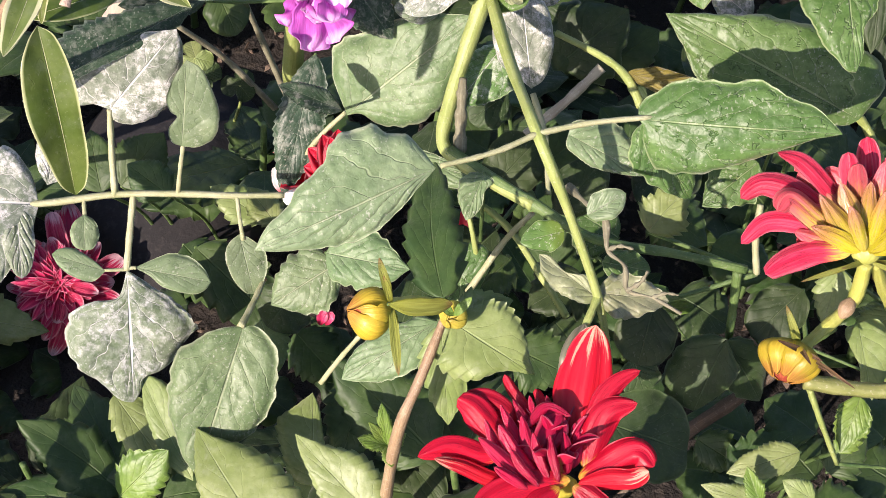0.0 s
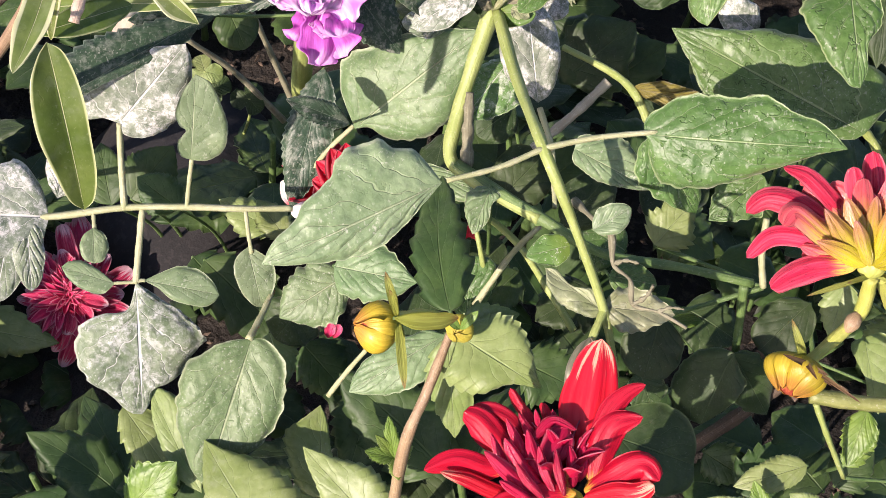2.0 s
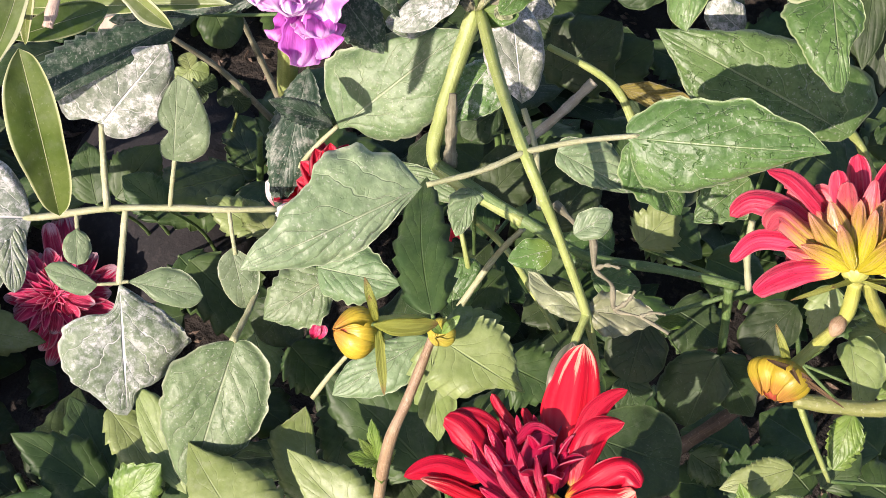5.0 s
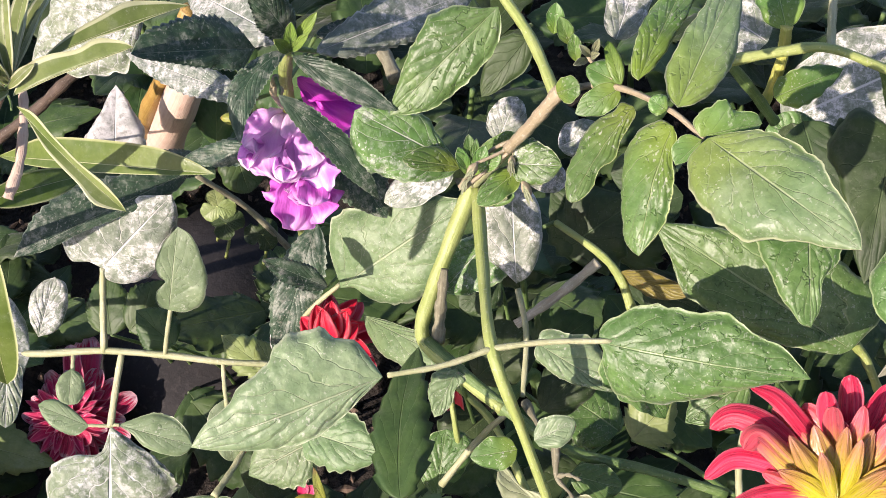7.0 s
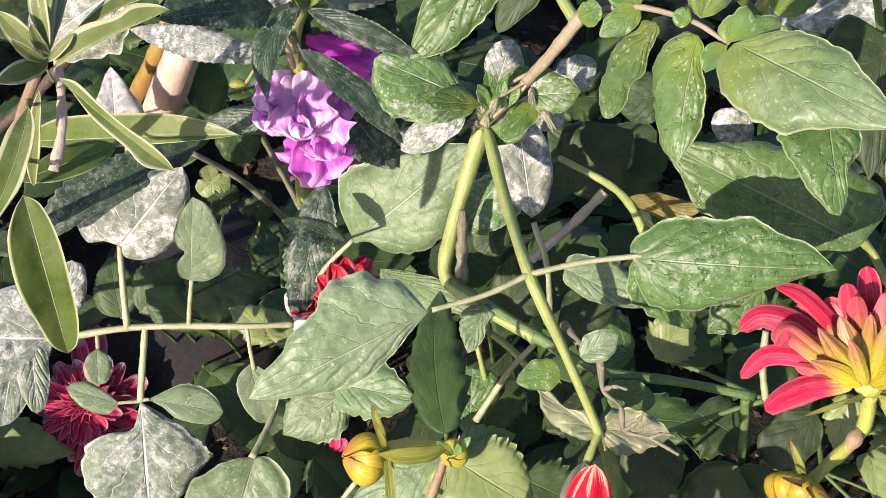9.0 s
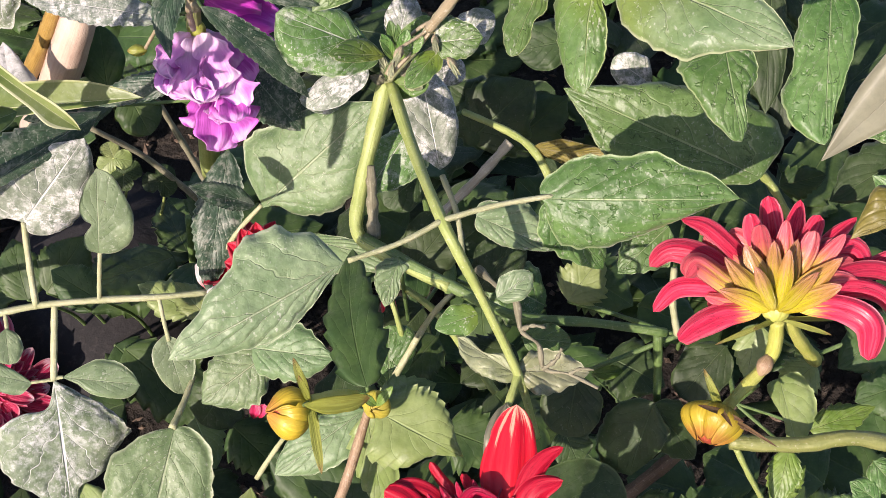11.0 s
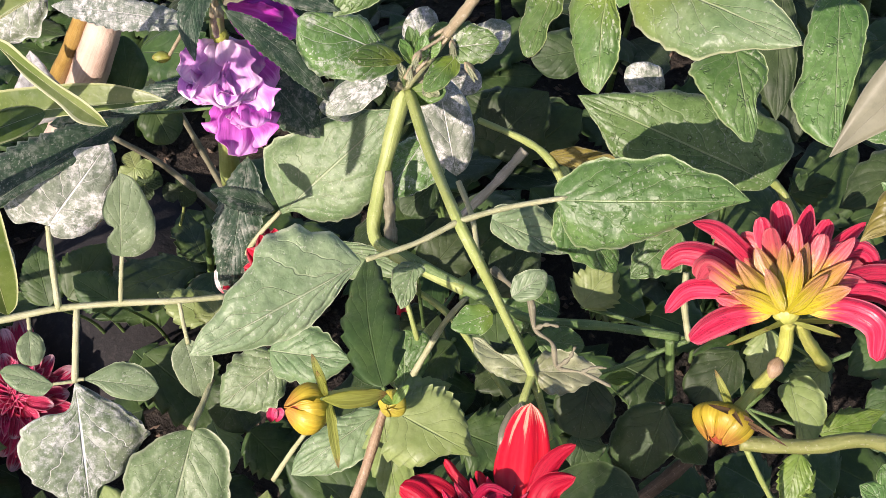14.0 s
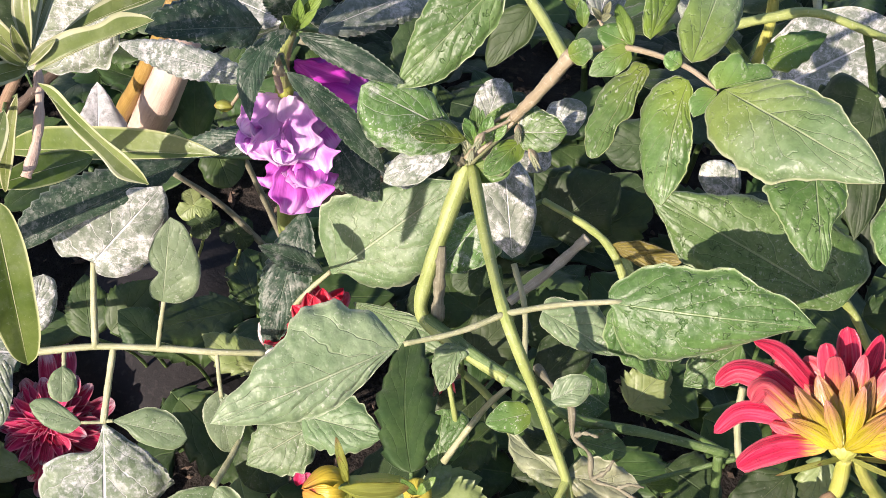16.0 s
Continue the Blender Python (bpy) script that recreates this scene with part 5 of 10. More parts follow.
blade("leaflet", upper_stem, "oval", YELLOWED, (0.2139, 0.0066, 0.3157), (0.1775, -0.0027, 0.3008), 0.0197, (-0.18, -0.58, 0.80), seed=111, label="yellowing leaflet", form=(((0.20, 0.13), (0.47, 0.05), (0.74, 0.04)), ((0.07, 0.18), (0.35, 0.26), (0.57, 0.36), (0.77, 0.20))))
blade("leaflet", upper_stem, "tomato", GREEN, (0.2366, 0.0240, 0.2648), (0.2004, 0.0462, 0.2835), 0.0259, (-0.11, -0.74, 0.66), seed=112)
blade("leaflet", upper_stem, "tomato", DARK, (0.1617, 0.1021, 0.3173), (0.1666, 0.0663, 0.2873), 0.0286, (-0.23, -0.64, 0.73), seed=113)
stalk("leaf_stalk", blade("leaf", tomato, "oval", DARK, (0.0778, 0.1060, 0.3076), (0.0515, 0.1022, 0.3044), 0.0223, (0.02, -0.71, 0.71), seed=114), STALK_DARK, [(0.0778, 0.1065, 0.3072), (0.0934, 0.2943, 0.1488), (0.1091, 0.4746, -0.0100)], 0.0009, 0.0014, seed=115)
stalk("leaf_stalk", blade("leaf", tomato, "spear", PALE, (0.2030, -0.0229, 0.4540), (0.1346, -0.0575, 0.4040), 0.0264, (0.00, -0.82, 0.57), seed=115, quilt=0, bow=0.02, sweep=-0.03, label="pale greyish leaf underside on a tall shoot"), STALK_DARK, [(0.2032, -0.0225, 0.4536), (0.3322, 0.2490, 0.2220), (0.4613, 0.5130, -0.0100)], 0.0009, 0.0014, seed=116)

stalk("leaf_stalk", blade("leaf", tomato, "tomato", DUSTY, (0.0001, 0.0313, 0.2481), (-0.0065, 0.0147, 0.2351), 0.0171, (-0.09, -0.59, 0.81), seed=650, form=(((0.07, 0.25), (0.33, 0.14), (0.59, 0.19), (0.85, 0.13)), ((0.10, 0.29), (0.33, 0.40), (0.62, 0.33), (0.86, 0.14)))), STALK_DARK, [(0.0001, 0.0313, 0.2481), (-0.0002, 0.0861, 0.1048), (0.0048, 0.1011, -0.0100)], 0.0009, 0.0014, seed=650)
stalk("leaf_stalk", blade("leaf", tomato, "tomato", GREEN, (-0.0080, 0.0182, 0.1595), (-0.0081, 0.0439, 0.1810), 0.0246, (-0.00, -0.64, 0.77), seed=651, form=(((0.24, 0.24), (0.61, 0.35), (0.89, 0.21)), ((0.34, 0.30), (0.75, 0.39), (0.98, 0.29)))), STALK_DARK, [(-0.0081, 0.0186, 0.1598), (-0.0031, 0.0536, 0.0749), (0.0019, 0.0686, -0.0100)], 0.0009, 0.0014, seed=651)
# DARK puts the shade on these three leaves into their colour.
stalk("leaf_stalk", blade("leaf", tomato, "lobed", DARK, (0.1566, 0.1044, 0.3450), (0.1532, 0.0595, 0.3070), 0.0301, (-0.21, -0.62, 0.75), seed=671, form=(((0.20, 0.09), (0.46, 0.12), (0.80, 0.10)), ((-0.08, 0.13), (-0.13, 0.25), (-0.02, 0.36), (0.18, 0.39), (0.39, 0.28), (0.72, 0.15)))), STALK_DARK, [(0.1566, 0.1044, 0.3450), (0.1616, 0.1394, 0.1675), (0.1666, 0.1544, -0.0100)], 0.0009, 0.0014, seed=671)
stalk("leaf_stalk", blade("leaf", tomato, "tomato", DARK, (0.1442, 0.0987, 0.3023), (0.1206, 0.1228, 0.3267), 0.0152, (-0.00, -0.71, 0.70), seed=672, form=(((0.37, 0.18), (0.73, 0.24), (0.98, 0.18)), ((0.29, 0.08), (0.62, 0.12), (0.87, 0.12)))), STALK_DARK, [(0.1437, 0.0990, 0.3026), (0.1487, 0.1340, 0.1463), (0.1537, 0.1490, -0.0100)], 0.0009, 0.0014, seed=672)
stalk("leaf_stalk", blade("leaf", tomato, "tomato", DARK, (0.1587, 0.1088, 0.3352), (0.1874, 0.0967, 0.3202), 0.0150, (0.11, -0.66, 0.75), seed=673, form=(((0.16, 0.09), (0.44, 0.16), (0.78, 0.13)), ((0.24, 0.18), (0.54, 0.27), (0.79, 0.17)))), STALK_DARK, [(0.1587, 0.1088, 0.3352), (0.1637, 0.1438, 0.1626), (0.1687, 0.1588, -0.0100)], 0.0009, 0.0014, seed=673)

# tomato plant covered with white residue
dusted = thing("tomato_plant", (-0.285, 0.180, 0.000), "tomato plant whose leaflets carry white spray residue", "tomato plant")
long_stalk = stalk("leaf_stalk", dusted, STALK_PALE, [(-0.2852, 0.0384, 0.1749), (-0.2426, 0.0419, 0.1832), (-0.2106, 0.0444, 0.1866), (-0.1789, 0.0499, 0.1900), (-0.1459, 0.0521, 0.1918), (-0.1209, 0.0537, 0.1915), (-0.0969, 0.0586, 0.1888)], 0.0018, 0.0015, seed=116, label="straight pale leaf stalk")
stalk("stalklet", long_stalk, STALK_PALE, [(-0.1781, 0.0497, 0.1898), (-0.1792, 0.0613, 0.2073), (-0.1787, 0.0712, 0.2274)], 0.0017, 0.0014, seed=117)
blade("leaflet", long_stalk, "ovate", WHITE, (-0.1787, 0.0712, 0.2274), (-0.1471, 0.0950, 0.2593), 0.0446, (0.15, -0.86, 0.49), seed=118, quilt=0.01, fold=0.05, label="broad leaflet under thick white residue", form=(((-0.07, 0.14), (-0.19, 0.25), (-0.12, 0.40), (0.05, 0.47), (0.36, 0.42), (0.74, 0.23)), ((-0.06, 0.11), (0.05, 0.29), (0.30, 0.40), (0.60, 0.33), (0.88, 0.16))))
stalk("stalklet", long_stalk, STALK_PALE, [(-0.1475, 0.0519, 0.1919), (-0.1452, 0.0562, 0.2056), (-0.1428, 0.0615, 0.2188)], 0.0012, 0.0011, seed=119)
blade("leaflet", long_stalk, "heart", PLAIN, (-0.1433, 0.0599, 0.2179), (-0.1407, 0.0823, 0.2525), 0.0245, (0.24, -0.82, 0.51), seed=120, form=(((0.05, 0.12), (0.21, 0.16), (0.35, 0.07), (0.41, 0.15), (0.56, 0.20), (0.80, 0.13)), ((0.01, 0.18), (0.12, 0.34), (0.36, 0.40), (0.65, 0.32), (0.92, 0.17))))
blade("leaflet", long_stalk, "oval", WHITE, (-0.2091, 0.0471, 0.1970), (-0.2036, 0.0677, 0.2189), 0.0182, (0.36, -0.72, 0.59), seed=121, form=(((0.25, 0.20), (0.60, 0.28), (0.87, 0.17)), ((0.17, 0.24), (0.55, 0.31), (0.92, 0.20))))
stalk("stalklet", long_stalk, STALK_PALE, [(-0.1932, 0.0467, 0.1878), (-0.1923, 0.0424, 0.1854), (-0.1911, 0.0376, 0.1826)], 0.0011, 0.0011, seed=122)
blade("leaflet", long_stalk, "oval", PLAIN, (-0.1919, 0.0396, 0.1858), (-0.1899, 0.0257, 0.1754), 0.0137, (0.33, -0.53, 0.78), seed=123, form=(((0.16, 0.27), (0.56, 0.41), (0.93, 0.24)), ((0.21, 0.28), (0.54, 0.38), (0.88, 0.27))))
stalk("stalklet", long_stalk, STALK_PALE, [(-0.1694, 0.0512, 0.1904), (-0.1706, 0.0371, 0.1758), (-0.1722, 0.0262, 0.1612)], 0.0017, 0.0018, seed=124)
stalk("stalklet", long_stalk, STALK_PALE, [(-0.1720, 0.0264, 0.1616), (-0.1765, 0.0250, 0.1624), (-0.1822, 0.0238, 0.1628)], 0.0010, 0.0008, seed=740)
stalk("stalklet", long_stalk, STALK_PALE, [(-0.1722, 0.0264, 0.1618), (-0.1700, 0.0270, 0.1622), (-0.1676, 0.0274, 0.1620)], 0.0011, 0.0009, seed=741)
blade("leaflet", long_stalk, "oval", PLAIN, (-0.1818, 0.0237, 0.1625), (-0.2078, 0.0263, 0.1696), 0.0136, (0.19, -0.46, 0.87), seed=125, fold=0.1, form=(((0.15, 0.24), (0.50, 0.28), (0.81, 0.17)), ((0.26, 0.12), (0.65, 0.22), (0.90, 0.14))))
blade("leaflet", long_stalk, "oval", PLAIN, (-0.1684, 0.0273, 0.1621), (-0.1317, 0.0278, 0.1540), 0.0182, (0.20, -0.47, 0.86), seed=126, form=(((0.15, 0.11), (0.40, 0.27), (0.67, 0.28), (0.89, 0.15)), ((0.21, 0.07), (0.44, 0.19), (0.79, 0.20), (0.95, 0.11))))
blade("leaflet", long_stalk, "ovate", POWDERED, (-0.1722, 0.0262, 0.1612), (-0.1711, -0.0117, 0.0981), 0.0646, (0.34, -0.80, 0.49), seed=127, quilt=0.012, fold=0.08, label="broad leaflet with white residue along its veins", form=(((0.05, 0.06), (0.16, 0.19), (0.30, 0.35), (0.47, 0.44), (0.60, 0.38), (0.76, 0.24), (0.80, 0.09), (0.92, 0.05)), ((0.17, 0.05), (0.21, 0.11), (0.23, 0.25), (0.32, 0.37), (0.48, 0.44), (0.61, 0.40), (0.75, 0.31), (0.86, 0.19), (0.98, 0.08))))
blade("leaflet", long_stalk, "oval", POWDERED, (-0.2249, 0.0410, 0.1881), (-0.2189, 0.0121, 0.1674), 0.0153, (0.36, -0.49, 0.79), seed=128)
blade("leaflet", long_stalk, "oval", POWDERED, (-0.2318, 0.0407, 0.1887), (-0.2353, 0.0046, 0.1657), 0.0221, (0.37, -0.52, 0.77), seed=129)
blade("leaflet", long_stalk, "ovate", WHITE, (-0.2151, 0.0441, 0.1856), (-0.2787, 0.0297, 0.1995), 0.0509, (0.29, -0.51, 0.81), seed=130)
stalk("stalklet", long_stalk, STALK_PALE, [(-0.1190, 0.0534, 0.1911), (-0.1175, 0.0468, 0.1815), (-0.1158, 0.0413, 0.1728)], 0.0011, 0.0011, seed=131)
blade("leaflet", long_stalk, "heart", PLAIN, (-0.1179, 0.0430, 0.1750), (-0.1102, 0.0253, 0.1501), 0.0194, (0.32, -0.72, 0.61), seed=132, form=(((0.10, 0.15), (0.32, 0.31), (0.56, 0.32), (0.86, 0.17)), ((0.09, 0.18), (0.30, 0.30), (0.65, 0.26), (0.92, 0.13))))
stalk("stalklet", long_stalk, STALK_PALE, [(-0.1057, 0.0325, 0.1541), (-0.1087, 0.0165, 0.1546), (-0.1118, 0.0018, 0.1562)], 0.0015, 0.0019, seed=133)
blade("leaflet", long_stalk, "ovate", DUSTY, (-0.1106, 0.0024, 0.1557), (-0.1308, -0.0500, 0.0985), 0.0514, (0.11, -0.75, 0.65), seed=134, quilt=0.02, fold=0.2, label="broad dusty leaflet with a pointed tip", form=(((-0.02, 0.08), (0.04, 0.19), (0.15, 0.27), (0.36, 0.30), (0.58, 0.28), (0.71, 0.17), (0.81, 0.02)), ((0.04, 0.11), (0.16, 0.25), (0.32, 0.34), (0.49, 0.33), (0.69, 0.25), (0.89, 0.13))))
blade("leaflet", long_stalk, "tomato", POWDERED, (-0.1865, 0.1759, 0.2999), (-0.2412, 0.1579, 0.2688), 0.0454, (0.00, -0.87, 0.50), seed=135)
blade("leaflet", long_stalk, "spear", ASHEN, (-0.1936, 0.1306, 0.2373), (-0.1974, 0.1570, 0.2636), 0.0293, (0.38, -0.63, 0.68), seed=136, fold=0.2, form=(((0.09, 0.23), (0.28, 0.39), (0.58, 0.21), (0.87, 0.09)), ((0.09, 0.33), (0.34, 0.40), (0.67, 0.24), (0.89, 0.10))))
stalk("leaf_stalk", blade("leaf", tomato, "tomato", DUSTY, (-0.0691, 0.0323, 0.1711), (-0.0996, 0.0168, 0.1544), 0.0331, (-0.08, -0.66, 0.75), seed=137), STALK_DARK, [(-0.0692, 0.0327, 0.1706), (-0.0852, 0.0993, 0.0805), (-0.1013, 0.1582, -0.0100)], 0.0009, 0.0014, seed=140)
stalk("leaf_stalk", blade("leaf", tomato, "tomato", DUSTY, (-0.0722, 0.0274, 0.1864), (-0.0317, 0.0186, 0.1902), 0.0292, (-0.19, -0.51, 0.84), seed=138), STALK_DARK, [(-0.0723, 0.0278, 0.1859), (-0.0841, 0.1030, 0.0882), (-0.0959, 0.1705, -0.0100)], 0.0009, 0.0014, seed=141)
stalk("leaf_stalk", blade("leaf", tomato, "oval", DARK, (-0.0915, 0.0339, 0.1419), (-0.1061, 0.0245, 0.1228), 0.0316, (-0.18, -0.82, 0.54), seed=139), STALK_DARK, [(-0.0916, 0.0342, 0.1414), (-0.1063, 0.0884, 0.0659), (-0.1210, 0.1349, -0.0100)], 0.0009, 0.0014, seed=142)

# balsam plant with purple flowers
balsam = thing("balsam_plant", (-0.110, 0.295, 0.000), "balsam plant with serrated leaves and purple blossoms", "balsam")
stalk("stem", balsam, STALK, [(-0.0712, 0.0738, 0.3767), (-0.0848, 0.0986, 0.3342), (-0.0978, 0.1333, 0.2470), (-0.1140, 0.1720, 0.1507)], 0.0019, 0.0057, seed=140)
stalk("leaf_stalk", blade("leaf", balsam, "serrate", SERRATE, (-0.1416, 0.1108, 0.2612), (-0.2118, 0.0558, 0.2454), 0.0237, (0.31, -0.61, 0.73), seed=141, fold=0.1, form=(((0.16, 0.07), (0.39, 0.06), (0.63, 0.04), (0.85, 0.04)), ((0.15, 0.09), (0.38, 0.15), (0.60, 0.19), (0.83, 0.13)))), STALK_DARK, [(-0.1701, 0.1010, 0.2644), (-0.2388, 0.2274, 0.1274), (-0.3078, 0.3461, -0.0100)], 0.0007, 0.0014, seed=146)
stalk("leaf_stalk", blade("leaf", balsam, "serrate", SERRATE_WHITE, (-0.0842, 0.0614, 0.3591), (-0.1598, 0.1097, 0.3298), 0.0135, (-0.56, -0.45, 0.70), seed=142, bow=0.04), STALK_DARK, [(-0.0844, 0.0619, 0.3587), (-0.0836, 0.0688, 0.3544), (-0.0795, 0.0720, 0.3543)], 0.0007, 0.0008, seed=147)
blade("leaf", balsam, "serrate", SERRATE, (-0.0798, 0.0622, 0.3849), (-0.1125, 0.0319, 0.4025), 0.0193, (0.71, -0.44, 0.55), seed=143, bow=0.05, form=(((0.14, 0.15), (0.44, 0.13), (0.71, 0.08), (0.91, 0.04)), ((0.20, 0.21), (0.45, 0.26), (0.73, 0.21), (0.91, 0.13))))
stalk("leaf_stalk", blade("leaf", balsam, "serrate", SERRATE, (-0.0672, 0.0657, 0.3802), (-0.0256, 0.0534, 0.3716), 0.0101, (-0.04, -0.66, 0.75), seed=144), STALK_DARK, [(-0.0673, 0.0661, 0.3798), (-0.0693, 0.0714, 0.3766), (-0.0712, 0.0738, 0.3767)], 0.0005, 0.0006, seed=149)
stalk("leaf_stalk", blade("leaf", balsam, "serrate", SERRATE, (-0.0701, 0.0670, 0.3816), (-0.0801, 0.0348, 0.3627), 0.0109, (0.25, -0.55, 0.80), seed=145, sweep=-0.18), STALK_DARK, [(-0.0702, 0.0675, 0.3813), (-0.0711, 0.0719, 0.3778), (-0.0712, 0.0738, 0.3767)], 0.0005, 0.0007, seed=150)
stalk("leaf_stalk", blade("leaf", balsam, "serrate", SERRATE, (-0.0688, 0.0505, 0.3743), (-0.0321, 0.0447, 0.3326), 0.0112, (0.43, -0.76, 0.48), seed=146, sweep=0.04), STALK_DARK, [(-0.0689, 0.0509, 0.3739), (-0.0716, 0.0585, 0.3701), (-0.0738, 0.0623, 0.3717)], 0.0006, 0.0007, seed=151)
stalk("leaf_stalk", blade("leaf", balsam, "serrate", SERRATE_WHITE, (-0.0637, 0.0820, 0.3691), (-0.0119, 0.1444, 0.3588), 0.0199, (0.59, -0.37, 0.71), seed=147), STALK_DARK, [(-0.0638, 0.0825, 0.3687), (-0.0676, 0.0823, 0.3692), (-0.0712, 0.0738, 0.3767)], 0.0009, 0.0012, seed=152)
blade("leaf", balsam, "serrate", SERRATE, (-0.0698, 0.0757, 0.3781), (-0.0798, 0.0659, 0.4114), 0.0143, (0.70, -0.72, -0.00), seed=148)
stalk("leaf_stalk", blade("leaf", balsam, "serrate", SERRATE_WHITE, (-0.0799, 0.0903, 0.3659), (-0.1415, 0.1422, 0.3421), 0.0256, (-0.55, -0.30, 0.78), seed=149), STALK_DARK, [(-0.0801, 0.0907, 0.3655), (-0.0856, 0.1019, 0.3461), (-0.0848, 0.0986, 0.3342)], 0.0009, 0.0012, seed=154)
stalk("leaf_stalk", blade("leaf", balsam, "serrate", SERRATE, (-0.0887, 0.1228, 0.2214), (-0.1025, 0.0770, 0.1656), 0.0240, (0.13, -0.78, 0.61), seed=150), STALK_DARK, [(-0.0889, 0.1232, 0.2210), (-0.1182, 0.2209, 0.1057), (-0.1476, 0.3111, -0.0100)], 0.0009, 0.0014, seed=155)
stalk("leaf_stalk", blade("leaf", balsam, "serrate", SERRATE, (-0.1432, 0.1330, 0.2429), (-0.1730, 0.0976, 0.2692), 0.0157, (0.80, -0.27, 0.54), seed=151), STALK_DARK, [(-0.1434, 0.1334, 0.2425), (-0.1298, 0.1437, 0.2336), (-0.0978, 0.1333, 0.2470)], 0.0008, 0.0009, seed=156)
stalk("leaf_stalk", blade("leaf", balsam, "serrate", SERRATE, (-0.0686, 0.0731, 0.2365), (-0.0957, 0.0683, 0.2553), 0.0120, (0.53, -0.58, 0.62), seed=152, fold=0.4), STALK_DARK, [(-0.0687, 0.0734, 0.2361), (-0.0998, 0.1811, 0.1133), (-0.1311, 0.2810, -0.0100)], 0.0006, 0.0014, seed=157)
stalk("leaf_stalk", blade("leaf", balsam, "serrate", SERRATE, (-0.0957, 0.1188, 0.2776), (-0.1508, 0.1187, 0.2580), 0.0133, (-0.23, -0.73, 0.64), seed=153), STALK_DARK, [(-0.0959, 0.1192, 0.2772), (-0.0995, 0.1327, 0.2573), (-0.0978, 0.1333, 0.2470)], 0.0007, 0.0008, seed=158)
stalk("leaf_stalk", blade("leaf", balsam, "serrate", SERRATE, (-0.0805, 0.1284, 0.2838), (-0.0484, 0.1079, 0.2500), 0.0266, (0.23, -0.72, 0.66), seed=154), STALK_DARK, [(-0.0806, 0.1288, 0.2834), (-0.0897, 0.1403, 0.2590), (-0.0978, 0.1333, 0.2470)], 0.0009, 0.0012, seed=159)
stalk("leaf_stalk", blade("leaf", balsam, "serrate", SERRATE, (-0.0806, 0.1316, 0.3348), (-0.0526, 0.1773, 0.3018), 0.0150, (0.87, -0.22, 0.44), seed=155), STALK_DARK, [(-0.0808, 0.1321, 0.3344), (-0.0849, 0.1270, 0.3271), (-0.0848, 0.0986, 0.3342)], 0.0008, 0.0009, seed=160)
blade("young_leaf", balsam, "lance", BRIGHT, (-0.0676, 0.0640, 0.3836), (-0.0565, 0.0669, 0.4011), 0.0048, (-0.08, -0.97, 0.22), seed=156, fold=0.4)
blade("young_leaf", balsam, "lance", BRIGHT, (-0.0676, 0.0640, 0.3836), (-0.0648, 0.0624, 0.3989), 0.0052, (0.20, -0.97, -0.14), seed=157, fold=0.4)
blade("young_leaf", balsam, "lance", BRIGHT, (-0.0676, 0.0640, 0.3836), (-0.0698, 0.0567, 0.3951), 0.0045, (0.89, -0.45, -0.11), seed=158, fold=0.4)
blade("young_leaf", balsam, "lance", BRIGHT, (-0.0676, 0.0640, 0.3836), (-0.0583, 0.0606, 0.3962), 0.0036, (-0.40, -0.91, 0.05), seed=159, fold=0.4)
stalk("flower_stalk", balsam, STALK_PINK, [(-0.0738, 0.0623, 0.3717), (-0.0795, 0.0720, 0.3543), (-0.0860, 0.0967, 0.3234)], 0.0015, 0.0014, seed=160)
stalk("flower_stalk", balsam, STALK_PINK, [(-0.0959, 0.0924, 0.3340), (-0.1052, 0.1011, 0.3162), (-0.1110, 0.1036, 0.3060)], 0.0009, 0.0008, seed=161)
lump("flower_bud", balsam, SEPAL, (-0.1143, 0.1029, 0.3058), (-0.99, -0.10, 0.04), 0.0028, 0.0085, seed=162, lobes=5)
lump("flower_bud", balsam, STALK_PINK, (-0.0752, 0.0657, 0.3616), (-0.10, 0.43, -0.90), 0.0024, 0.0079, seed=164, lobes=5)
blossom = lump("flower_base", balsam, SEPAL, (-0.0864, 0.1042, 0.3166), (0.05, 0.04, -1.00), 0.0039, 0.0098, seed=165, lobes=5, label="green base of the purple blossom")
blade("petal", blossom, "broad", LILAC, (-0.0880, 0.1027, 0.3156), (-0.1005, 0.0824, 0.3107), 0.0186, (0.62, -0.52, 0.58), seed=166, wave=0.15, curl=0.05, fold=0.2, bow=0.13, quilt=0)
blade("petal", blossom, "broad", LILAC, (-0.0905, 0.1060, 0.3108), (-0.0936, 0.0775, 0.3006), 0.0214, (-0.00, -0.34, 0.94), seed=167, wave=0.15, curl=0.05, fold=0.2, bow=0.13, quilt=0)
blade("petal", blossom, "broad", LILAC, (-0.0852, 0.1015, 0.3168), (-0.0738, 0.0801, 0.3043), 0.0217, (-0.24, -0.58, 0.78), seed=168, wave=0.15, curl=0.05, fold=0.2, bow=0.13, quilt=0)
blade("petal", blossom, "broad", LILAC, (-0.0872, 0.1034, 0.3134), (-0.0836, 0.0738, 0.3015), 0.0226, (0.41, -0.30, 0.86), seed=169, wave=0.15, curl=0.05, fold=0.2, bow=0.13, quilt=0)
blade("petal", blossom, "broad", LILAC, (-0.0877, 0.1112, 0.3095), (-0.0728, 0.1028, 0.2943), 0.0201, (0.26, -0.72, 0.65), seed=170, wave=0.15, curl=0.05, fold=0.2, bow=0.13, quilt=0)
blade("petal", blossom, "broad", PURPLE, (-0.0884, 0.0959, 0.3034), (-0.0894, 0.0740, 0.3050), 0.0172, (-0.20, 0.08, 0.98), seed=171, wave=0.15, curl=0.05, fold=0.2, bow=0.13, quilt=0)
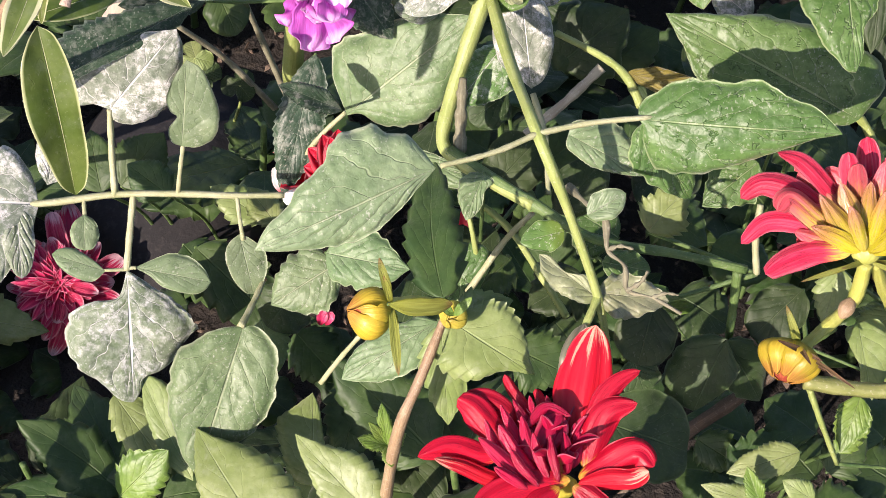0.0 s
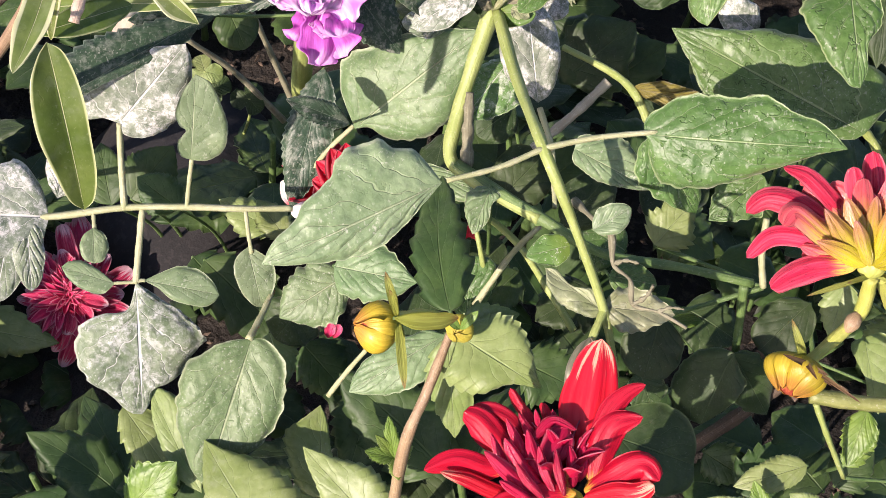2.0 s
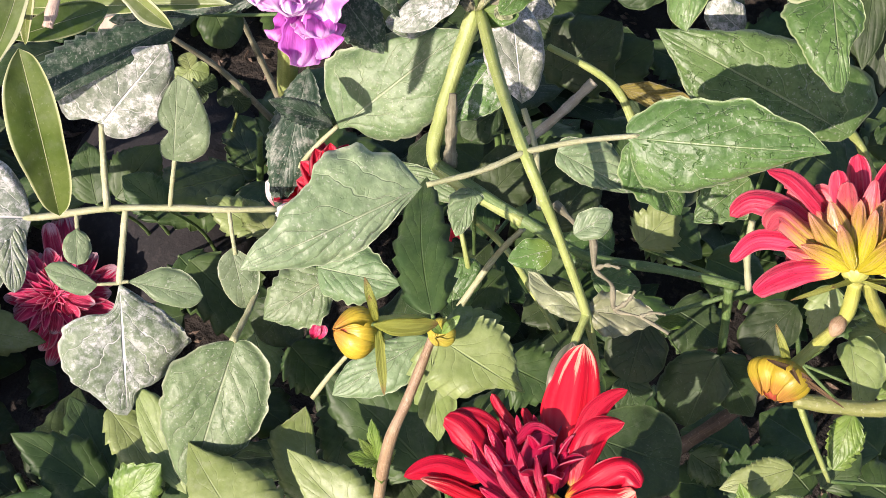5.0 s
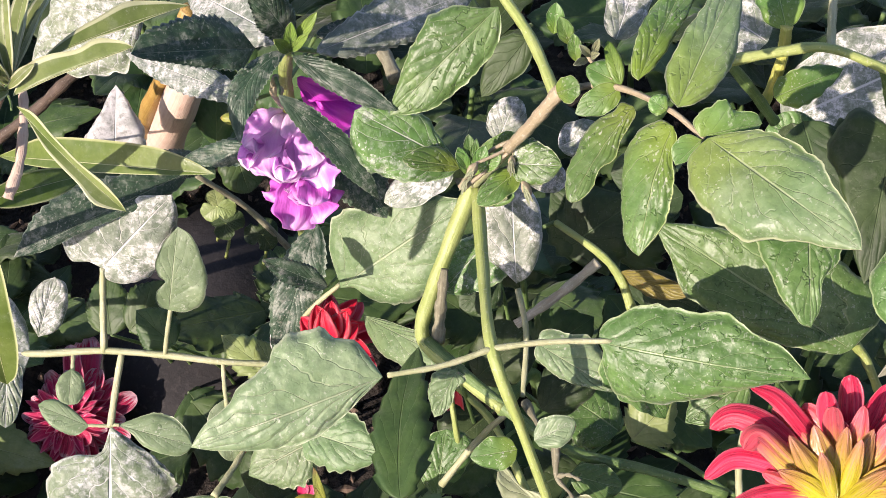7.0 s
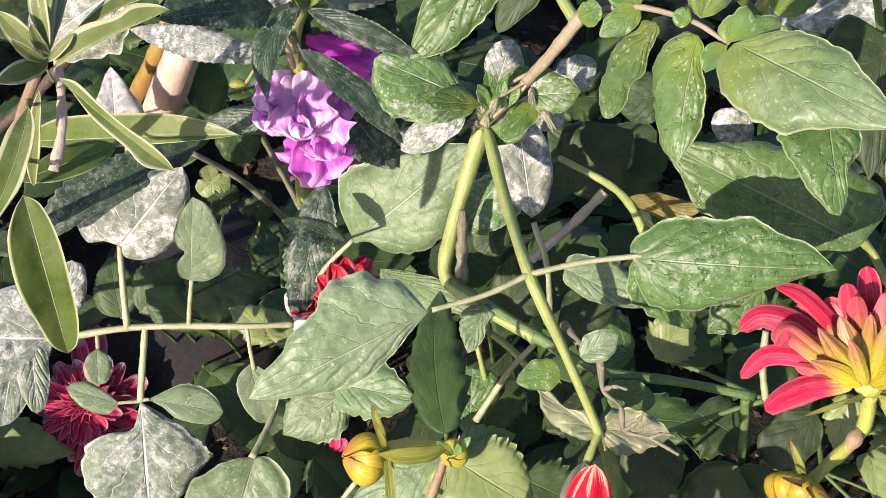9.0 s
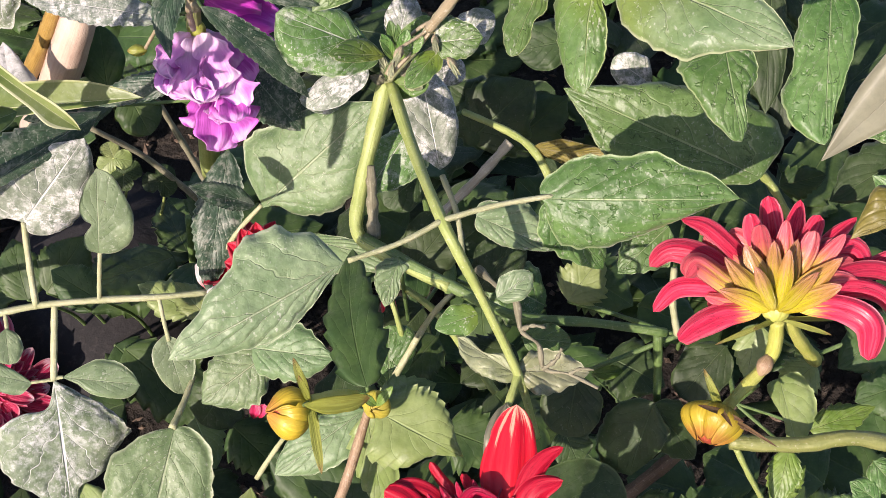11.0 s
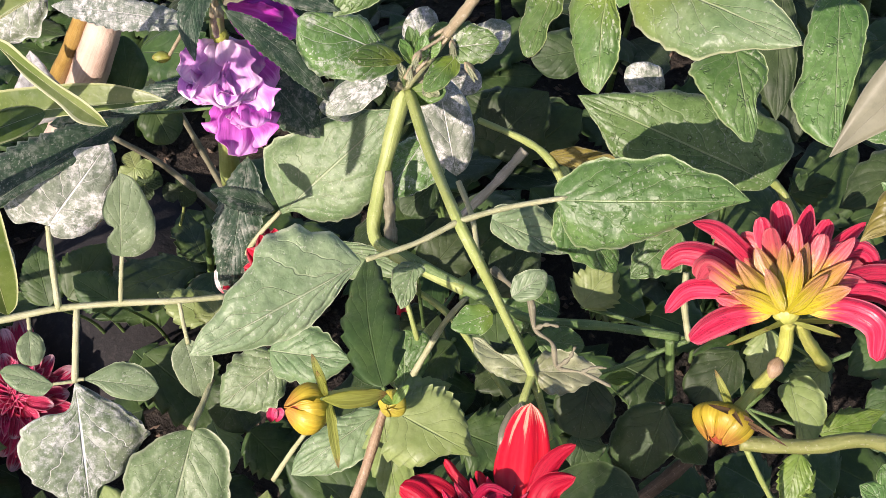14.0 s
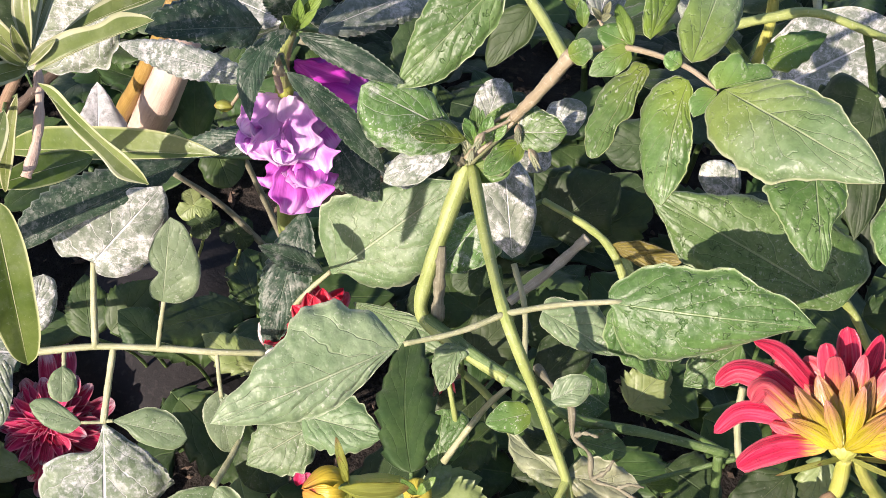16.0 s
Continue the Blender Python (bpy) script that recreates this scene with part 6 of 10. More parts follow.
blade("petal", blossom, "broad", PURPLE, (-0.0834, 0.0967, 0.2944), (-0.0804, 0.0735, 0.2722), 0.0231, (0.58, -0.52, 0.62), seed=172, wave=0.15, curl=0.05, fold=0.3, bow=0.13, quilt=0)
blade("petal", blossom, "broad", PURPLE, (-0.0805, 0.0955, 0.2957), (-0.0721, 0.0793, 0.2721), 0.0210, (-0.18, -0.84, 0.51), seed=173, wave=0.15, curl=0.05, fold=0.3, bow=0.13, quilt=0)
blade("petal", blossom, "broad", LILAC, (-0.0786, 0.0947, 0.3000), (-0.0654, 0.0789, 0.2932), 0.0193, (-0.25, -0.55, 0.80), seed=174, wave=0.15, curl=0.05, fold=0.2, bow=0.13, quilt=0)
blade("petal", blossom, "broad", PURPLE, (-0.0829, 0.0996, 0.2915), (-0.0912, 0.0860, 0.2734), 0.0218, (0.56, -0.77, 0.32), seed=175, wave=0.15, curl=0.05, fold=0.2, bow=0.13, quilt=0)
blade("petal", blossom, "broad", PURPLE, (-0.0807, 0.0993, 0.2884), (-0.0690, 0.0892, 0.2721), 0.0192, (-0.18, -0.89, 0.42), seed=176, wave=0.15, curl=0.05, fold=0.2, bow=0.13, quilt=0)
blade("petal", blossom, "broad", PURPLE, (-0.0756, 0.0873, 0.2935), (-0.0693, 0.0707, 0.2933), 0.0136, (0.25, 0.08, 0.97), seed=177, wave=0.15, curl=0.05, fold=0.2, bow=0.13, quilt=0)
blade("petal", blossom, "broad", PURPLE, (-0.0868, 0.1154, 0.3024), (-0.0667, 0.1089, 0.2816), 0.0179, (0.35, -0.75, 0.57), seed=178, wave=0.15, curl=0.05, fold=0.2, bow=0.13, quilt=0)
blade("petal", blossom, "broad", LILAC, (-0.0858, 0.0977, 0.3033), (-0.0769, 0.0783, 0.3019), 0.0186, (0.60, 0.22, 0.77), seed=179, wave=0.15, curl=0.05, fold=0.5, bow=0.13, quilt=0)
blade("petal", blossom, "broad", LILAC, (-0.0886, 0.0953, 0.3017), (-0.0814, 0.0724, 0.3041), 0.0115, (0.37, 0.21, 0.91), seed=180, wave=0.15, curl=0.05, fold=0.5, bow=0.13, quilt=0)
blade("petal", blossom, "broad", LILAC, (-0.0874, 0.0993, 0.3048), (-0.0929, 0.0788, 0.3091), 0.0142, (0.14, 0.17, 0.98), seed=181, wave=0.15, curl=0.05, fold=0.5, bow=0.13, quilt=0)
blade("petal", blossom, "broad", LILAC, (-0.0944, 0.0963, 0.3032), (-0.0969, 0.0737, 0.3069), 0.0108, (-0.20, 0.18, 0.96), seed=182, wave=0.15, curl=0.05, fold=0.5, bow=0.13, quilt=0)
blade("petal", blossom, "broad", PURPLE, (-0.0848, 0.0956, 0.2884), (-0.0747, 0.0759, 0.2887), 0.0118, (-0.22, -0.10, 0.97), seed=183, wave=0.15, curl=0.05, fold=0.5, bow=0.13, quilt=0)
blade("petal", blossom, "broad", PURPLE, (-0.0783, 0.0963, 0.2882), (-0.0700, 0.0810, 0.2853), 0.0125, (0.22, -0.06, 0.97), seed=184, wave=0.15, curl=0.05, fold=0.5, bow=0.13, quilt=0)
blade("petal", blossom, "broad", PURPLE, (-0.0827, 0.0962, 0.2887), (-0.0844, 0.0788, 0.2922), 0.0150, (0.95, -0.03, 0.30), seed=185, wave=0.15, curl=0.05, fold=0.5, bow=0.13, quilt=0)
blade("petal", blossom, "broad", PURPLE, (-0.0782, 0.0952, 0.2873), (-0.0779, 0.0758, 0.2870), 0.0092, (0.25, -0.01, 0.97), seed=186, wave=0.15, curl=0.05, fold=0.5, bow=0.13, quilt=0)
blade("petal", blossom, "broad", MAGENTA, (-0.0807, 0.1014, 0.3331), (-0.0495, 0.1008, 0.3224), 0.0187, (0.29, -0.41, 0.87), seed=187, wave=0.15, curl=0.05, fold=0.2, bow=0.13, quilt=0)
blade("petal", blossom, "broad", MAGENTA, (-0.0797, 0.0995, 0.3380), (-0.0566, 0.1000, 0.3291), 0.0132, (0.12, -0.96, 0.25), seed=188, wave=0.15, curl=0.05, fold=0.2, bow=0.13, quilt=0)
blade("petal", blossom, "broad", MAGENTA, (-0.0804, 0.1034, 0.3282), (-0.0577, 0.0991, 0.3154), 0.0145, (0.24, -0.70, 0.67), seed=189, wave=0.15, curl=0.05, fold=0.2, bow=0.13, quilt=0)
blade("petal", blossom, "broad", PURPLE, (-0.0736, 0.1236, 0.2921), (-0.0566, 0.1213, 0.2881), 0.0129, (0.08, -0.67, 0.74), seed=190, wave=0.15, curl=0.05, fold=0.2, bow=0.13, quilt=0)

# plant with yellow-edged lance leaves
striped = thing("variegated_plant", (-0.360, 0.160, 0.000), "small shrub with glossy green leaves edged in pale yellow", "shrub")
stalk("stem", striped, STALK_BROWN, [(-0.1449, 0.0034, 0.4069), (-0.1524, -0.0003, 0.3944), (-0.1620, 0.0006, 0.3767), (-0.1741, 0.0041, 0.3549), (-0.1995, 0.0122, 0.3190), (-0.2452, 0.0266, 0.2581), (-0.2943, 0.0400, 0.1838)], 0.0017, 0.0031, seed=191)
stalk("leaf_stalk", blade("leaf", striped, "lance", STRIPED_YOUNG, (-0.1365, -0.0051, 0.4079), (-0.0993, -0.0195, 0.3806), 0.0076, (0.09, -0.83, 0.55), seed=192, fold=0.7, curl=0.0, quilt=0, form=(((0.11, 0.08), (0.30, 0.07), (0.53, 0.06), (0.76, 0.07), (0.91, 0.05)), ((0.14, 0.01), (0.37, 0.05), (0.64, 0.06), (0.83, 0.08)))), STALK_DARK, [(-0.1382, -0.0059, 0.4068), (-0.1421, 0.0003, 0.4043), (-0.1449, 0.0034, 0.4069)], 0.0004, 0.0005, seed=199)
stalk("leaf_stalk", blade("leaf", striped, "lance", STRIPED, (-0.2106, 0.0699, 0.2972), (-0.0975, 0.0446, 0.3336), 0.0140, (-0.36, -0.62, 0.69), seed=193, fold=0.35, quilt=0, curl=0.05, form=(((0.12, 0.03), (0.26, 0.07), (0.39, 0.08), (0.58, 0.08), (0.78, 0.07), (0.91, 0.04)), ((0.15, 0.02), (0.35, 0.03), (0.54, 0.03), (0.79, 0.02), (0.91, 0.01)))), STALK_DARK, [(-0.2017, 0.0685, 0.3000), (-0.2761, 0.2217, 0.1452), (-0.3506, 0.3672, -0.0100)], 0.0006, 0.0014, seed=200)
stalk("leaf_stalk", blade("leaf", striped, "lance", STRIPED, (-0.1623, -0.0099, 0.3615), (-0.1357, 0.0165, 0.3541), 0.0118, (0.59, -0.40, 0.70), seed=194, fold=0.35, quilt=0, curl=0.05), STALK_DARK, [(-0.1625, -0.0095, 0.3611), (-0.1695, 0.0000, 0.3542), (-0.1741, 0.0041, 0.3549)], 0.0006, 0.0007, seed=201)
stalk("leaf_stalk", blade("leaf", striped, "lance", STRIPED, (-0.1455, -0.0369, 0.3846), (-0.1405, -0.0578, 0.3245), 0.0172, (0.49, -0.81, 0.32), seed=195, fold=0.35, quilt=0, curl=0.05, form=(((0.06, 0.07), (0.26, 0.11), (0.52, 0.11), (0.76, 0.10), (0.93, 0.06)), ((0.06, 0.07), (0.20, 0.14), (0.45, 0.16), (0.68, 0.12), (0.90, 0.07)))), STALK_DARK, [(-0.1466, -0.0347, 0.3905), (-0.1582, -0.0125, 0.3746), (-0.1620, 0.0006, 0.3767)], 0.0009, 0.0011, seed=202)
stalk("leaf_stalk", blade("leaf", striped, "lance", STRIPED_YOUNG, (-0.1459, -0.0136, 0.4021), (-0.1467, -0.0617, 0.3950), 0.0113, (-0.01, -0.43, 0.90), seed=196, fold=0.35, quilt=0, curl=0.05, sweep=0.06), STALK_DARK, [(-0.1462, -0.0132, 0.4017), (-0.1509, -0.0046, 0.3951), (-0.1524, -0.0003, 0.3944)], 0.0006, 0.0007, seed=203)
stalk("leaf_stalk", blade("leaf", striped, "lance", STRIPED_YOUNG, (-0.1391, -0.0017, 0.4089), (-0.1005, 0.0136, 0.4228), 0.0064, (-0.06, -0.59, 0.81), seed=197, fold=0.7, quilt=0, curl=0.05, form=(((0.20, 0.12), (0.39, 0.14), (0.62, 0.10), (0.79, 0.12), (0.94, 0.06)), ((0.15, 0.01), (0.31, 0.01), (0.50, 0.01), (0.69, 0.01), (0.89, 0.01)))), STALK_DARK, [(-0.1395, 0.0041, 0.4127), (-0.1425, 0.0056, 0.4088), (-0.1449, 0.0034, 0.4069)], 0.0003, 0.0004, seed=204)
stalk("leaf_stalk", blade("leaf", striped, "lance", STRIPED_YOUNG, (-0.1371, 0.0168, 0.4090), (-0.0962, 0.0500, 0.4118), 0.0082, (0.24, -0.37, 0.90), seed=198, fold=0.35, quilt=0, curl=0.05, form=(((0.22, 0.07), (0.43, 0.10), (0.63, 0.13), (0.81, 0.08)), ((0.15, 0.01), (0.35, 0.01), (0.57, 0.03), (0.77, 0.01)))), STALK_DARK, [(-0.1354, 0.0178, 0.4073), (-0.1414, 0.0158, 0.4037), (-0.1449, 0.0034, 0.4069)], 0.0004, 0.0005, seed=205)
blade("leaf", striped, "lance", STRIPED_YOUNG, (-0.1415, 0.0040, 0.4108), (-0.1444, 0.0378, 0.4282), 0.0068, (-0.15, -0.62, 0.77), seed=199, fold=0.35, quilt=0, curl=0.05)
blade("leaf", striped, "lance", STRIPED_YOUNG, (-0.1415, 0.0040, 0.4108), (-0.1412, 0.0438, 0.4194), 0.0065, (-0.15, -0.62, 0.77), seed=200, fold=0.35, quilt=0, curl=0.05)
blade("leaf", striped, "lance", STRIPED_YOUNG, (-0.1415, 0.0040, 0.4108), (-0.1442, 0.0214, 0.4382), 0.0070, (-0.15, -0.62, 0.77), seed=201, fold=0.35, quilt=0, curl=0.05)
blade("leaf", striped, "lance", STRIPED_YOUNG, (-0.1421, 0.0024, 0.4096), (-0.1545, 0.0047, 0.4271), 0.0083, (0.12, -0.83, 0.55), seed=202, fold=0.35, quilt=0, curl=0.05)
blade("leaf", striped, "lance", STRIPED_YOUNG, (-0.1419, 0.0011, 0.4084), (-0.1493, -0.0198, 0.4187), 0.0078, (0.45, -0.45, 0.78), seed=203, fold=0.35, quilt=0, curl=0.05)
blade("leaf", striped, "lance", STRIPED_YOUNG, (-0.1416, 0.0026, 0.4096), (-0.1398, -0.0042, 0.4300), 0.0042, (0.27, -0.95, -0.12), seed=205, fold=0.35, quilt=0, curl=0.05)
stalk("leaf_stalk", blade("leaf", striped, "lance", STRIPED_YOUNG, (-0.1411, -0.0016, 0.4115), (-0.1461, -0.0078, 0.4264), 0.0044, (0.39, -0.90, 0.20), seed=206, fold=0.35, quilt=0, curl=0.05), STALK_DARK, [(-0.1413, -0.0012, 0.4111), (-0.1437, 0.0022, 0.4080), (-0.1449, 0.0034, 0.4069)], 0.0002, 0.0003, seed=213)
stalk("leaf_stalk", blade("leaf", striped, "lance", STRIPED_YOUNG, (-0.1402, -0.0015, 0.4115), (-0.1303, 0.0028, 0.4203), 0.0039, (-0.30, -0.87, 0.39), seed=207, fold=0.35, quilt=0, curl=0.05), STALK_DARK, [(-0.1404, -0.0011, 0.4111), (-0.1431, 0.0024, 0.4079), (-0.1449, 0.0034, 0.4069)], 0.0002, 0.0002, seed=214)
stalk("leaf_stalk", blade("leaf", striped, "lance", STRIPED_YOUNG, (-0.1445, -0.0054, 0.4022), (-0.1572, -0.0109, 0.3600), 0.0056, (-0.16, -0.98, 0.16), seed=208, fold=0.35, quilt=0, curl=0.05), STALK_DARK, [(-0.1448, -0.0050, 0.4018), (-0.1493, -0.0006, 0.3962), (-0.1524, -0.0003, 0.3944)], 0.0003, 0.0003, seed=215)
stalk("old_stem", striped, STALK_UMBER, [(-0.2680, 0.1332, 0.2284), (-0.2404, 0.1473, 0.2476), (-0.2261, 0.1515, 0.2613), (-0.2151, 0.1626, 0.2682)], 0.0030, 0.0027, seed=770, knobs=0.1, label="dark bare old stem")
stalk("old_stem", striped, STALK_UMBER, [(-0.2198, 0.1633, 0.2632), (-0.2071, 0.1660, 0.2694), (-0.1943, 0.1712, 0.2712)], 0.0020, 0.0014, seed=771, knobs=0.1)
stalk("dry_sheath", striped, STICK, [(-0.1449, 0.0134, 0.3995), (-0.1428, 0.0042, 0.3914), (-0.1422, -0.0067, 0.3821), (-0.1443, -0.0163, 0.3744)], 0.0014, 0.0020, seed=620, knobs=0.12, ridges=0.2, label="dry straw-coloured stem sheath")

# dahlia plants
dahlia = thing("dahlia_plant", (-0.040, -0.030, 0.000), "dahlia plant with yellow-green toothed leaves and round buds", "dahlia")
stalk("stem", dahlia, STALK_RUSSET, [(-0.0112, -0.0319, 0.2300), (-0.0197, -0.0517, 0.2115), (-0.0280, -0.0654, 0.1887), (-0.0346, -0.0656, 0.1259), (-0.0407, -0.0539, 0.0344)], 0.0019, 0.0033, seed=209, label="pinkish brown upright stem")
stalk("bud_stalk", dahlia, STALK_YELLOW, [(-0.0080, -0.0318, 0.2324), (-0.0201, -0.0407, 0.2514), (-0.0320, -0.0538, 0.2672)], 0.0021, 0.0022, seed=210)
bud_one = lump("bud", dahlia, BUD_CORE, (-0.0384, -0.0603, 0.2688), (-0.88, -0.25, 0.40), 0.0080, 0.0164, seed=211, lobes=5, groove=0.2, pinch=0.6, label="half-open round yellow bud")
bud_scales(bud_one, (-0.0384, -0.0603, 0.2688), (-0.88, -0.25, 0.40), 0.0086, 0.0181, 6, BUD, 3)
blade("sepal", bud_one, "lance", SEPAL, (-0.0304, -0.0580, 0.2727), (-0.0355, -0.0504, 0.2914), 0.0036, (0.25, -0.87, 0.42), seed=212, fold=0.3, quilt=0, bow=0.08)
blade("sepal", bud_one, "lance", SEPAL, (-0.0304, -0.0580, 0.2727), (-0.0250, -0.0843, 0.2649), 0.0038, (0.02, -0.28, 0.96), seed=213, fold=0.3, quilt=0, bow=0.08)
blade("sepal", bud_one, "lance", SEPAL, (-0.0304, -0.0580, 0.2727), (-0.0330, -0.0579, 0.2906), 0.0027, (0.34, -0.94, 0.06), seed=214, fold=0.3, quilt=0, bow=0.08)
blade("sepal", bud_one, "lance", SEPAL, (-0.0304, -0.0580, 0.2727), (-0.0273, -0.0676, 0.2652), 0.0030, (0.09, -0.59, 0.80), seed=215, fold=0.3, quilt=0, bow=0.08)
bud_small = lump("bud", dahlia, BUD_YOUNG, (-0.0076, -0.0378, 0.2392), (-0.39, -0.80, 0.45), 0.0044, 0.0092, seed=216, lobes=6, groove=0.16, label="tiny yellow bud at a leaf joint")
bud_scales(bud_small, (-0.0076, -0.0378, 0.2392), (-0.39, -0.80, 0.45), 0.0051, 0.0106, 5, BUD_YOUNG, 8)
blade("sepal", bud_small, "lance", BRIGHT, (-0.0074, -0.0415, 0.2439), (-0.0140, -0.0402, 0.2515), 0.0036, (0.47, -0.71, 0.53), seed=217, fold=0.3, quilt=0, bow=0.1)
blade("sepal", bud_small, "lance", BRIGHT, (-0.0074, -0.0415, 0.2439), (-0.0006, -0.0379, 0.2526), 0.0041, (-0.31, -0.77, 0.55), seed=218, fold=0.3, quilt=0, bow=0.1)
stalk("leaf_stalk", blade("leaf", dahlia, "lance", SEPAL, (-0.0296, -0.0727, 0.2942), (-0.0070, -0.0617, 0.2814), 0.0079, (0.55, -0.79, 0.29), seed=219, fold=0.3, label="striped yellow-green bract"), STALK_DARK, [(-0.0296, -0.0724, 0.2937), (-0.0312, -0.0586, 0.2738), (-0.0320, -0.0538, 0.2672)], 0.0007, 0.0008, seed=230)
blade("leaf", dahlia, "fine_toothed", DAHLIA_LEAF, (-0.0083, -0.0352, 0.2300), (0.0280, -0.0498, 0.2168), 0.0372, (0.08, -0.54, 0.84), seed=220, quilt=0.015, fold=0.1, form=(((0.06, 0.23), (0.22, 0.41), (0.45, 0.44), (0.68, 0.30), (0.86, 0.11)), ((0.07, 0.24), (0.13, 0.46), (0.47, 0.41), (0.70, 0.14))))
blade("leaf", dahlia, "toothed", DAHLIA_LEAF, (-0.0080, -0.0299, 0.2276), (0.0164, -0.0202, 0.2275), 0.0167, (0.19, -0.46, 0.87), seed=221, quilt=0.015)
stalk("leaf_stalk", blade("leaf", dahlia, "toothed", DAHLIA_SHADED, (-0.0130, -0.0218, 0.2277), (-0.0236, 0.0592, 0.2209), 0.0273, (-0.31, 0.04, 0.95), seed=222, quilt=0.015, fold=0.2, sweep=0.03), STALK_DARK, [(-0.0130, -0.0214, 0.2273), (-0.0124, -0.0236, 0.2257), (-0.0112, -0.0319, 0.2300)], 0.0009, 0.0012, seed=233)
stalk("leaf_stalk", blade("leaf", dahlia, "toothed", DAHLIA_LEAF, (-0.0132, -0.0286, 0.2162), (-0.0075, -0.0519, 0.1729), 0.0209, (0.11, -0.87, 0.48), seed=223, quilt=0.015), STALK_DARK, [(-0.0132, -0.0283, 0.2157), (-0.0160, -0.0334, 0.2070), (-0.0197, -0.0517, 0.2115)], 0.0009, 0.0012, seed=234)
stalk("leaf_stalk", blade("leaf", dahlia, "tomato", DUSTY, (-0.0157, -0.0132, 0.1965), (-0.0572, -0.0348, 0.1759), 0.0222, (-0.09, -0.59, 0.80), seed=224, form=(((0.17, 0.19), (0.41, 0.25), (0.68, 0.21), (0.86, 0.11)), ((0.12, 0.12), (0.39, 0.17), (0.68, 0.18), (0.87, 0.11)))), STALK_DARK, [(-0.0151, -0.0125, 0.1964), (-0.0301, -0.0017, 0.1747), (-0.0498, -0.0050, 0.1731)], 0.0009, 0.0012, seed=235)
stalk("leaf_stalk", dahlia, STALK_PALE, [(-0.0714, -0.0164, 0.1402), (-0.0617, -0.0112, 0.1563), (-0.0498, -0.0050, 0.1731)], 0.0014, 0.0011, seed=225)
stalk("leaf_stalk", blade("leaf", dahlia, "fine_toothed", DAHLIA_LEAF, (-0.0859, -0.0885, 0.1134), (-0.1305, -0.0364, 0.1225), 0.0441, (-0.29, -0.40, 0.87), seed=226, quilt=0.015, fold=0.1, form=(((0.21, 0.27), (0.48, 0.27), (0.70, 0.20), (0.87, 0.11)), ((-0.05, 0.29), (0.15, 0.36), (0.41, 0.34), (0.65, 0.23), (0.84, 0.09)))), STALK_DARK, [(-0.0755, -0.0814, 0.1151), (-0.0877, -0.0468, 0.0528), (-0.1001, -0.0198, -0.0100)], 0.0009, 0.0014, seed=237)
stalk("leaf_stalk", blade("leaf", dahlia, "fine_toothed", DAHLIA_LEAF, (-0.0719, -0.0480, 0.0931), (-0.0786, -0.0065, 0.1135), 0.0252, (-0.03, -0.44, 0.90), seed=227, quilt=0.015, form=(((0.09, 0.25), (0.39, 0.37), (0.72, 0.41), (0.86, 0.21)), ((0.23, 0.13), (0.54, 0.10), (0.83, 0.07)))), STALK_DARK, [(-0.0677, -0.0412, 0.0951), (-0.0754, -0.0082, 0.0428), (-0.0831, 0.0170, -0.0100)], 0.0009, 0.0014, seed=238)
stalk("leaf_stalk", blade("leaf", dahlia, "fine_toothed", DAHLIA_LEAF, (-0.0427, -0.0719, 0.1229), (-0.0802, -0.0423, 0.1355), 0.0299, (-0.13, -0.52, 0.84), seed=228, quilt=0.015, form=(((0.19, 0.27), (0.46, 0.24), (0.67, 0.15), (0.85, 0.09)), ((-0.09, 0.22), (0.19, 0.33), (0.41, 0.33), (0.65, 0.18), (0.83, 0.09)))), STALK_DARK, [(-0.0423, -0.0681, 0.1237), (-0.0395, -0.0659, 0.1223), (-0.0346, -0.0656, 0.1259)], 0.0009, 0.0012, seed=239)
stalk("leaf_stalk", blade("leaf", dahlia, "fine_toothed", DAHLIA_LEAF, (-0.1364, -0.0439, 0.0795), (-0.1684, 0.0001, 0.1069), 0.0225, (-0.00, -0.53, 0.85), seed=229, quilt=0.015, form=(((0.16, 0.10), (0.44, 0.14), (0.74, 0.10)), ((0.30, 0.16), (0.67, 0.22), (0.89, 0.12)))), STALK_DARK, [(-0.1354, -0.0400, 0.0804), (-0.1478, -0.0119, 0.0355), (-0.1602, 0.0085, -0.0100)], 0.0009, 0.0014, seed=240)
stalk("leaf_stalk", blade("leaf", dahlia, "toothed", BRIGHT, (-0.1717, -0.0548, 0.0779), (-0.1469, -0.0389, 0.1015), 0.0269, (-0.15, -0.74, 0.66), seed=230, quilt=0.015), STALK_DARK, [(-0.1718, -0.0546, 0.0774), (-0.1841, -0.0294, 0.0339), (-0.1966, -0.0120, -0.0100)], 0.0009, 0.0014, seed=241)
stalk("leaf_stalk", blade("leaf", dahlia, "fine_toothed", DAHLIA_SHADED, (-0.1929, 0.0014, 0.0577), (-0.2203, -0.0317, 0.0217), 0.0325, (0.11, -0.77, 0.63), seed=231, quilt=0.015, form=(((0.19, 0.09), (0.45, 0.13), (0.74, 0.11)), ((0.18, 0.27), (0.41, 0.45), (0.70, 0.40), (0.92, 0.20)))), STALK_DARK, [(-0.1954, 0.0039, 0.0603), (-0.2071, 0.0255, 0.0254), (-0.2189, 0.0393, -0.0100)], 0.0009, 0.0014, seed=242)
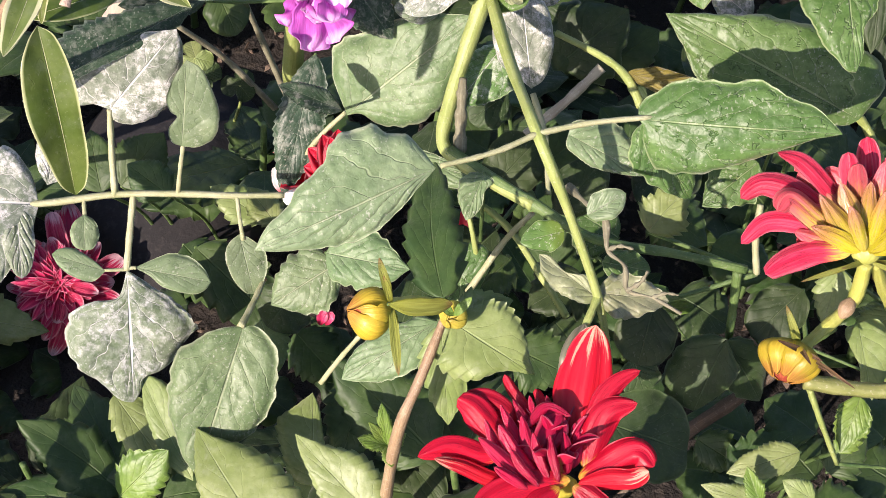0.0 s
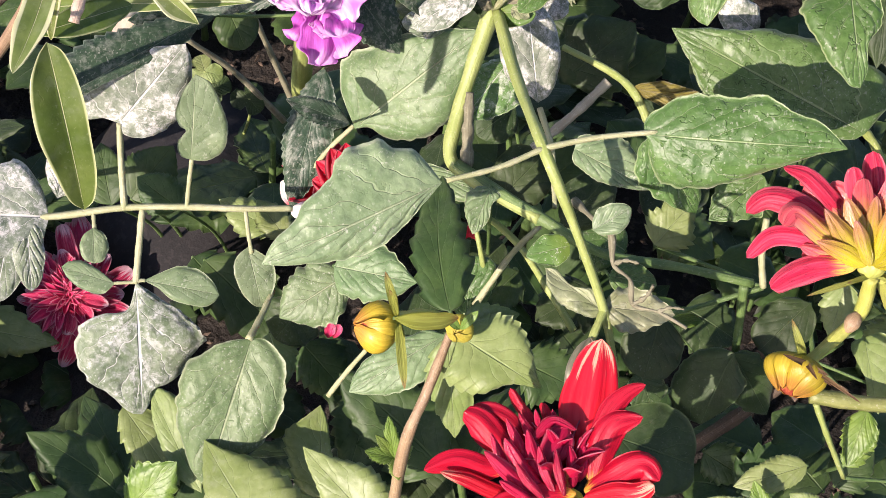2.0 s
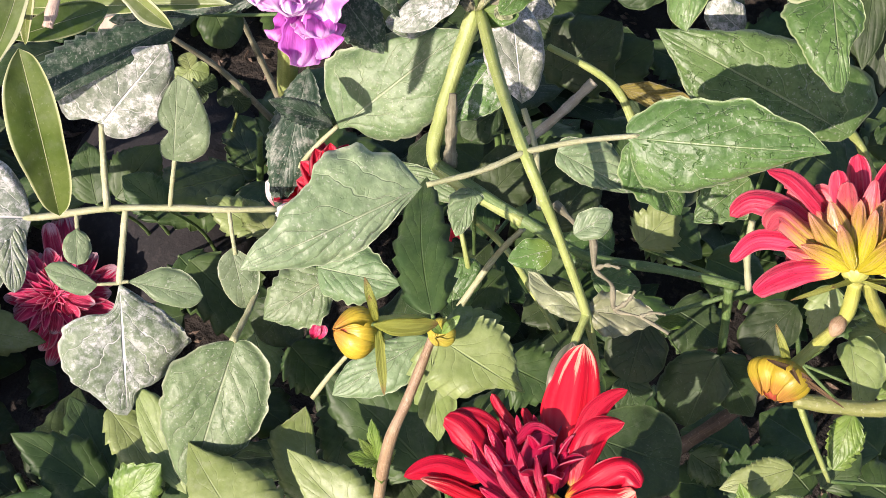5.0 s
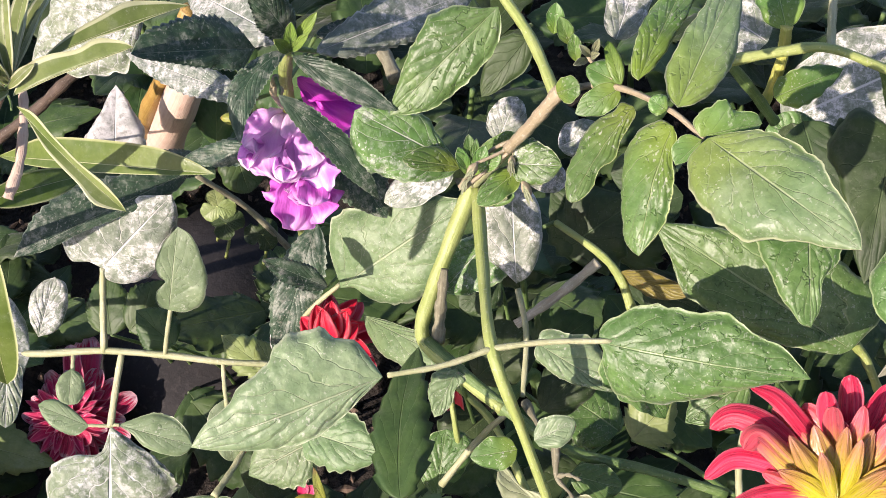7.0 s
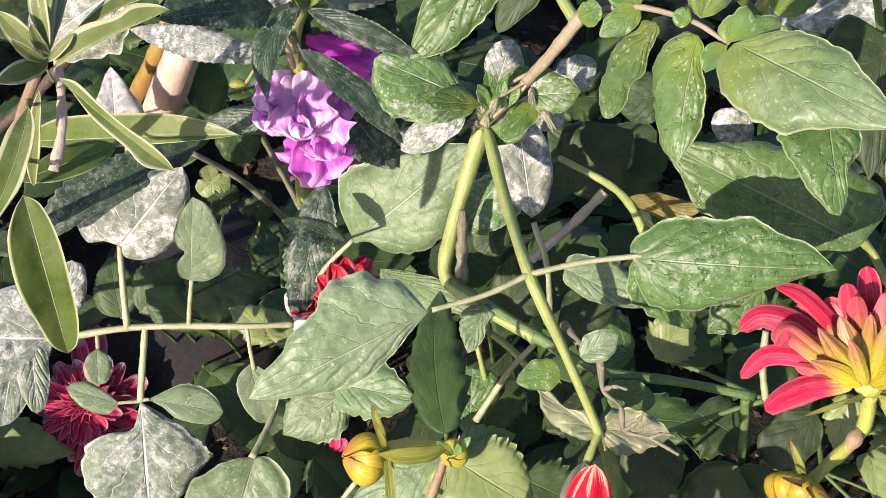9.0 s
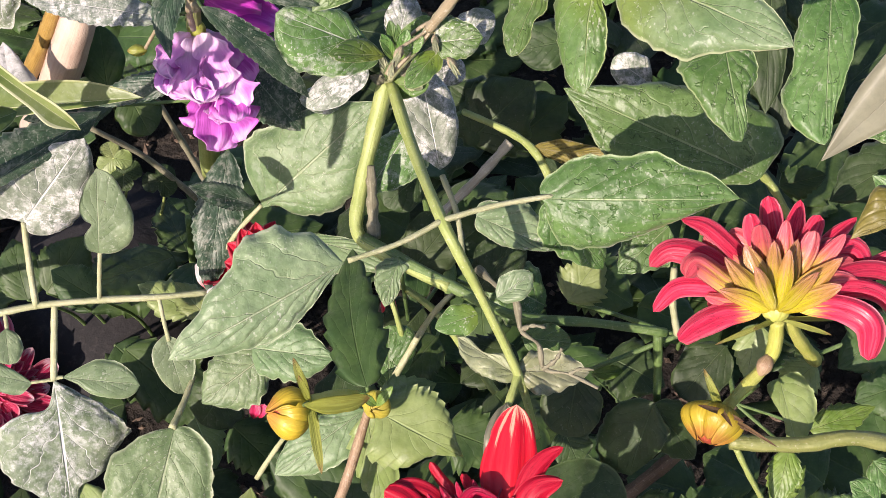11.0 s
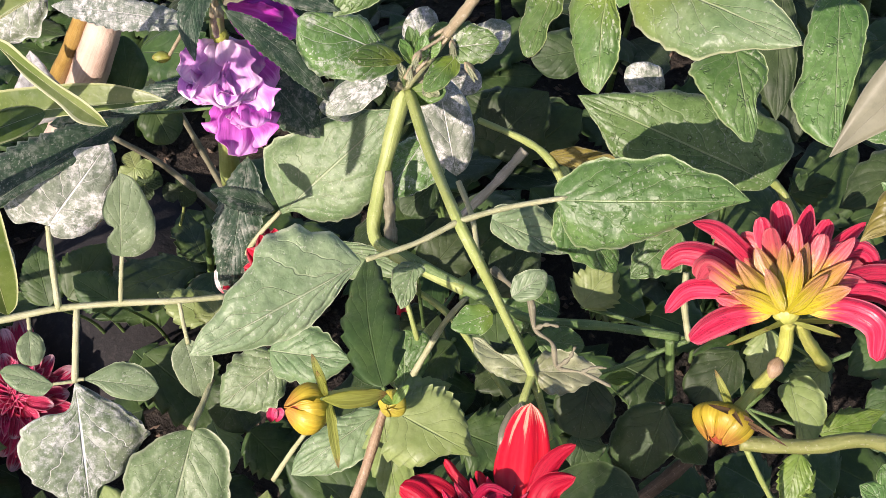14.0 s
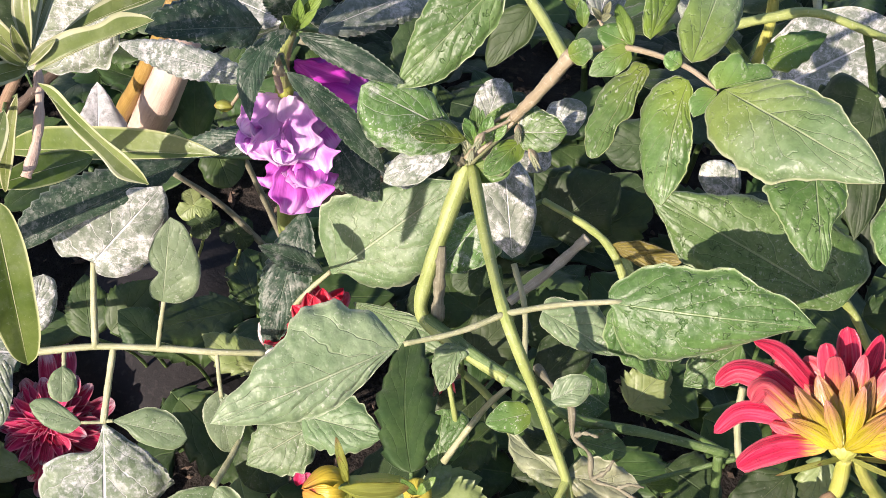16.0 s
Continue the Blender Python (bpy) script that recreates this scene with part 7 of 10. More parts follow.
stalk("leaf_stalk", blade("leaf", dahlia, "toothed", DAHLIA_SHADED, (-0.1523, 0.0710, 0.1229), (-0.1004, 0.0393, 0.0960), 0.0390, (0.14, -0.50, 0.86), seed=232, quilt=0.015), STALK_DARK, [(-0.1524, 0.0714, 0.1224), (-0.1679, 0.1205, 0.0564), (-0.1835, 0.1619, -0.0100)], 0.0009, 0.0014, seed=243)
stalk("leaf_stalk", blade("leaf", dahlia, "toothed", DAHLIA_SHADED, (-0.2708, 0.0602, -0.0182), (-0.3112, 0.0399, -0.0318), 0.0387, (0.03, -0.60, 0.80), seed=233, quilt=0.015), STALK_DARK, [(-0.2710, 0.0605, -0.0187), (-0.2691, 0.0619, -0.0141), (-0.2673, 0.0557, -0.0100)], 0.0009, 0.0014, seed=244)
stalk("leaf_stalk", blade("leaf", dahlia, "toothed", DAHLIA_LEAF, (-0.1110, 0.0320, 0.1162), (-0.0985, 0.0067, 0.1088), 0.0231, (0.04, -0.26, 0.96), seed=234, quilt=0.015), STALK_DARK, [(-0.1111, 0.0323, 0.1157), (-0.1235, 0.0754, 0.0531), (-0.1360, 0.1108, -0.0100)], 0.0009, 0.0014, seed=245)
stalk("leaf_stalk", blade("leaf", dahlia, "toothed", DAHLIA_SHADED, (-0.0548, 0.0059, 0.1060), (-0.0632, -0.0272, 0.0811), 0.0319, (0.05, -0.61, 0.79), seed=235, quilt=0.015), STALK_DARK, [(-0.0548, 0.0061, 0.1055), (-0.0613, 0.0419, 0.0480), (-0.0679, 0.0699, -0.0100)], 0.0009, 0.0014, seed=246)
stalk("leaf_stalk", blade("leaf", dahlia, "toothed", DAHLIA_SHADED, (-0.0974, 0.0451, 0.0877), (-0.0707, 0.0253, 0.0713), 0.0305, (0.15, -0.51, 0.85), seed=236, quilt=0.015), STALK_DARK, [(-0.0975, 0.0454, 0.0872), (-0.1048, 0.0791, 0.0388), (-0.1123, 0.1052, -0.0100)], 0.0009, 0.0014, seed=247)
stalk("leaf_stalk", blade("leaf", dahlia, "toothed", DAHLIA_LEAF, (-0.1871, 0.0002, 0.0829), (-0.1517, -0.0347, 0.0671), 0.0228, (0.12, -0.31, 0.94), seed=237, quilt=0.015), STALK_DARK, [(-0.1872, 0.0004, 0.0824), (-0.2007, 0.0285, 0.0365), (-0.2143, 0.0489, -0.0100)], 0.0009, 0.0014, seed=248)
stalk("leaf_stalk", blade("leaf", dahlia, "toothed", DAHLIA_SHADED, (0.0200, -0.0172, 0.1855), (0.0467, -0.0224, 0.1739), 0.0307, (0.23, -0.57, 0.79), seed=238, quilt=0.015), STALK_DARK, [(0.0200, -0.0169, 0.1850), (0.0253, 0.0484, 0.0878), (0.0305, 0.1059, -0.0100)], 0.0009, 0.0014, seed=249)
stalk("leaf_stalk", blade("leaf", dahlia, "toothed", DAHLIA_SHADED, (0.0150, 0.0447, 0.1701), (-0.0052, 0.0197, 0.1646), 0.0247, (0.18, -0.35, 0.92), seed=239, quilt=0.015), STALK_DARK, [(0.0150, 0.0450, 0.1696), (0.0146, 0.1132, 0.0801), (0.0143, 0.1738, -0.0100)], 0.0009, 0.0014, seed=250)
stalk("leaf_stalk", blade("leaf", dahlia, "toothed", BRIGHT, (-0.0341, -0.0587, 0.1627), (-0.0373, -0.0490, 0.1829), 0.0075, (0.19, -0.87, 0.45), seed=240, quilt=0.015), STALK_DARK, [(-0.0342, -0.0584, 0.1622), (-0.0353, -0.0552, 0.1366), (-0.0346, -0.0656, 0.1259)], 0.0004, 0.0004, seed=251)
stalk("leaf_stalk", blade("leaf", dahlia, "toothed", BRIGHT, (-0.0341, -0.0587, 0.1627), (-0.0465, -0.0622, 0.1732), 0.0084, (0.66, -0.39, 0.64), seed=241, quilt=0.015), STALK_DARK, [(-0.0342, -0.0584, 0.1621), (-0.0354, -0.0553, 0.1365), (-0.0346, -0.0656, 0.1259)], 0.0004, 0.0005, seed=252)
stalk("leaf_stalk", blade("leaf", dahlia, "toothed", BRIGHT, (-0.0333, -0.0597, 0.1619), (-0.0256, -0.0589, 0.1748), 0.0065, (-0.54, -0.76, 0.37), seed=242, quilt=0.015), STALK_DARK, [(-0.0333, -0.0594, 0.1614), (-0.0346, -0.0560, 0.1363), (-0.0346, -0.0656, 0.1259)], 0.0003, 0.0004, seed=253)
stalk("leaf_stalk", blade("leaf", dahlia, "toothed", BRIGHT, (-0.0334, -0.0587, 0.1627), (-0.0307, -0.0711, 0.1656), 0.0075, (-0.08, 0.21, 0.97), seed=243, quilt=0.015), STALK_DARK, [(-0.0334, -0.0584, 0.1622), (-0.0347, -0.0554, 0.1364), (-0.0346, -0.0656, 0.1259)], 0.0004, 0.0004, seed=254)
stalk("leaf_stalk", blade("leaf", dahlia, "toothed", BRIGHT, (-0.0347, -0.0578, 0.1634), (-0.0421, -0.0563, 0.1775), 0.0060, (0.58, -0.73, 0.38), seed=244, quilt=0.015), STALK_DARK, [(-0.0348, -0.0575, 0.1629), (-0.0357, -0.0545, 0.1367), (-0.0346, -0.0656, 0.1259)], 0.0003, 0.0004, seed=255)
stalk("leaf_stalk", blade("leaf", dahlia, "toothed", DAHLIA_LEAF, (-0.1254, 0.1153, 0.0957), (-0.1595, 0.1319, 0.1004), 0.0227, (-0.08, -0.42, 0.91), seed=245, quilt=0.015), STALK_DARK, [(-0.1255, 0.1156, 0.0952), (-0.1408, 0.1575, 0.0428), (-0.1562, 0.1917, -0.0100)], 0.0009, 0.0014, seed=256)
stalk("leaf_stalk", blade("leaf", dahlia, "toothed", DAHLIA_LEAF, (-0.1167, 0.1077, 0.1015), (-0.1359, 0.1280, 0.1075), 0.0192, (-0.03, -0.31, 0.95), seed=246, quilt=0.015), STALK_DARK, [(-0.1168, 0.1081, 0.1010), (-0.1316, 0.1519, 0.0457), (-0.1466, 0.1881, -0.0100)], 0.0009, 0.0014, seed=257)
stalk("leaf_stalk", blade("leaf", dahlia, "toothed", DAHLIA_SHADED, (-0.1698, 0.0985, 0.0871), (-0.1358, 0.0742, 0.0629), 0.0383, (0.24, -0.49, 0.84), seed=247, quilt=0.015), STALK_DARK, [(-0.1700, 0.0988, 0.0866), (-0.1843, 0.1333, 0.0385), (-0.1987, 0.1601, -0.0100)], 0.0009, 0.0014, seed=258)
# Three leaves added out of view to throw shade on the lower left.
stalk("leaf_stalk", blade("leaf", dahlia, "toothed", DAHLIA_SHADED, (-0.2329, -0.1126, 0.0745), (-0.2577, -0.0847, 0.1222), 0.0365, (0.56, -0.55, 0.61), seed=248, quilt=0.015), STALK_DARK, [(-0.2331, -0.1124, 0.0739), (-0.2513, -0.0915, 0.0322), (-0.2697, -0.0785, -0.0100)], 0.0009, 0.0014, seed=259)
stalk("leaf_stalk", blade("leaf", dahlia, "toothed", DAHLIA_SHADED, (-0.2275, -0.1122, 0.0745), (-0.2016, -0.0904, 0.1151), 0.0344, (-0.05, -0.87, 0.50), seed=249, quilt=0.015), STALK_DARK, [(-0.2277, -0.1119, 0.0740), (-0.2436, -0.0913, 0.0323), (-0.2597, -0.0785, -0.0100)], 0.0009, 0.0014, seed=260)
stalk("leaf_stalk", blade("leaf", dahlia, "toothed", DAHLIA_SHADED, (-0.2302, -0.1124, 0.0745), (-0.2202, -0.0986, 0.1350), 0.0344, (0.36, -0.92, 0.15), seed=250, quilt=0.015), STALK_DARK, [(-0.2304, -0.1122, 0.0740), (-0.2473, -0.0916, 0.0322), (-0.2645, -0.0788, -0.0100)], 0.0009, 0.0014, seed=261)
# Turned away from the sun as well as darkened, to imitate shade.
stalk("leaf_stalk", blade("leaf", dahlia, "toothed", DAHLIA_SHADED, (-0.2363, 0.0579, -0.0090), (-0.2690, 0.0717, 0.0031), 0.0570, (0.45, 0.36, 0.82), seed=251, quilt=0.015), STALK_DARK, [(-0.2364, 0.0582, -0.0095), (-0.2364, 0.0622, -0.0095), (-0.2366, 0.0585, -0.0100)], 0.0009, 0.0014, seed=262)
stalk("leaf_stalk", blade("leaf", dahlia, "toothed", DAHLIA_SHADED, (-0.2725, 0.0768, -0.0054), (-0.3161, 0.0899, 0.0067), 0.0637, (0.35, 0.37, 0.86), seed=252, quilt=0.015), STALK_DARK, [(-0.2727, 0.0771, -0.0059), (-0.2735, 0.0823, -0.0077), (-0.2745, 0.0797, -0.0100)], 0.0009, 0.0014, seed=263)
stalk("leaf_stalk", blade("leaf", dahlia, "toothed", DAHLIA_SHADED, (-0.2486, 0.0353, -0.0132), (-0.2912, 0.0480, -0.0013), 0.0614, (0.36, 0.40, 0.84), seed=253, quilt=0.015), STALK_DARK, [(-0.2488, 0.0356, -0.0137), (-0.2480, 0.0385, -0.0116), (-0.2474, 0.0336, -0.0100)], 0.0009, 0.0014, seed=264)
stalk("leaf_stalk", blade("leaf", dahlia, "toothed", DAHLIA_SHADED, (-0.2612, 0.0233, -0.0217), (-0.2619, -0.0085, -0.0335), 0.0572, (0.91, -0.16, 0.38), seed=254, quilt=0.015), STALK_DARK, [(-0.2614, 0.0236, -0.0222), (-0.2590, 0.0245, -0.0159), (-0.2568, 0.0177, -0.0100)], 0.0009, 0.0014, seed=265)
stalk("leaf_stalk", blade("leaf", dahlia, "toothed", DAHLIA_SHADED, (-0.2896, 0.0318, -0.0138), (-0.3177, 0.0021, -0.0352), 0.0626, (0.67, -0.73, 0.13), seed=255, quilt=0.015), STALK_DARK, [(-0.2898, 0.0321, -0.0143), (-0.2887, 0.0349, -0.0119), (-0.2879, 0.0299, -0.0100)], 0.0009, 0.0014, seed=266)
stalk("leaf_stalk", blade("leaf", dahlia, "toothed", DAHLIA_SHADED, (-0.3104, 0.1074, -0.0054), (-0.3440, 0.0815, -0.0235), 0.0602, (0.58, -0.81, 0.07), seed=256, quilt=0.015), STALK_DARK, [(-0.3106, 0.1076, -0.0058), (-0.3115, 0.1128, -0.0077), (-0.3126, 0.1102, -0.0100)], 0.0009, 0.0014, seed=267)
stalk("leaf_stalk", blade("leaf", dahlia, "toothed", DAHLIA_SHADED, (-0.2277, 0.0240, -0.0102), (-0.2316, -0.0131, -0.0259), 0.0571, (0.89, -0.25, 0.37), seed=257, quilt=0.015), STALK_DARK, [(-0.2279, 0.0243, -0.0107), (-0.2277, 0.0280, -0.0101), (-0.2277, 0.0239, -0.0100)], 0.0009, 0.0014, seed=268)
stalk("leaf_stalk", blade("leaf", dahlia, "toothed", DAHLIA_SHADED, (-0.2900, 0.0753, -0.0057), (-0.2675, 0.1053, 0.0036), 0.0446, (0.76, -0.62, 0.17), seed=258, quilt=0.015), STALK_DARK, [(-0.2902, 0.0756, -0.0062), (-0.2909, 0.0807, -0.0078), (-0.2918, 0.0780, -0.0100)], 0.0009, 0.0014, seed=269)
stalk("leaf_stalk", blade("leaf", dahlia, "toothed", DAHLIA_SHADED, (-0.1708, 0.0852, 0.0464), (-0.1997, 0.0721, 0.0378), 0.0527, (-0.33, 0.12, 0.94), seed=259, quilt=0.015), STALK_DARK, [(-0.1709, 0.0855, 0.0459), (-0.1793, 0.1074, 0.0182), (-0.1879, 0.1217, -0.0100)], 0.0009, 0.0014, seed=270)
stalk("leaf_stalk", blade("leaf", dahlia, "toothed", DAHLIA_SHADED, (-0.1335, 0.0407, 0.0357), (-0.0981, 0.0232, 0.0332), 0.0542, (0.25, 0.39, 0.89), seed=260, quilt=0.015), STALK_DARK, [(-0.1336, 0.0410, 0.0352), (-0.1378, 0.0577, 0.0129), (-0.1422, 0.0667, -0.0100)], 0.0009, 0.0014, seed=271)
stalk("leaf_stalk", blade("leaf", dahlia, "toothed", DAHLIA_SHADED, (-0.1567, 0.1203, 0.0222), (-0.1931, 0.1312, 0.0323), 0.0600, (0.33, 0.28, 0.90), seed=261, quilt=0.015), STALK_DARK, [(-0.1569, 0.1207, 0.0217), (-0.1612, 0.1357, 0.0061), (-0.1658, 0.1431, -0.0100)], 0.0009, 0.0014, seed=272)
# Lower right: again faced off the sun in place of real shade.
stalk("leaf_stalk", blade("leaf", dahlia, "toothed", DAHLIA_SHADED, (0.1467, 0.0000, 0.0916), (0.1128, 0.0114, 0.0894), 0.0449, (-0.06, 0.03, 1.00), seed=262), STALK_DARK, [(0.1468, 0.0003, 0.0911), (0.1574, 0.0334, 0.0408), (0.1681, 0.0587, -0.0100)], 0.0009, 0.0014, seed=273)
stalk("leaf_stalk", blade("leaf", dahlia, "toothed", DAHLIA_SHADED, (0.1376, -0.0215, 0.0882), (0.1045, -0.0151, 0.0821), 0.0437, (-0.16, 0.09, 0.98), seed=263), STALK_DARK, [(0.1377, -0.0212, 0.0877), (0.1471, 0.0086, 0.0391), (0.1566, 0.0307, -0.0100)], 0.0009, 0.0014, seed=274)
stalk("leaf_stalk", blade("leaf", dahlia, "toothed", DAHLIA_SHADED, (0.1783, 0.0050, 0.0939), (0.1531, 0.0218, 0.0954), 0.0415, (0.04, -0.03, 1.00), seed=264), STALK_DARK, [(0.1784, 0.0053, 0.0934), (0.1925, 0.0400, 0.0420), (0.2067, 0.0669, -0.0100)], 0.0009, 0.0014, seed=275)
stalk("leaf_stalk", blade("leaf", dahlia, "toothed", DAHLIA_SHADED, (0.1774, -0.0181, 0.0888), (0.1583, 0.0010, 0.0918), 0.0441, (0.11, -0.05, 0.99), seed=265), STALK_DARK, [(0.1776, -0.0178, 0.0883), (0.1910, 0.0132, 0.0394), (0.2046, 0.0365, -0.0100)], 0.0009, 0.0014, seed=276)
stalk("leaf_stalk", blade("leaf", dahlia, "toothed", DAHLIA_SHADED, (0.2132, 0.0057, 0.0927), (0.1915, 0.0228, 0.0943), 0.0449, (0.03, -0.05, 1.00), seed=266), STALK_DARK, [(0.2133, 0.0060, 0.0922), (0.2304, 0.0403, 0.0414), (0.2476, 0.0668, -0.0100)], 0.0009, 0.0014, seed=277)
stalk("leaf_stalk", blade("leaf", dahlia, "toothed", DAHLIA_SHADED, (0.2175, -0.0169, 0.0878), (0.1936, -0.0029, 0.0871), 0.0443, (-0.02, 0.01, 1.00), seed=267), STALK_DARK, [(0.2177, -0.0167, 0.0873), (0.2340, 0.0138, 0.0389), (0.2505, 0.0366, -0.0100)], 0.0009, 0.0014, seed=278)
stalk("leaf_stalk", blade("leaf", dahlia, "toothed", DAHLIA_SHADED, (0.1173, -0.0413, 0.0866), (0.1447, -0.0322, 0.0922), 0.0447, (-0.23, 0.11, 0.97), seed=268), STALK_DARK, [(0.1174, -0.0410, 0.0861), (0.1276, -0.0129, 0.0383), (0.1378, 0.0074, -0.0100)], 0.0009, 0.0014, seed=279)
stalk("leaf_stalk", blade("leaf", dahlia, "toothed", DAHLIA_SHADED, (0.1710, -0.0412, 0.0841), (0.2008, -0.0363, 0.0989), 0.0441, (-0.45, 0.08, 0.89), seed=269), STALK_DARK, [(0.1711, -0.0409, 0.0836), (0.1854, -0.0135, 0.0371), (0.1998, 0.0061, -0.0100)], 0.0009, 0.0014, seed=280)
stalk("leaf_stalk", blade("leaf", dahlia, "toothed", DAHLIA_SHADED, (0.1054, 0.0157, 0.0805), (0.0859, 0.0307, 0.0929), 0.0387, (0.38, -0.24, 0.89), seed=270), STALK_DARK, [(0.1055, 0.0160, 0.0800), (0.1122, 0.0470, 0.0352), (0.1191, 0.0703, -0.0100)], 0.0009, 0.0014, seed=281)
stalk("leaf_stalk", blade("leaf", dahlia, "toothed", DAHLIA_SHADED, (0.1308, -0.0313, 0.1062), (0.1607, -0.0087, 0.1158), 0.0270, (0.06, -0.46, 0.89), seed=271, quilt=0.015), STALK_DARK, [(0.1310, -0.0310, 0.1057), (0.1451, 0.0048, 0.0481), (0.1595, 0.0329, -0.0100)], 0.0009, 0.0014, seed=282)
stalk("leaf_stalk", blade("leaf", dahlia, "toothed", DAHLIA_SHADED, (0.1145, -0.0124, 0.1089), (0.1380, -0.0216, 0.1007), 0.0227, (-0.01, -0.68, 0.74), seed=272, quilt=0.015), STALK_DARK, [(0.1146, -0.0121, 0.1084), (0.1269, 0.0244, 0.0494), (0.1394, 0.0532, -0.0100)], 0.0009, 0.0014, seed=283)
stalk("leaf_stalk", blade("leaf", dahlia, "toothed", DAHLIA_SHADED, (0.1775, -0.0251, 0.1087), (0.1955, -0.0103, 0.1191), 0.0213, (-0.08, -0.51, 0.86), seed=273, quilt=0.015), STALK_DARK, [(0.1777, -0.0248, 0.1082), (0.1965, 0.0121, 0.0493), (0.2155, 0.0413, -0.0100)], 0.0009, 0.0014, seed=284)
stalk("leaf_stalk", blade("leaf", dahlia, "fine_toothed", DAHLIA_SHADED, (-0.2021, 0.1101, 0.1217), (-0.1809, 0.1358, 0.1400), 0.0314, (0.10, -0.60, 0.79), seed=631), STALK_DARK, [(-0.2021, 0.1101, 0.1217), (-0.1971, 0.1451, 0.0559), (-0.1921, 0.1601, -0.0100)], 0.0009, 0.0014, seed=631)
stalk("leaf_stalk", blade("leaf", dahlia, "fine_toothed", DAHLIA_SHADED, (-0.1726, 0.1024, 0.1270), (-0.1970, 0.1140, 0.1369), 0.0248, (-0.05, -0.55, 0.83), seed=632), STALK_DARK, [(-0.1726, 0.1024, 0.1270), (-0.1676, 0.1374, 0.0585), (-0.1626, 0.1524, -0.0100)], 0.0009, 0.0014, seed=632)
stalk("leaf_stalk", blade("leaf", dahlia, "fine_toothed", DAHLIA_SHADED, (-0.2143, 0.1097, 0.1158), (-0.2233, 0.1368, 0.1366), 0.0285, (0.10, -0.65, 0.75), seed=633), STALK_DARK, [(-0.2143, 0.1097, 0.1158), (-0.2093, 0.1447, 0.0529), (-0.2043, 0.1597, -0.0100)], 0.0009, 0.0014, seed=633)
coral = thing("dahlia_plant", (0.236, 0.120, 0.000), "dahlia plant with a coral-red bloom and a yellow bud", "dahlia")
stalk("stem", coral, STALK_YELLOW, [(0.1545, -0.0149, 0.2649), (0.1550, -0.0180, 0.2427), (0.1421, -0.0297, 0.2347), (0.1348, -0.0353, 0.2281)], 0.0030, 0.0022, seed=274)
lump("stem_joint", coral, STALK_RUSSET, (0.1522, -0.0215, 0.2424), (0.43, 0.69, 0.58), 0.0035, 0.0100, seed=275, lobes=4)
stalk("stem", coral, STALK_YELLOW, [(0.1597, -0.0118, 0.2609), (0.1695, -0.0066, 0.2392), (0.1844, 0.0035, 0.2085)], 0.0023, 0.0031, seed=276)
stalk("stem", coral, STALK_DUSTY, [(0.1369, -0.0473, 0.2246), (0.1651, -0.0484, 0.2237), (0.1910, -0.0464, 0.2253), (0.2342, -0.0463, 0.2058)], 0.0031, 0.0034, seed=277, label="thick pale green stem")
stalk("stem", coral, STALK, [(0.1408, -0.0470, 0.2183), (0.1492, -0.0519, 0.2012), (0.1629, -0.0551, 0.1724)], 0.0014, 0.0011, seed=278)
stalk("stem", coral, STALK_UMBER, [(0.1529, -0.0001, 0.1794), (0.1287, -0.0046, 0.1365), (0.1016, -0.0089, 0.0937)], 0.0026, 0.0038, seed=279)
stalk("stem", coral, STALK_PALE, [(0.1203, 0.0293, 0.2432), (0.1204, 0.0209, 0.2296), (0.1232, 0.0122, 0.2158)], 0.0015, 0.0015, seed=280)
bud_two = lump("bud", coral, BUD_CORE, (0.1288, -0.0452, 0.2353), (-0.38, -0.89, -0.25), 0.0089, 0.0166, seed=281, lobes=5, groove=0.2, pinch=0.6, label="plump yellow bud tinged with red")
bud_scales(bud_two, (0.1288, -0.0452, 0.2353), (-0.38, -0.89, -0.25), 0.0098, 0.0174, 9, BUD, 5, 0.42)
blade("sepal", bud_two, "lance", SEPAL, (0.1328, -0.0408, 0.2365), (0.1238, -0.0322, 0.2559), 0.0036, (0.06, -0.90, 0.43), seed=282, fold=0.4, quilt=0, bow=0.16)
blade("sepal", bud_two, "lance", SEPAL_DRY, (0.1328, -0.0408, 0.2365), (0.1305, -0.0310, 0.2417), 0.0023, (-0.18, -0.49, 0.85), seed=283, fold=0.4, quilt=0, bow=0.16)
blade("sepal", bud_two, "lance", SEPAL_DRY, (0.1328, -0.0408, 0.2365), (0.1195, -0.0488, 0.2553), 0.0025, (0.79, -0.51, 0.34), seed=284, fold=0.4, quilt=0, bow=0.16)
blade("sepal", bud_two, "lance", SEPAL_DRY, (0.1328, -0.0408, 0.2365), (0.1379, -0.0527, 0.2490), 0.0023, (-0.86, 0.15, 0.49), seed=285, fold=0.4, quilt=0, bow=0.16)
blade("sepal", bud_two, "lance", SEPAL_DRY, (0.1328, -0.0408, 0.2365), (0.1492, -0.0644, 0.2493), 0.0017, (-0.65, -0.04, 0.76), seed=286, fold=0.4, quilt=0, bow=0.16)
blade("sepal", bud_two, "lance", SEPAL_DRY, (0.1328, -0.0408, 0.2365), (0.1404, -0.0536, 0.2431), 0.0019, (-0.64, 0.02, 0.77), seed=287, fold=0.4, quilt=0, bow=0.16)
blade("sepal", bud_two, "lance", SEPAL_DRY, (0.1328, -0.0408, 0.2365), (0.1322, -0.0570, 0.2525), 0.0021, (-0.53, 0.61, 0.60), seed=288, fold=0.4, quilt=0, bow=0.16)
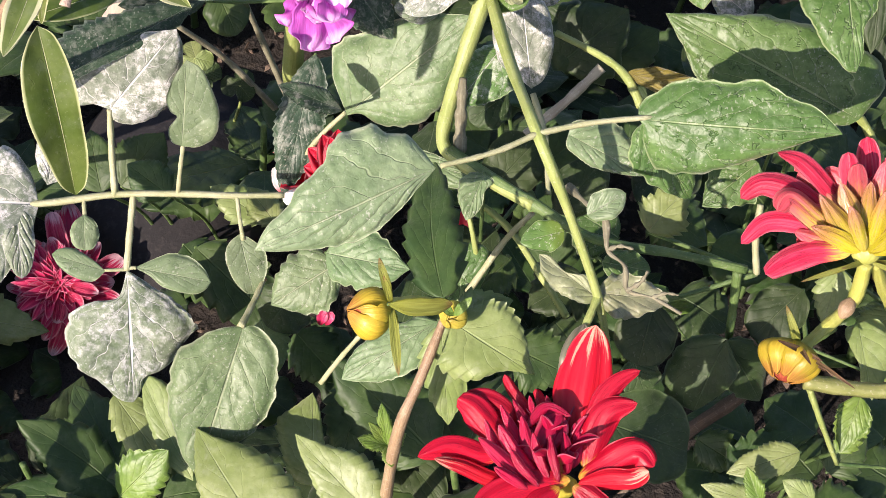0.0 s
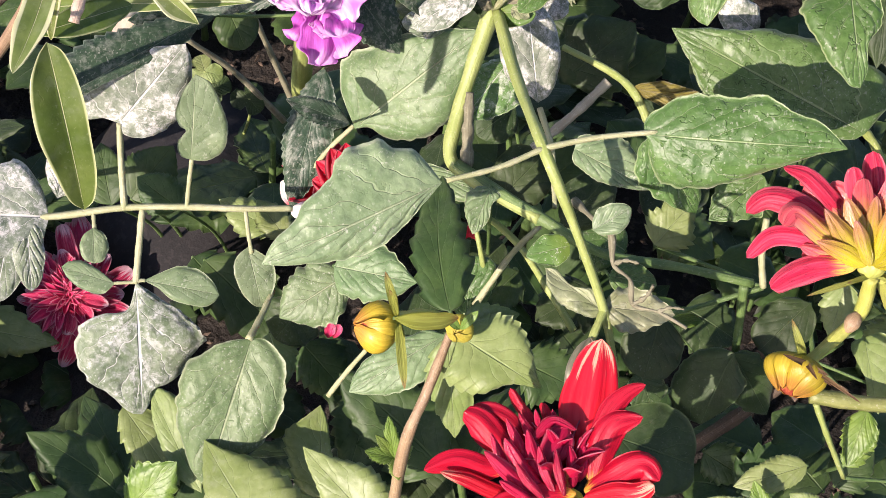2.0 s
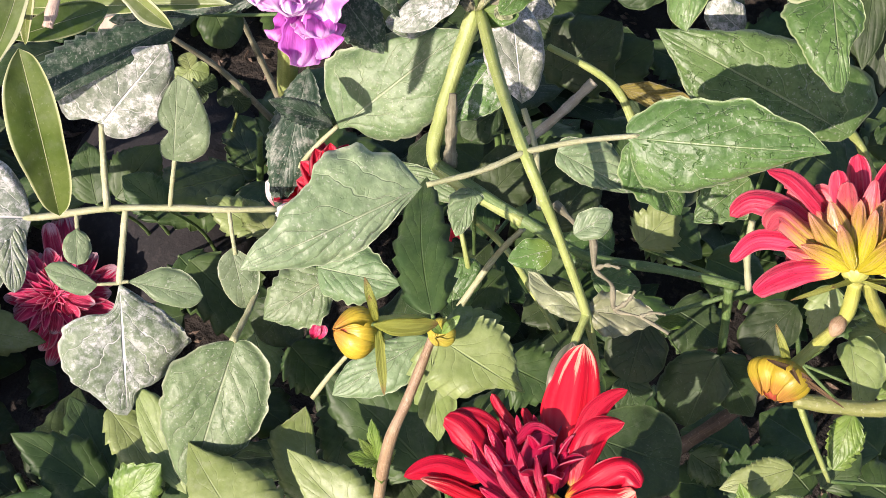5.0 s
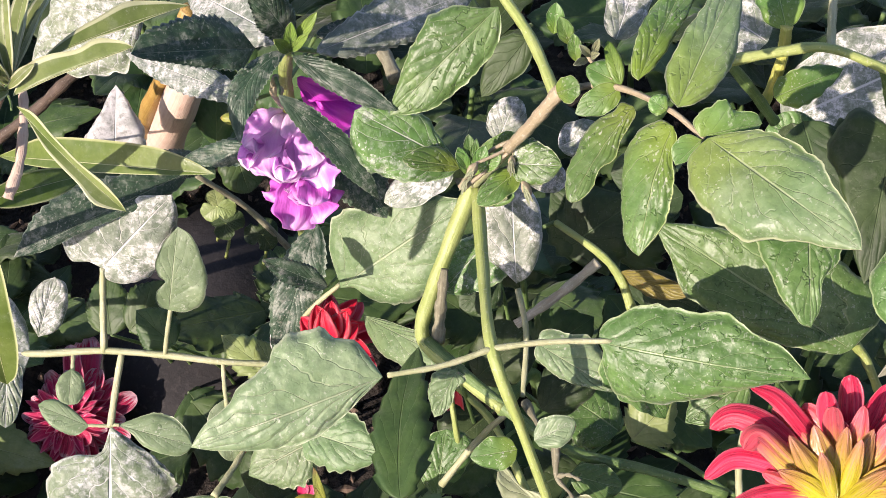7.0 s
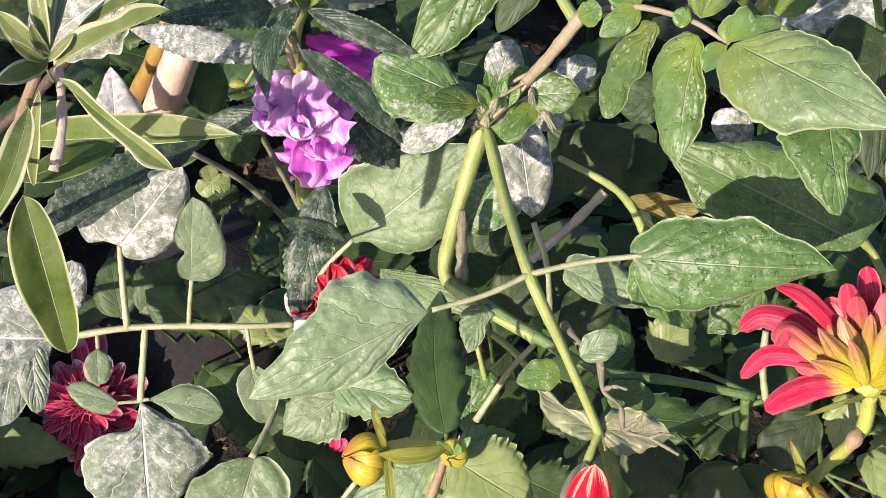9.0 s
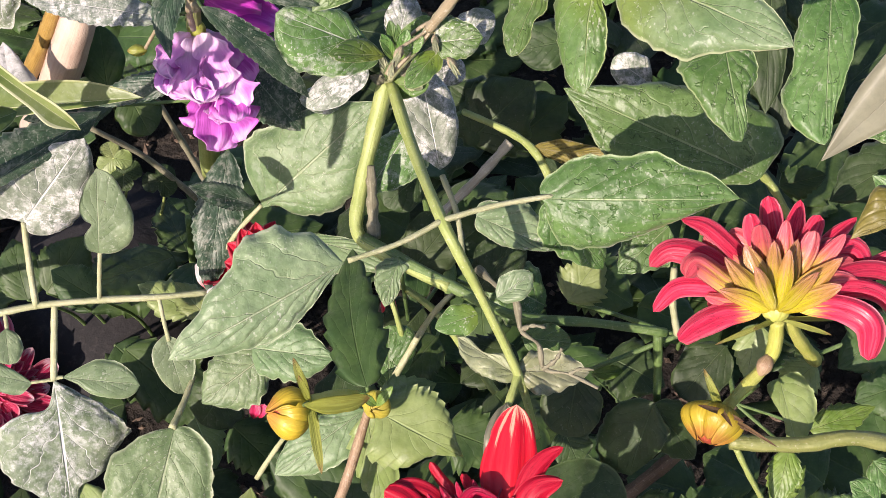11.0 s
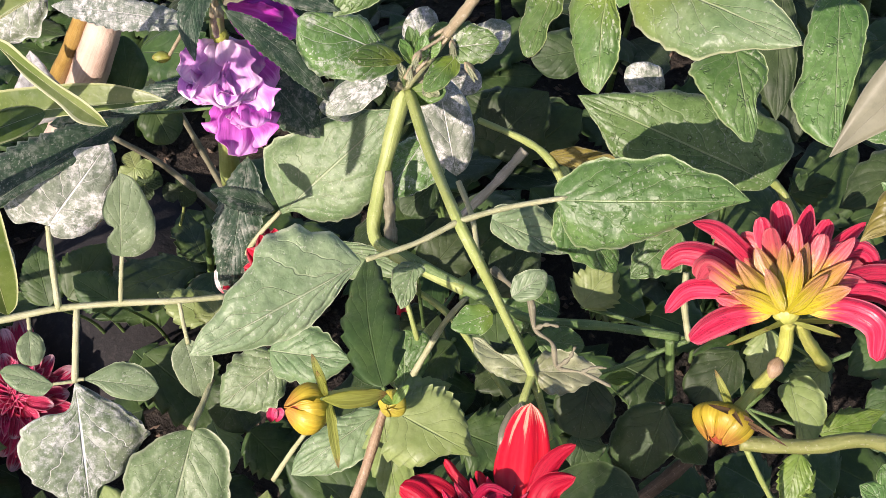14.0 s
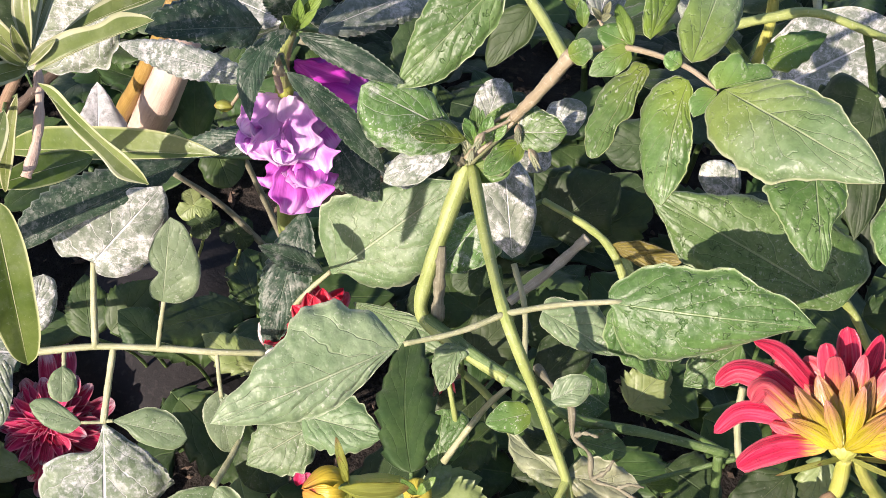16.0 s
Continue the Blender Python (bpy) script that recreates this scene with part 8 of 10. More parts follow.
bloom = flower_head(coral, (0.1507, -0.0198, 0.2759), (0.12, 0.97, 0.22), [
    (7, 20, 0.030, 0.010, CORAL, 0.03, 0.7)], (STALK_YELLOW, 0.0052), 5, label="coral-red bloom with a yellow foot and drooping petals", wild=9.0)
drawn_petal(bloom, CORAL, [(0.1532, 0.0012, 0.2773), (0.1522, 0.0115, 0.2881), (0.1506, 0.0235, 0.2968)], 0.0107, (-0.23, -0.62, 0.75), (0.5, 0.38), -0.5, seed=500)
drawn_petal(bloom, CORAL, [(0.1561, 0.0011, 0.2772), (0.1597, 0.0109, 0.2866), (0.1642, 0.0237, 0.2942)], 0.0098, (-0.24, -0.62, 0.75), (0.6, 0.6), -0.5, seed=501)
drawn_petal(bloom, CORAL, [(0.1591, -0.0002, 0.2787), (0.1650, 0.0067, 0.2880), (0.1702, 0.0149, 0.2948)], 0.0098, (-0.25, -0.61, 0.75), (0.5, 0.38), -0.5, seed=502)
drawn_petal(bloom, CORAL, [(0.1618, 0.0001, 0.2764), (0.1754, 0.0097, 0.2866), (0.1864, 0.0169, 0.2910)], 0.0076, (-0.27, -0.61, 0.74), (0.6, 0.6), -0.5, seed=503)
drawn_petal(bloom, CORAL, [(0.1499, -0.0018, 0.2775), (0.1443, 0.0060, 0.2898), (0.1413, 0.0127, 0.2986)], 0.0098, (-0.22, -0.62, 0.76), (0.5, 0.38), -0.6, seed=504)
drawn_petal(bloom, CORAL, [(0.1476, -0.0035, 0.2761), (0.1347, 0.0045, 0.2877), (0.1242, 0.0091, 0.2953), (0.1140, 0.0096, 0.2989)], 0.0085, (-0.18, -0.63, 0.75), (0.6, 0.6), -0.5, seed=505)
drawn_petal(bloom, CORAL, [(0.1715, 0.0011, 0.2747), (0.1911, 0.0018, 0.2795), (0.1997, 0.0033, 0.2834), (0.2086, 0.0002, 0.2825)], 0.0071, (-0.31, -0.59, 0.74), (0.6, 0.6), -0.5, seed=506)
drawn_petal(bloom, CORAL_PALE, [(0.1466, -0.0077, 0.2779), (0.1350, 0.0036, 0.2842), (0.1256, 0.0122, 0.2874), (0.1239, 0.0135, 0.2845)], 0.0098, (-0.18, -0.63, 0.76), (0.5, 0.38), -0.5, seed=507)
drawn_petal(bloom, CORAL_PALE, [(0.1530, -0.0073, 0.2808), (0.1470, 0.0012, 0.2848), (0.1377, 0.0099, 0.2882), (0.1349, 0.0112, 0.2853)], 0.0089, (-0.20, -0.62, 0.76), (0.5, 0.38), -0.6, seed=508)
drawn_petal(bloom, CORAL_PALE, [(0.1563, -0.0091, 0.2793), (0.1661, 0.0007, 0.2845), (0.1761, 0.0072, 0.2861), (0.1826, 0.0080, 0.2827)], 0.0098, (-0.27, -0.61, 0.75), (0.5, 0.38), -0.6, seed=509)
drawn_petal(bloom, CORAL, [(0.1438, -0.0110, 0.2778), (0.1254, -0.0000, 0.2845), (0.1112, 0.0044, 0.2853), (0.1028, 0.0011, 0.2797)], 0.0129, (-0.16, -0.62, 0.77), (0.5, 0.38), -0.7, seed=510)
drawn_petal(bloom, CORAL, [(0.1573, -0.0109, 0.2779), (0.1739, 0.0020, 0.2861), (0.1847, 0.0045, 0.2855), (0.1908, -0.0010, 0.2782)], 0.0120, (-0.29, -0.60, 0.75), (0.5, 0.38), -0.8, seed=511)
drawn_petal(bloom, CORAL, [(0.1579, -0.0139, 0.2781), (0.1797, -0.0059, 0.2831), (0.1958, -0.0049, 0.2822), (0.2078, -0.0116, 0.2748)], 0.0094, (-0.31, -0.58, 0.75), (0.6, 0.6), -0.6, seed=512)
drawn_petal(bloom, CORAL, [(0.1584, -0.0165, 0.2785), (0.1788, -0.0114, 0.2819), (0.1928, -0.0131, 0.2797), (0.2008, -0.0205, 0.2729)], 0.0102, (-0.30, -0.57, 0.76), (0.5, 0.38), -0.7, seed=513)
drawn_petal(bloom, CORAL, [(0.1451, -0.0165, 0.2785), (0.1253, -0.0116, 0.2818), (0.1120, -0.0112, 0.2812), (0.1029, -0.0179, 0.2749)], 0.0102, (-0.16, -0.60, 0.79), (0.5, 0.38), -0.8, seed=514)
drawn_petal(bloom, CORAL_PALE, [(0.1435, -0.0174, 0.2804), (0.1303, -0.0108, 0.2863), (0.1193, -0.0058, 0.2912), (0.1148, -0.0110, 0.2880)], 0.0125, (-0.17, -0.61, 0.77), (0.5, 0.38), -0.7, seed=515)
drawn_petal(bloom, CORAL, [(0.1445, -0.0214, 0.2798), (0.1294, -0.0230, 0.2798), (0.1187, -0.0272, 0.2782), (0.1113, -0.0326, 0.2759)], 0.0116, (-0.17, -0.57, 0.80), (0.5, 0.38), -0.5, seed=516)
drawn_petal(bloom, CORAL_PALE, [(0.1437, -0.0150, 0.2746), (0.1336, -0.0135, 0.2758), (0.1246, -0.0145, 0.2750)], 0.0067, (-0.20, -0.58, 0.79), (0.5, 0.38), -0.5, seed=517)
drawn_petal(bloom, CORAL, [(0.1563, -0.0196, 0.2812), (0.1744, -0.0218, 0.2822), (0.1848, -0.0288, 0.2802), (0.1830, -0.0411, 0.2743)], 0.0132, (-0.30, -0.55, 0.78), (0.5, 0.38), -0.6, seed=518, label="broad drooping coral petal")
drawn_petal(bloom, CORAL_PALE, [(0.1516, -0.0078, 0.2778), (0.1460, -0.0012, 0.2913), (0.1434, 0.0041, 0.3019)], 0.0089, (-0.22, -0.61, 0.76), (0.5, 0.38), -0.6, seed=660)
drawn_petal(bloom, CORAL_PALE, [(0.1545, -0.0079, 0.2777), (0.1542, -0.0008, 0.2905), (0.1545, 0.0069, 0.3014)], 0.0085, (-0.24, -0.61, 0.76), (0.6, 0.6), -0.6, seed=661)
drawn_petal(bloom, CORAL_PALE, [(0.1563, -0.0091, 0.2793), (0.1626, -0.0031, 0.2912), (0.1650, 0.0023, 0.3001)], 0.0089, (-0.25, -0.60, 0.76), (0.5, 0.38), -0.6, seed=662)
drawn_petal(bloom, CORAL_PALE, [(0.1587, -0.0086, 0.2785), (0.1701, -0.0023, 0.2899), (0.1775, 0.0026, 0.2978)], 0.0080, (-0.27, -0.60, 0.75), (0.6, 0.6), -0.6, seed=663)
drawn_petal(bloom, CORAL_PALE, [(0.1470, -0.0104, 0.2796), (0.1383, -0.0004, 0.2836), (0.1303, 0.0072, 0.2846)], 0.0094, (-0.21, -0.61, 0.77), (0.5, 0.38), -0.6, seed=664)
drawn_petal(bloom, CORAL_PALE, [(0.1568, -0.0121, 0.2795), (0.1687, -0.0043, 0.2835), (0.1834, 0.0003, 0.2843)], 0.0102, (-0.26, -0.59, 0.76), (0.5, 0.38), -0.7, seed=665)
drawn_petal(bloom, CORAL_PALE, [(0.1451, -0.0145, 0.2802), (0.1344, -0.0088, 0.2836), (0.1246, -0.0058, 0.2845)], 0.0098, (-0.20, -0.60, 0.78), (0.5, 0.38), -0.7, seed=666)
drawn_petal(bloom, CORAL_PALE, [(0.1560, -0.0160, 0.2802), (0.1721, -0.0100, 0.2833), (0.1849, -0.0093, 0.2818)], 0.0098, (-0.27, -0.58, 0.77), (0.6, 0.6), -0.7, seed=667)
drawn_petal(bloom, CORAL_PALE, [(0.1450, -0.0188, 0.2793), (0.1335, -0.0178, 0.2800), (0.1225, -0.0155, 0.2819)], 0.0080, (-0.20, -0.58, 0.79), (0.6, 0.6), -0.7, seed=668)
drawn_petal(bloom, TUBE, [(0.1489, -0.0211, 0.2800), (0.1444, -0.0120, 0.2872), (0.1379, -0.0010, 0.2960)], 0.0101, (-0.22, -0.59, 0.77), (0.5, 0.62), -0.6, seed=519)
drawn_petal(bloom, TUBE, [(0.1478, -0.0217, 0.2808), (0.1407, -0.0154, 0.2864), (0.1296, -0.0061, 0.2946)], 0.0101, (-0.22, -0.59, 0.78), (0.55, 0.8), -0.6, seed=520)
drawn_petal(bloom, TUBE, [(0.1494, -0.0217, 0.2808), (0.1491, -0.0125, 0.2876), (0.1495, 0.0002, 0.2967)], 0.0085, (-0.23, -0.59, 0.77), (0.5, 0.62), -0.6, seed=521)
drawn_petal(bloom, TUBE, [(0.1507, -0.0212, 0.2800), (0.1545, -0.0111, 0.2874), (0.1590, 0.0013, 0.2965)], 0.0107, (-0.24, -0.59, 0.77), (0.55, 0.8), -0.6, seed=522)
drawn_petal(bloom, TUBE, [(0.1495, -0.0229, 0.2824), (0.1519, -0.0152, 0.2891), (0.1543, -0.0052, 0.2980)], 0.0073, (-0.24, -0.59, 0.77), (0.5, 0.62), -0.6, seed=523)
drawn_petal(bloom, TUBE, [(0.1513, -0.0218, 0.2808), (0.1627, -0.0150, 0.2867), (0.1755, -0.0066, 0.2944)], 0.0107, (-0.26, -0.58, 0.77), (0.55, 0.8), -0.6, seed=524)
drawn_petal(bloom, TUBE, [(0.1515, -0.0227, 0.2813), (0.1633, -0.0194, 0.2851), (0.1746, -0.0164, 0.2890)], 0.0090, (-0.26, -0.58, 0.78), (0.5, 0.62), -0.6, seed=525)
drawn_petal(bloom, TUBE, [(0.1471, -0.0226, 0.2814), (0.1380, -0.0196, 0.2848), (0.1271, -0.0175, 0.2883)], 0.0085, (-0.21, -0.58, 0.79), (0.55, 0.8), -0.6, seed=526)
drawn_petal(bloom, TUBE, [(0.1480, -0.0238, 0.2829), (0.1449, -0.0188, 0.2881), (0.1406, -0.0118, 0.2954)], 0.0066, (-0.22, -0.58, 0.78), (0.5, 0.62), -0.6, seed=527)
drawn_petal(bloom, TUBE, [(0.1497, -0.0239, 0.2829), (0.1567, -0.0187, 0.2881), (0.1649, -0.0133, 0.2940)], 0.0073, (-0.25, -0.58, 0.78), (0.55, 0.8), -0.6, seed=528)
blade("sepal", bloom, "lance", SEPAL, (0.1526, -0.0192, 0.2717), (0.1272, -0.0282, 0.2667), 0.0022, (0.00, -0.49, 0.87), seed=332, fold=0.2, quilt=0)
blade("sepal", bloom, "lance", SEPAL, (0.1526, -0.0192, 0.2717), (0.1401, -0.0294, 0.2788), 0.0022, (0.58, -0.15, 0.80), seed=333, fold=0.2, quilt=0)
blade("sepal", bloom, "lance", SEPAL, (0.1526, -0.0192, 0.2717), (0.1731, -0.0255, 0.2691), 0.0022, (-0.08, -0.60, 0.80), seed=334, fold=0.2, quilt=0)
blade("sepal", bloom, "lance", SEPAL, (0.1526, -0.0192, 0.2717), (0.1825, -0.0118, 0.2609), 0.0022, (0.40, -0.52, 0.76), seed=335, fold=0.2, quilt=0)
stalk("leaf_stalk", blade("leaf", coral, "ovate", DAHLIA_LEAF, (0.1632, -0.0143, 0.2220), (0.1678, -0.0463, 0.2127), 0.0179, (-0.31, -0.31, 0.90), seed=336, form=(((-0.03, 0.22), (0.20, 0.35), (0.50, 0.34), (0.81, 0.16)), ((0.07, 0.18), (0.35, 0.13), (0.55, 0.08), (0.79, 0.09)))), STALK_DARK, [(0.1545, -0.0154, 0.2180), (0.1572, -0.0016, 0.1908), (0.1529, -0.0001, 0.1794)], 0.0009, 0.0012, seed=350)
stalk("leaf_stalk", blade("leaf", coral, "toothed", DAHLIA_LEAF, (0.1566, 0.0101, 0.2271), (0.1527, -0.0062, 0.2069), 0.0159, (-0.25, -0.73, 0.64), seed=337), STALK_DARK, [(0.1567, 0.0105, 0.2266), (0.1703, 0.0143, 0.2102), (0.1844, 0.0035, 0.2085)], 0.0008, 0.0010, seed=351)
blade("leaf", coral, "toothed", DAHLIA_LEAF, (0.1844, 0.0025, 0.2077), (0.1691, -0.0073, 0.1995), 0.0198, (-0.16, -0.47, 0.87), seed=338)
stalk("leaf_stalk", blade("leaf", coral, "round", DARK, (0.1489, 0.0201, 0.1963), (0.1278, 0.0020, 0.1811), 0.0246, (-0.16, -0.52, 0.84), seed=339), STALK_DARK, [(0.1490, 0.0205, 0.1959), (0.1522, 0.0173, 0.1820), (0.1529, -0.0001, 0.1794)], 0.0009, 0.0012, seed=353)
stalk("leaf_stalk", blade("leaf", coral, "toothed", BRIGHT, (0.1791, -0.0254, 0.1973), (0.2079, -0.0177, 0.2038), 0.0135, (-0.08, -0.45, 0.89), seed=340, quilt=0.05), STALK_DARK, [(0.1793, -0.0250, 0.1969), (0.1726, -0.0078, 0.1787), (0.1529, -0.0001, 0.1794)], 0.0007, 0.0008, seed=354)
stalk("leaf_stalk", blade("leaf", coral, "toothed", BRIGHT, (0.1704, -0.0321, 0.1917), (0.1641, -0.0512, 0.1756), 0.0145, (-0.26, -0.57, 0.78), seed=341, quilt=0.05), STALK_DARK, [(0.1705, -0.0318, 0.1912), (0.1665, -0.0127, 0.1755), (0.1529, -0.0001, 0.1794)], 0.0007, 0.0009, seed=355)
stalk("leaf_stalk", blade("leaf", coral, "tomato", GREEN, (0.2035, -0.0411, 0.1972), (0.2183, -0.0543, 0.1861), 0.0146, (-0.07, -0.69, 0.73), seed=342, quilt=0.08), STALK_DARK, [(0.2037, -0.0408, 0.1967), (0.2193, -0.0378, 0.1913), (0.2342, -0.0463, 0.2058)], 0.0007, 0.0009, seed=356)
stalk("leaf_stalk", blade("leaf", coral, "tomato", GREEN, (0.2060, -0.0543, 0.1861), (0.1937, -0.0477, 0.1916), 0.0135, (0.01, -0.63, 0.78), seed=343, quilt=0.08), STALK_DARK, [(0.2062, -0.0540, 0.1856), (0.2402, 0.0057, 0.0881), (0.2744, 0.0578, -0.0100)], 0.0007, 0.0014, seed=357)
stalk("leaf_stalk", blade("leaf", coral, "tomato", GREEN, (0.2011, -0.0600, 0.1814), (0.1839, -0.0534, 0.1869), 0.0148, (0.04, -0.58, 0.81), seed=344, quilt=0.08), STALK_DARK, [(0.2012, -0.0597, 0.1809), (0.1896, -0.0516, 0.1662), (0.1629, -0.0551, 0.1724)], 0.0007, 0.0009, seed=358)
stalk("leaf_stalk", blade("leaf", coral, "toothed", DAHLIA_SHADED, (0.2293, 0.0282, 0.2031), (0.2003, 0.0121, 0.1896), 0.0282, (-0.15, -0.46, 0.87), seed=345), STALK_DARK, [(0.2295, 0.0285, 0.2027), (0.2223, 0.0433, 0.1704), (0.1973, 0.0386, 0.1589)], 0.0009, 0.0012, seed=359)
stalk("leaf_stalk", blade("leaf", coral, "toothed", DAHLIA_SHADED, (0.2442, 0.0194, 0.1696), (0.2142, 0.0111, 0.1626), 0.0320, (-0.08, -0.45, 0.89), seed=346), STALK_DARK, [(0.2444, 0.0197, 0.1692), (0.2793, 0.0840, 0.0798), (0.3143, 0.1406, -0.0100)], 0.0009, 0.0014, seed=360)
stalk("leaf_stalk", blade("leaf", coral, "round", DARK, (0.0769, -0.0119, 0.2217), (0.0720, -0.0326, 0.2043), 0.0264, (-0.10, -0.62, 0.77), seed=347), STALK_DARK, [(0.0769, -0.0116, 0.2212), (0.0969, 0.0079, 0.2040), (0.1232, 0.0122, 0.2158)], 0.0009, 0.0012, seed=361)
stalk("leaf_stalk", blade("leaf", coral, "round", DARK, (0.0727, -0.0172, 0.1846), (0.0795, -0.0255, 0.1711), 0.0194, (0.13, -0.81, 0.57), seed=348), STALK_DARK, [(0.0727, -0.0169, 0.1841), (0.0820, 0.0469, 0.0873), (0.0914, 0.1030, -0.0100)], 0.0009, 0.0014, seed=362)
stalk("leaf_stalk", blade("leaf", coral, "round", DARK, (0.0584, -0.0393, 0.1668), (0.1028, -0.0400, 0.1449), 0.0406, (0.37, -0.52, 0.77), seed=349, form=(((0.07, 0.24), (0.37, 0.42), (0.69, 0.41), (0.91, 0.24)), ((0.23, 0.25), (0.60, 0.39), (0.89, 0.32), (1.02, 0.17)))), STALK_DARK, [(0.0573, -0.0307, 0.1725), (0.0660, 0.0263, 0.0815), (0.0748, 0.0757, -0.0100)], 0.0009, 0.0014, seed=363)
stalk("leaf_stalk", blade("leaf", coral, "tomato", PALE_GREEN, (0.0497, -0.0288, 0.2467), (0.0253, -0.0136, 0.2525), 0.0127, (-0.10, -0.49, 0.86), seed=350, wave=0.14, fold=0.4, form=(((0.06, 0.18), (0.44, 0.27), (0.78, 0.21)), ((0.26, 0.16), (0.54, 0.02), (0.85, 0.07)))), STALK_DARK, [(0.0486, -0.0288, 0.2459), (0.0515, 0.0669, 0.1182), (0.0545, 0.1549, -0.0100)], 0.0007, 0.0014, seed=364)
stalk("leaf_stalk", blade("leaf", coral, "tomato", PALE_GREEN, (0.0498, -0.0274, 0.2479), (0.0796, -0.0254, 0.2430), 0.0187, (0.17, -0.53, 0.83), seed=351, wave=0.14, fold=0.4), STALK_DARK, [(0.0498, -0.0270, 0.2474), (0.0608, 0.0671, 0.1189), (0.0717, 0.1537, -0.0100)], 0.0009, 0.0014, seed=365)
stalk("leaf_stalk", blade("leaf", coral, "oval", GREEN, (0.0535, 0.0003, 0.2319), (0.0748, 0.0014, 0.2263), 0.0148, (0.24, -0.56, 0.79), seed=352), STALK_DARK, [(0.0536, 0.0007, 0.2315), (0.0633, 0.0935, 0.1110), (0.0731, 0.1786, -0.0100)], 0.0007, 0.0014, seed=366)
stalk("leaf_stalk", blade("leaf", coral, "lance", BRIGHT, (0.0900, 0.0272, 0.1631), (0.1052, 0.0283, 0.1640), 0.0072, (-0.01, -0.53, 0.85), seed=353), STALK_DARK, [(0.0900, 0.0276, 0.1626), (0.1077, 0.0258, 0.1362), (0.1287, -0.0046, 0.1365)], 0.0004, 0.0004, seed=367)
stalk("leaf_stalk", blade("leaf", coral, "toothed", DAHLIA_LEAF, (0.0765, 0.0363, 0.2099), (0.0923, 0.0524, 0.2235), 0.0236, (-0.09, -0.59, 0.80), seed=354), STALK_DARK, [(0.0765, 0.0367, 0.2094), (0.0969, 0.0383, 0.1980), (0.1232, 0.0122, 0.2158)], 0.0009, 0.0012, seed=368)
stalk("leaf_stalk", blade("leaf", coral, "toothed", DAHLIA_SHADED, (0.1691, 0.0630, 0.2584), (0.1895, 0.0669, 0.2617), 0.0153, (-0.01, -0.60, 0.80), seed=355), STALK_DARK, [(0.1692, 0.0634, 0.2580), (0.2173, 0.1934, 0.1242), (0.2654, 0.3159, -0.0100)], 0.0008, 0.0014, seed=369)
stalk("leaf_stalk", blade("leaf", coral, "fine_toothed", DAHLIA_LEAF, (0.1560, -0.0329, 0.1408), (0.1234, -0.0418, 0.1306), 0.0163, (-0.20, -0.55, 0.81), seed=641), STALK_DARK, [(0.1560, -0.0329, 0.1408), (0.1610, 0.0021, 0.0654), (0.1660, 0.0171, -0.0100)], 0.0009, 0.0014, seed=641)
stalk("leaf_stalk", blade("leaf", coral, "fine_toothed", DAHLIA_LEAF, (0.1407, -0.0536, 0.1259), (0.1115, -0.0480, 0.1291), 0.0116, (-0.15, -0.60, 0.78), seed=642), STALK_DARK, [(0.1407, -0.0536, 0.1259), (0.1457, -0.0186, 0.0580), (0.1507, -0.0036, -0.0100)], 0.0009, 0.0014, seed=642)
stalk("leaf_stalk", blade("leaf", coral, "toothed", BRIGHT, (0.1372, -0.0580, 0.1354), (0.1300, -0.0453, 0.1453), 0.0093, (-0.30, -0.60, 0.74), seed=643, fold=0.5), STALK_DARK, [(0.1372, -0.0580, 0.1354), (0.1422, -0.0230, 0.0627), (0.1472, -0.0080, -0.0100)], 0.0009, 0.0014, seed=643)
stalk("leaf_stalk", blade("leaf", coral, "toothed", BRIGHT, (0.1689, -0.0390, 0.1544), (0.1842, -0.0243, 0.1647), 0.0113, (-0.20, -0.60, 0.77), seed=644, fold=0.3, quilt=0.06), STALK_DARK, [(0.1689, -0.0390, 0.1544), (0.1739, -0.0040, 0.0722), (0.1789, 0.0110, -0.0100)], 0.0009, 0.0014, seed=644)
stalk("leaf_stalk", blade("leaf", coral, "fine_toothed", DAHLIA_LEAF, (0.1642, -0.0502, 0.1274), (0.1491, -0.0440, 0.1327), 0.0121, (-0.15, -0.62, 0.77), seed=645), STALK_DARK, [(0.1642, -0.0502, 0.1274), (0.1692, -0.0152, 0.0587), (0.1742, -0.0002, -0.0100)], 0.0009, 0.0014, seed=645)
scarlet = thing("dahlia_plant", (0.055, -0.020, 0.000), "dahlia plant with a scarlet half-open bloom", "dahlia")
stalk("stem", scarlet, STALK_YELLOW, [(0.0389, -0.1026, 0.2200), (0.0436, -0.1053, 0.1799), (0.0535, -0.1000, 0.0952)], 0.0026, 0.0037, seed=356)
scarlet_bloom = flower_head(scarlet, (0.0388, -0.1017, 0.2207), (-0.20, 0.58, 0.79), [
    (9, 36, 0.030, 0.008, CRIMSON, 0.04, 0.8), (7, 16, 0.032, 0.007, CRIMSON, 0.03, 0.9)], (BUD_YOUNG, 0.0075), 9, label="scarlet bloom with dark inner petals")
drawn_petal(scarlet_bloom, RED_CREAM, [(0.0455, -0.0923, 0.2334), (0.0449, -0.0774, 0.2420), (0.0463, -0.0635, 0.2489), (0.0486, -0.0487, 0.2560)], 0.0242, (-0.08, -0.54, 0.84), (0.62, 0.62), -0.45, seed=560, label="broad scarlet petal streaked with cream")
drawn_petal(scarlet_bloom, RED, [(0.0417, -0.0890, 0.2311), (0.0406, -0.0778, 0.2375), (0.0378, -0.0699, 0.2408)], 0.0130, (-0.07, -0.51, 0.86), (0.5, 0.38), -0.4, seed=561)
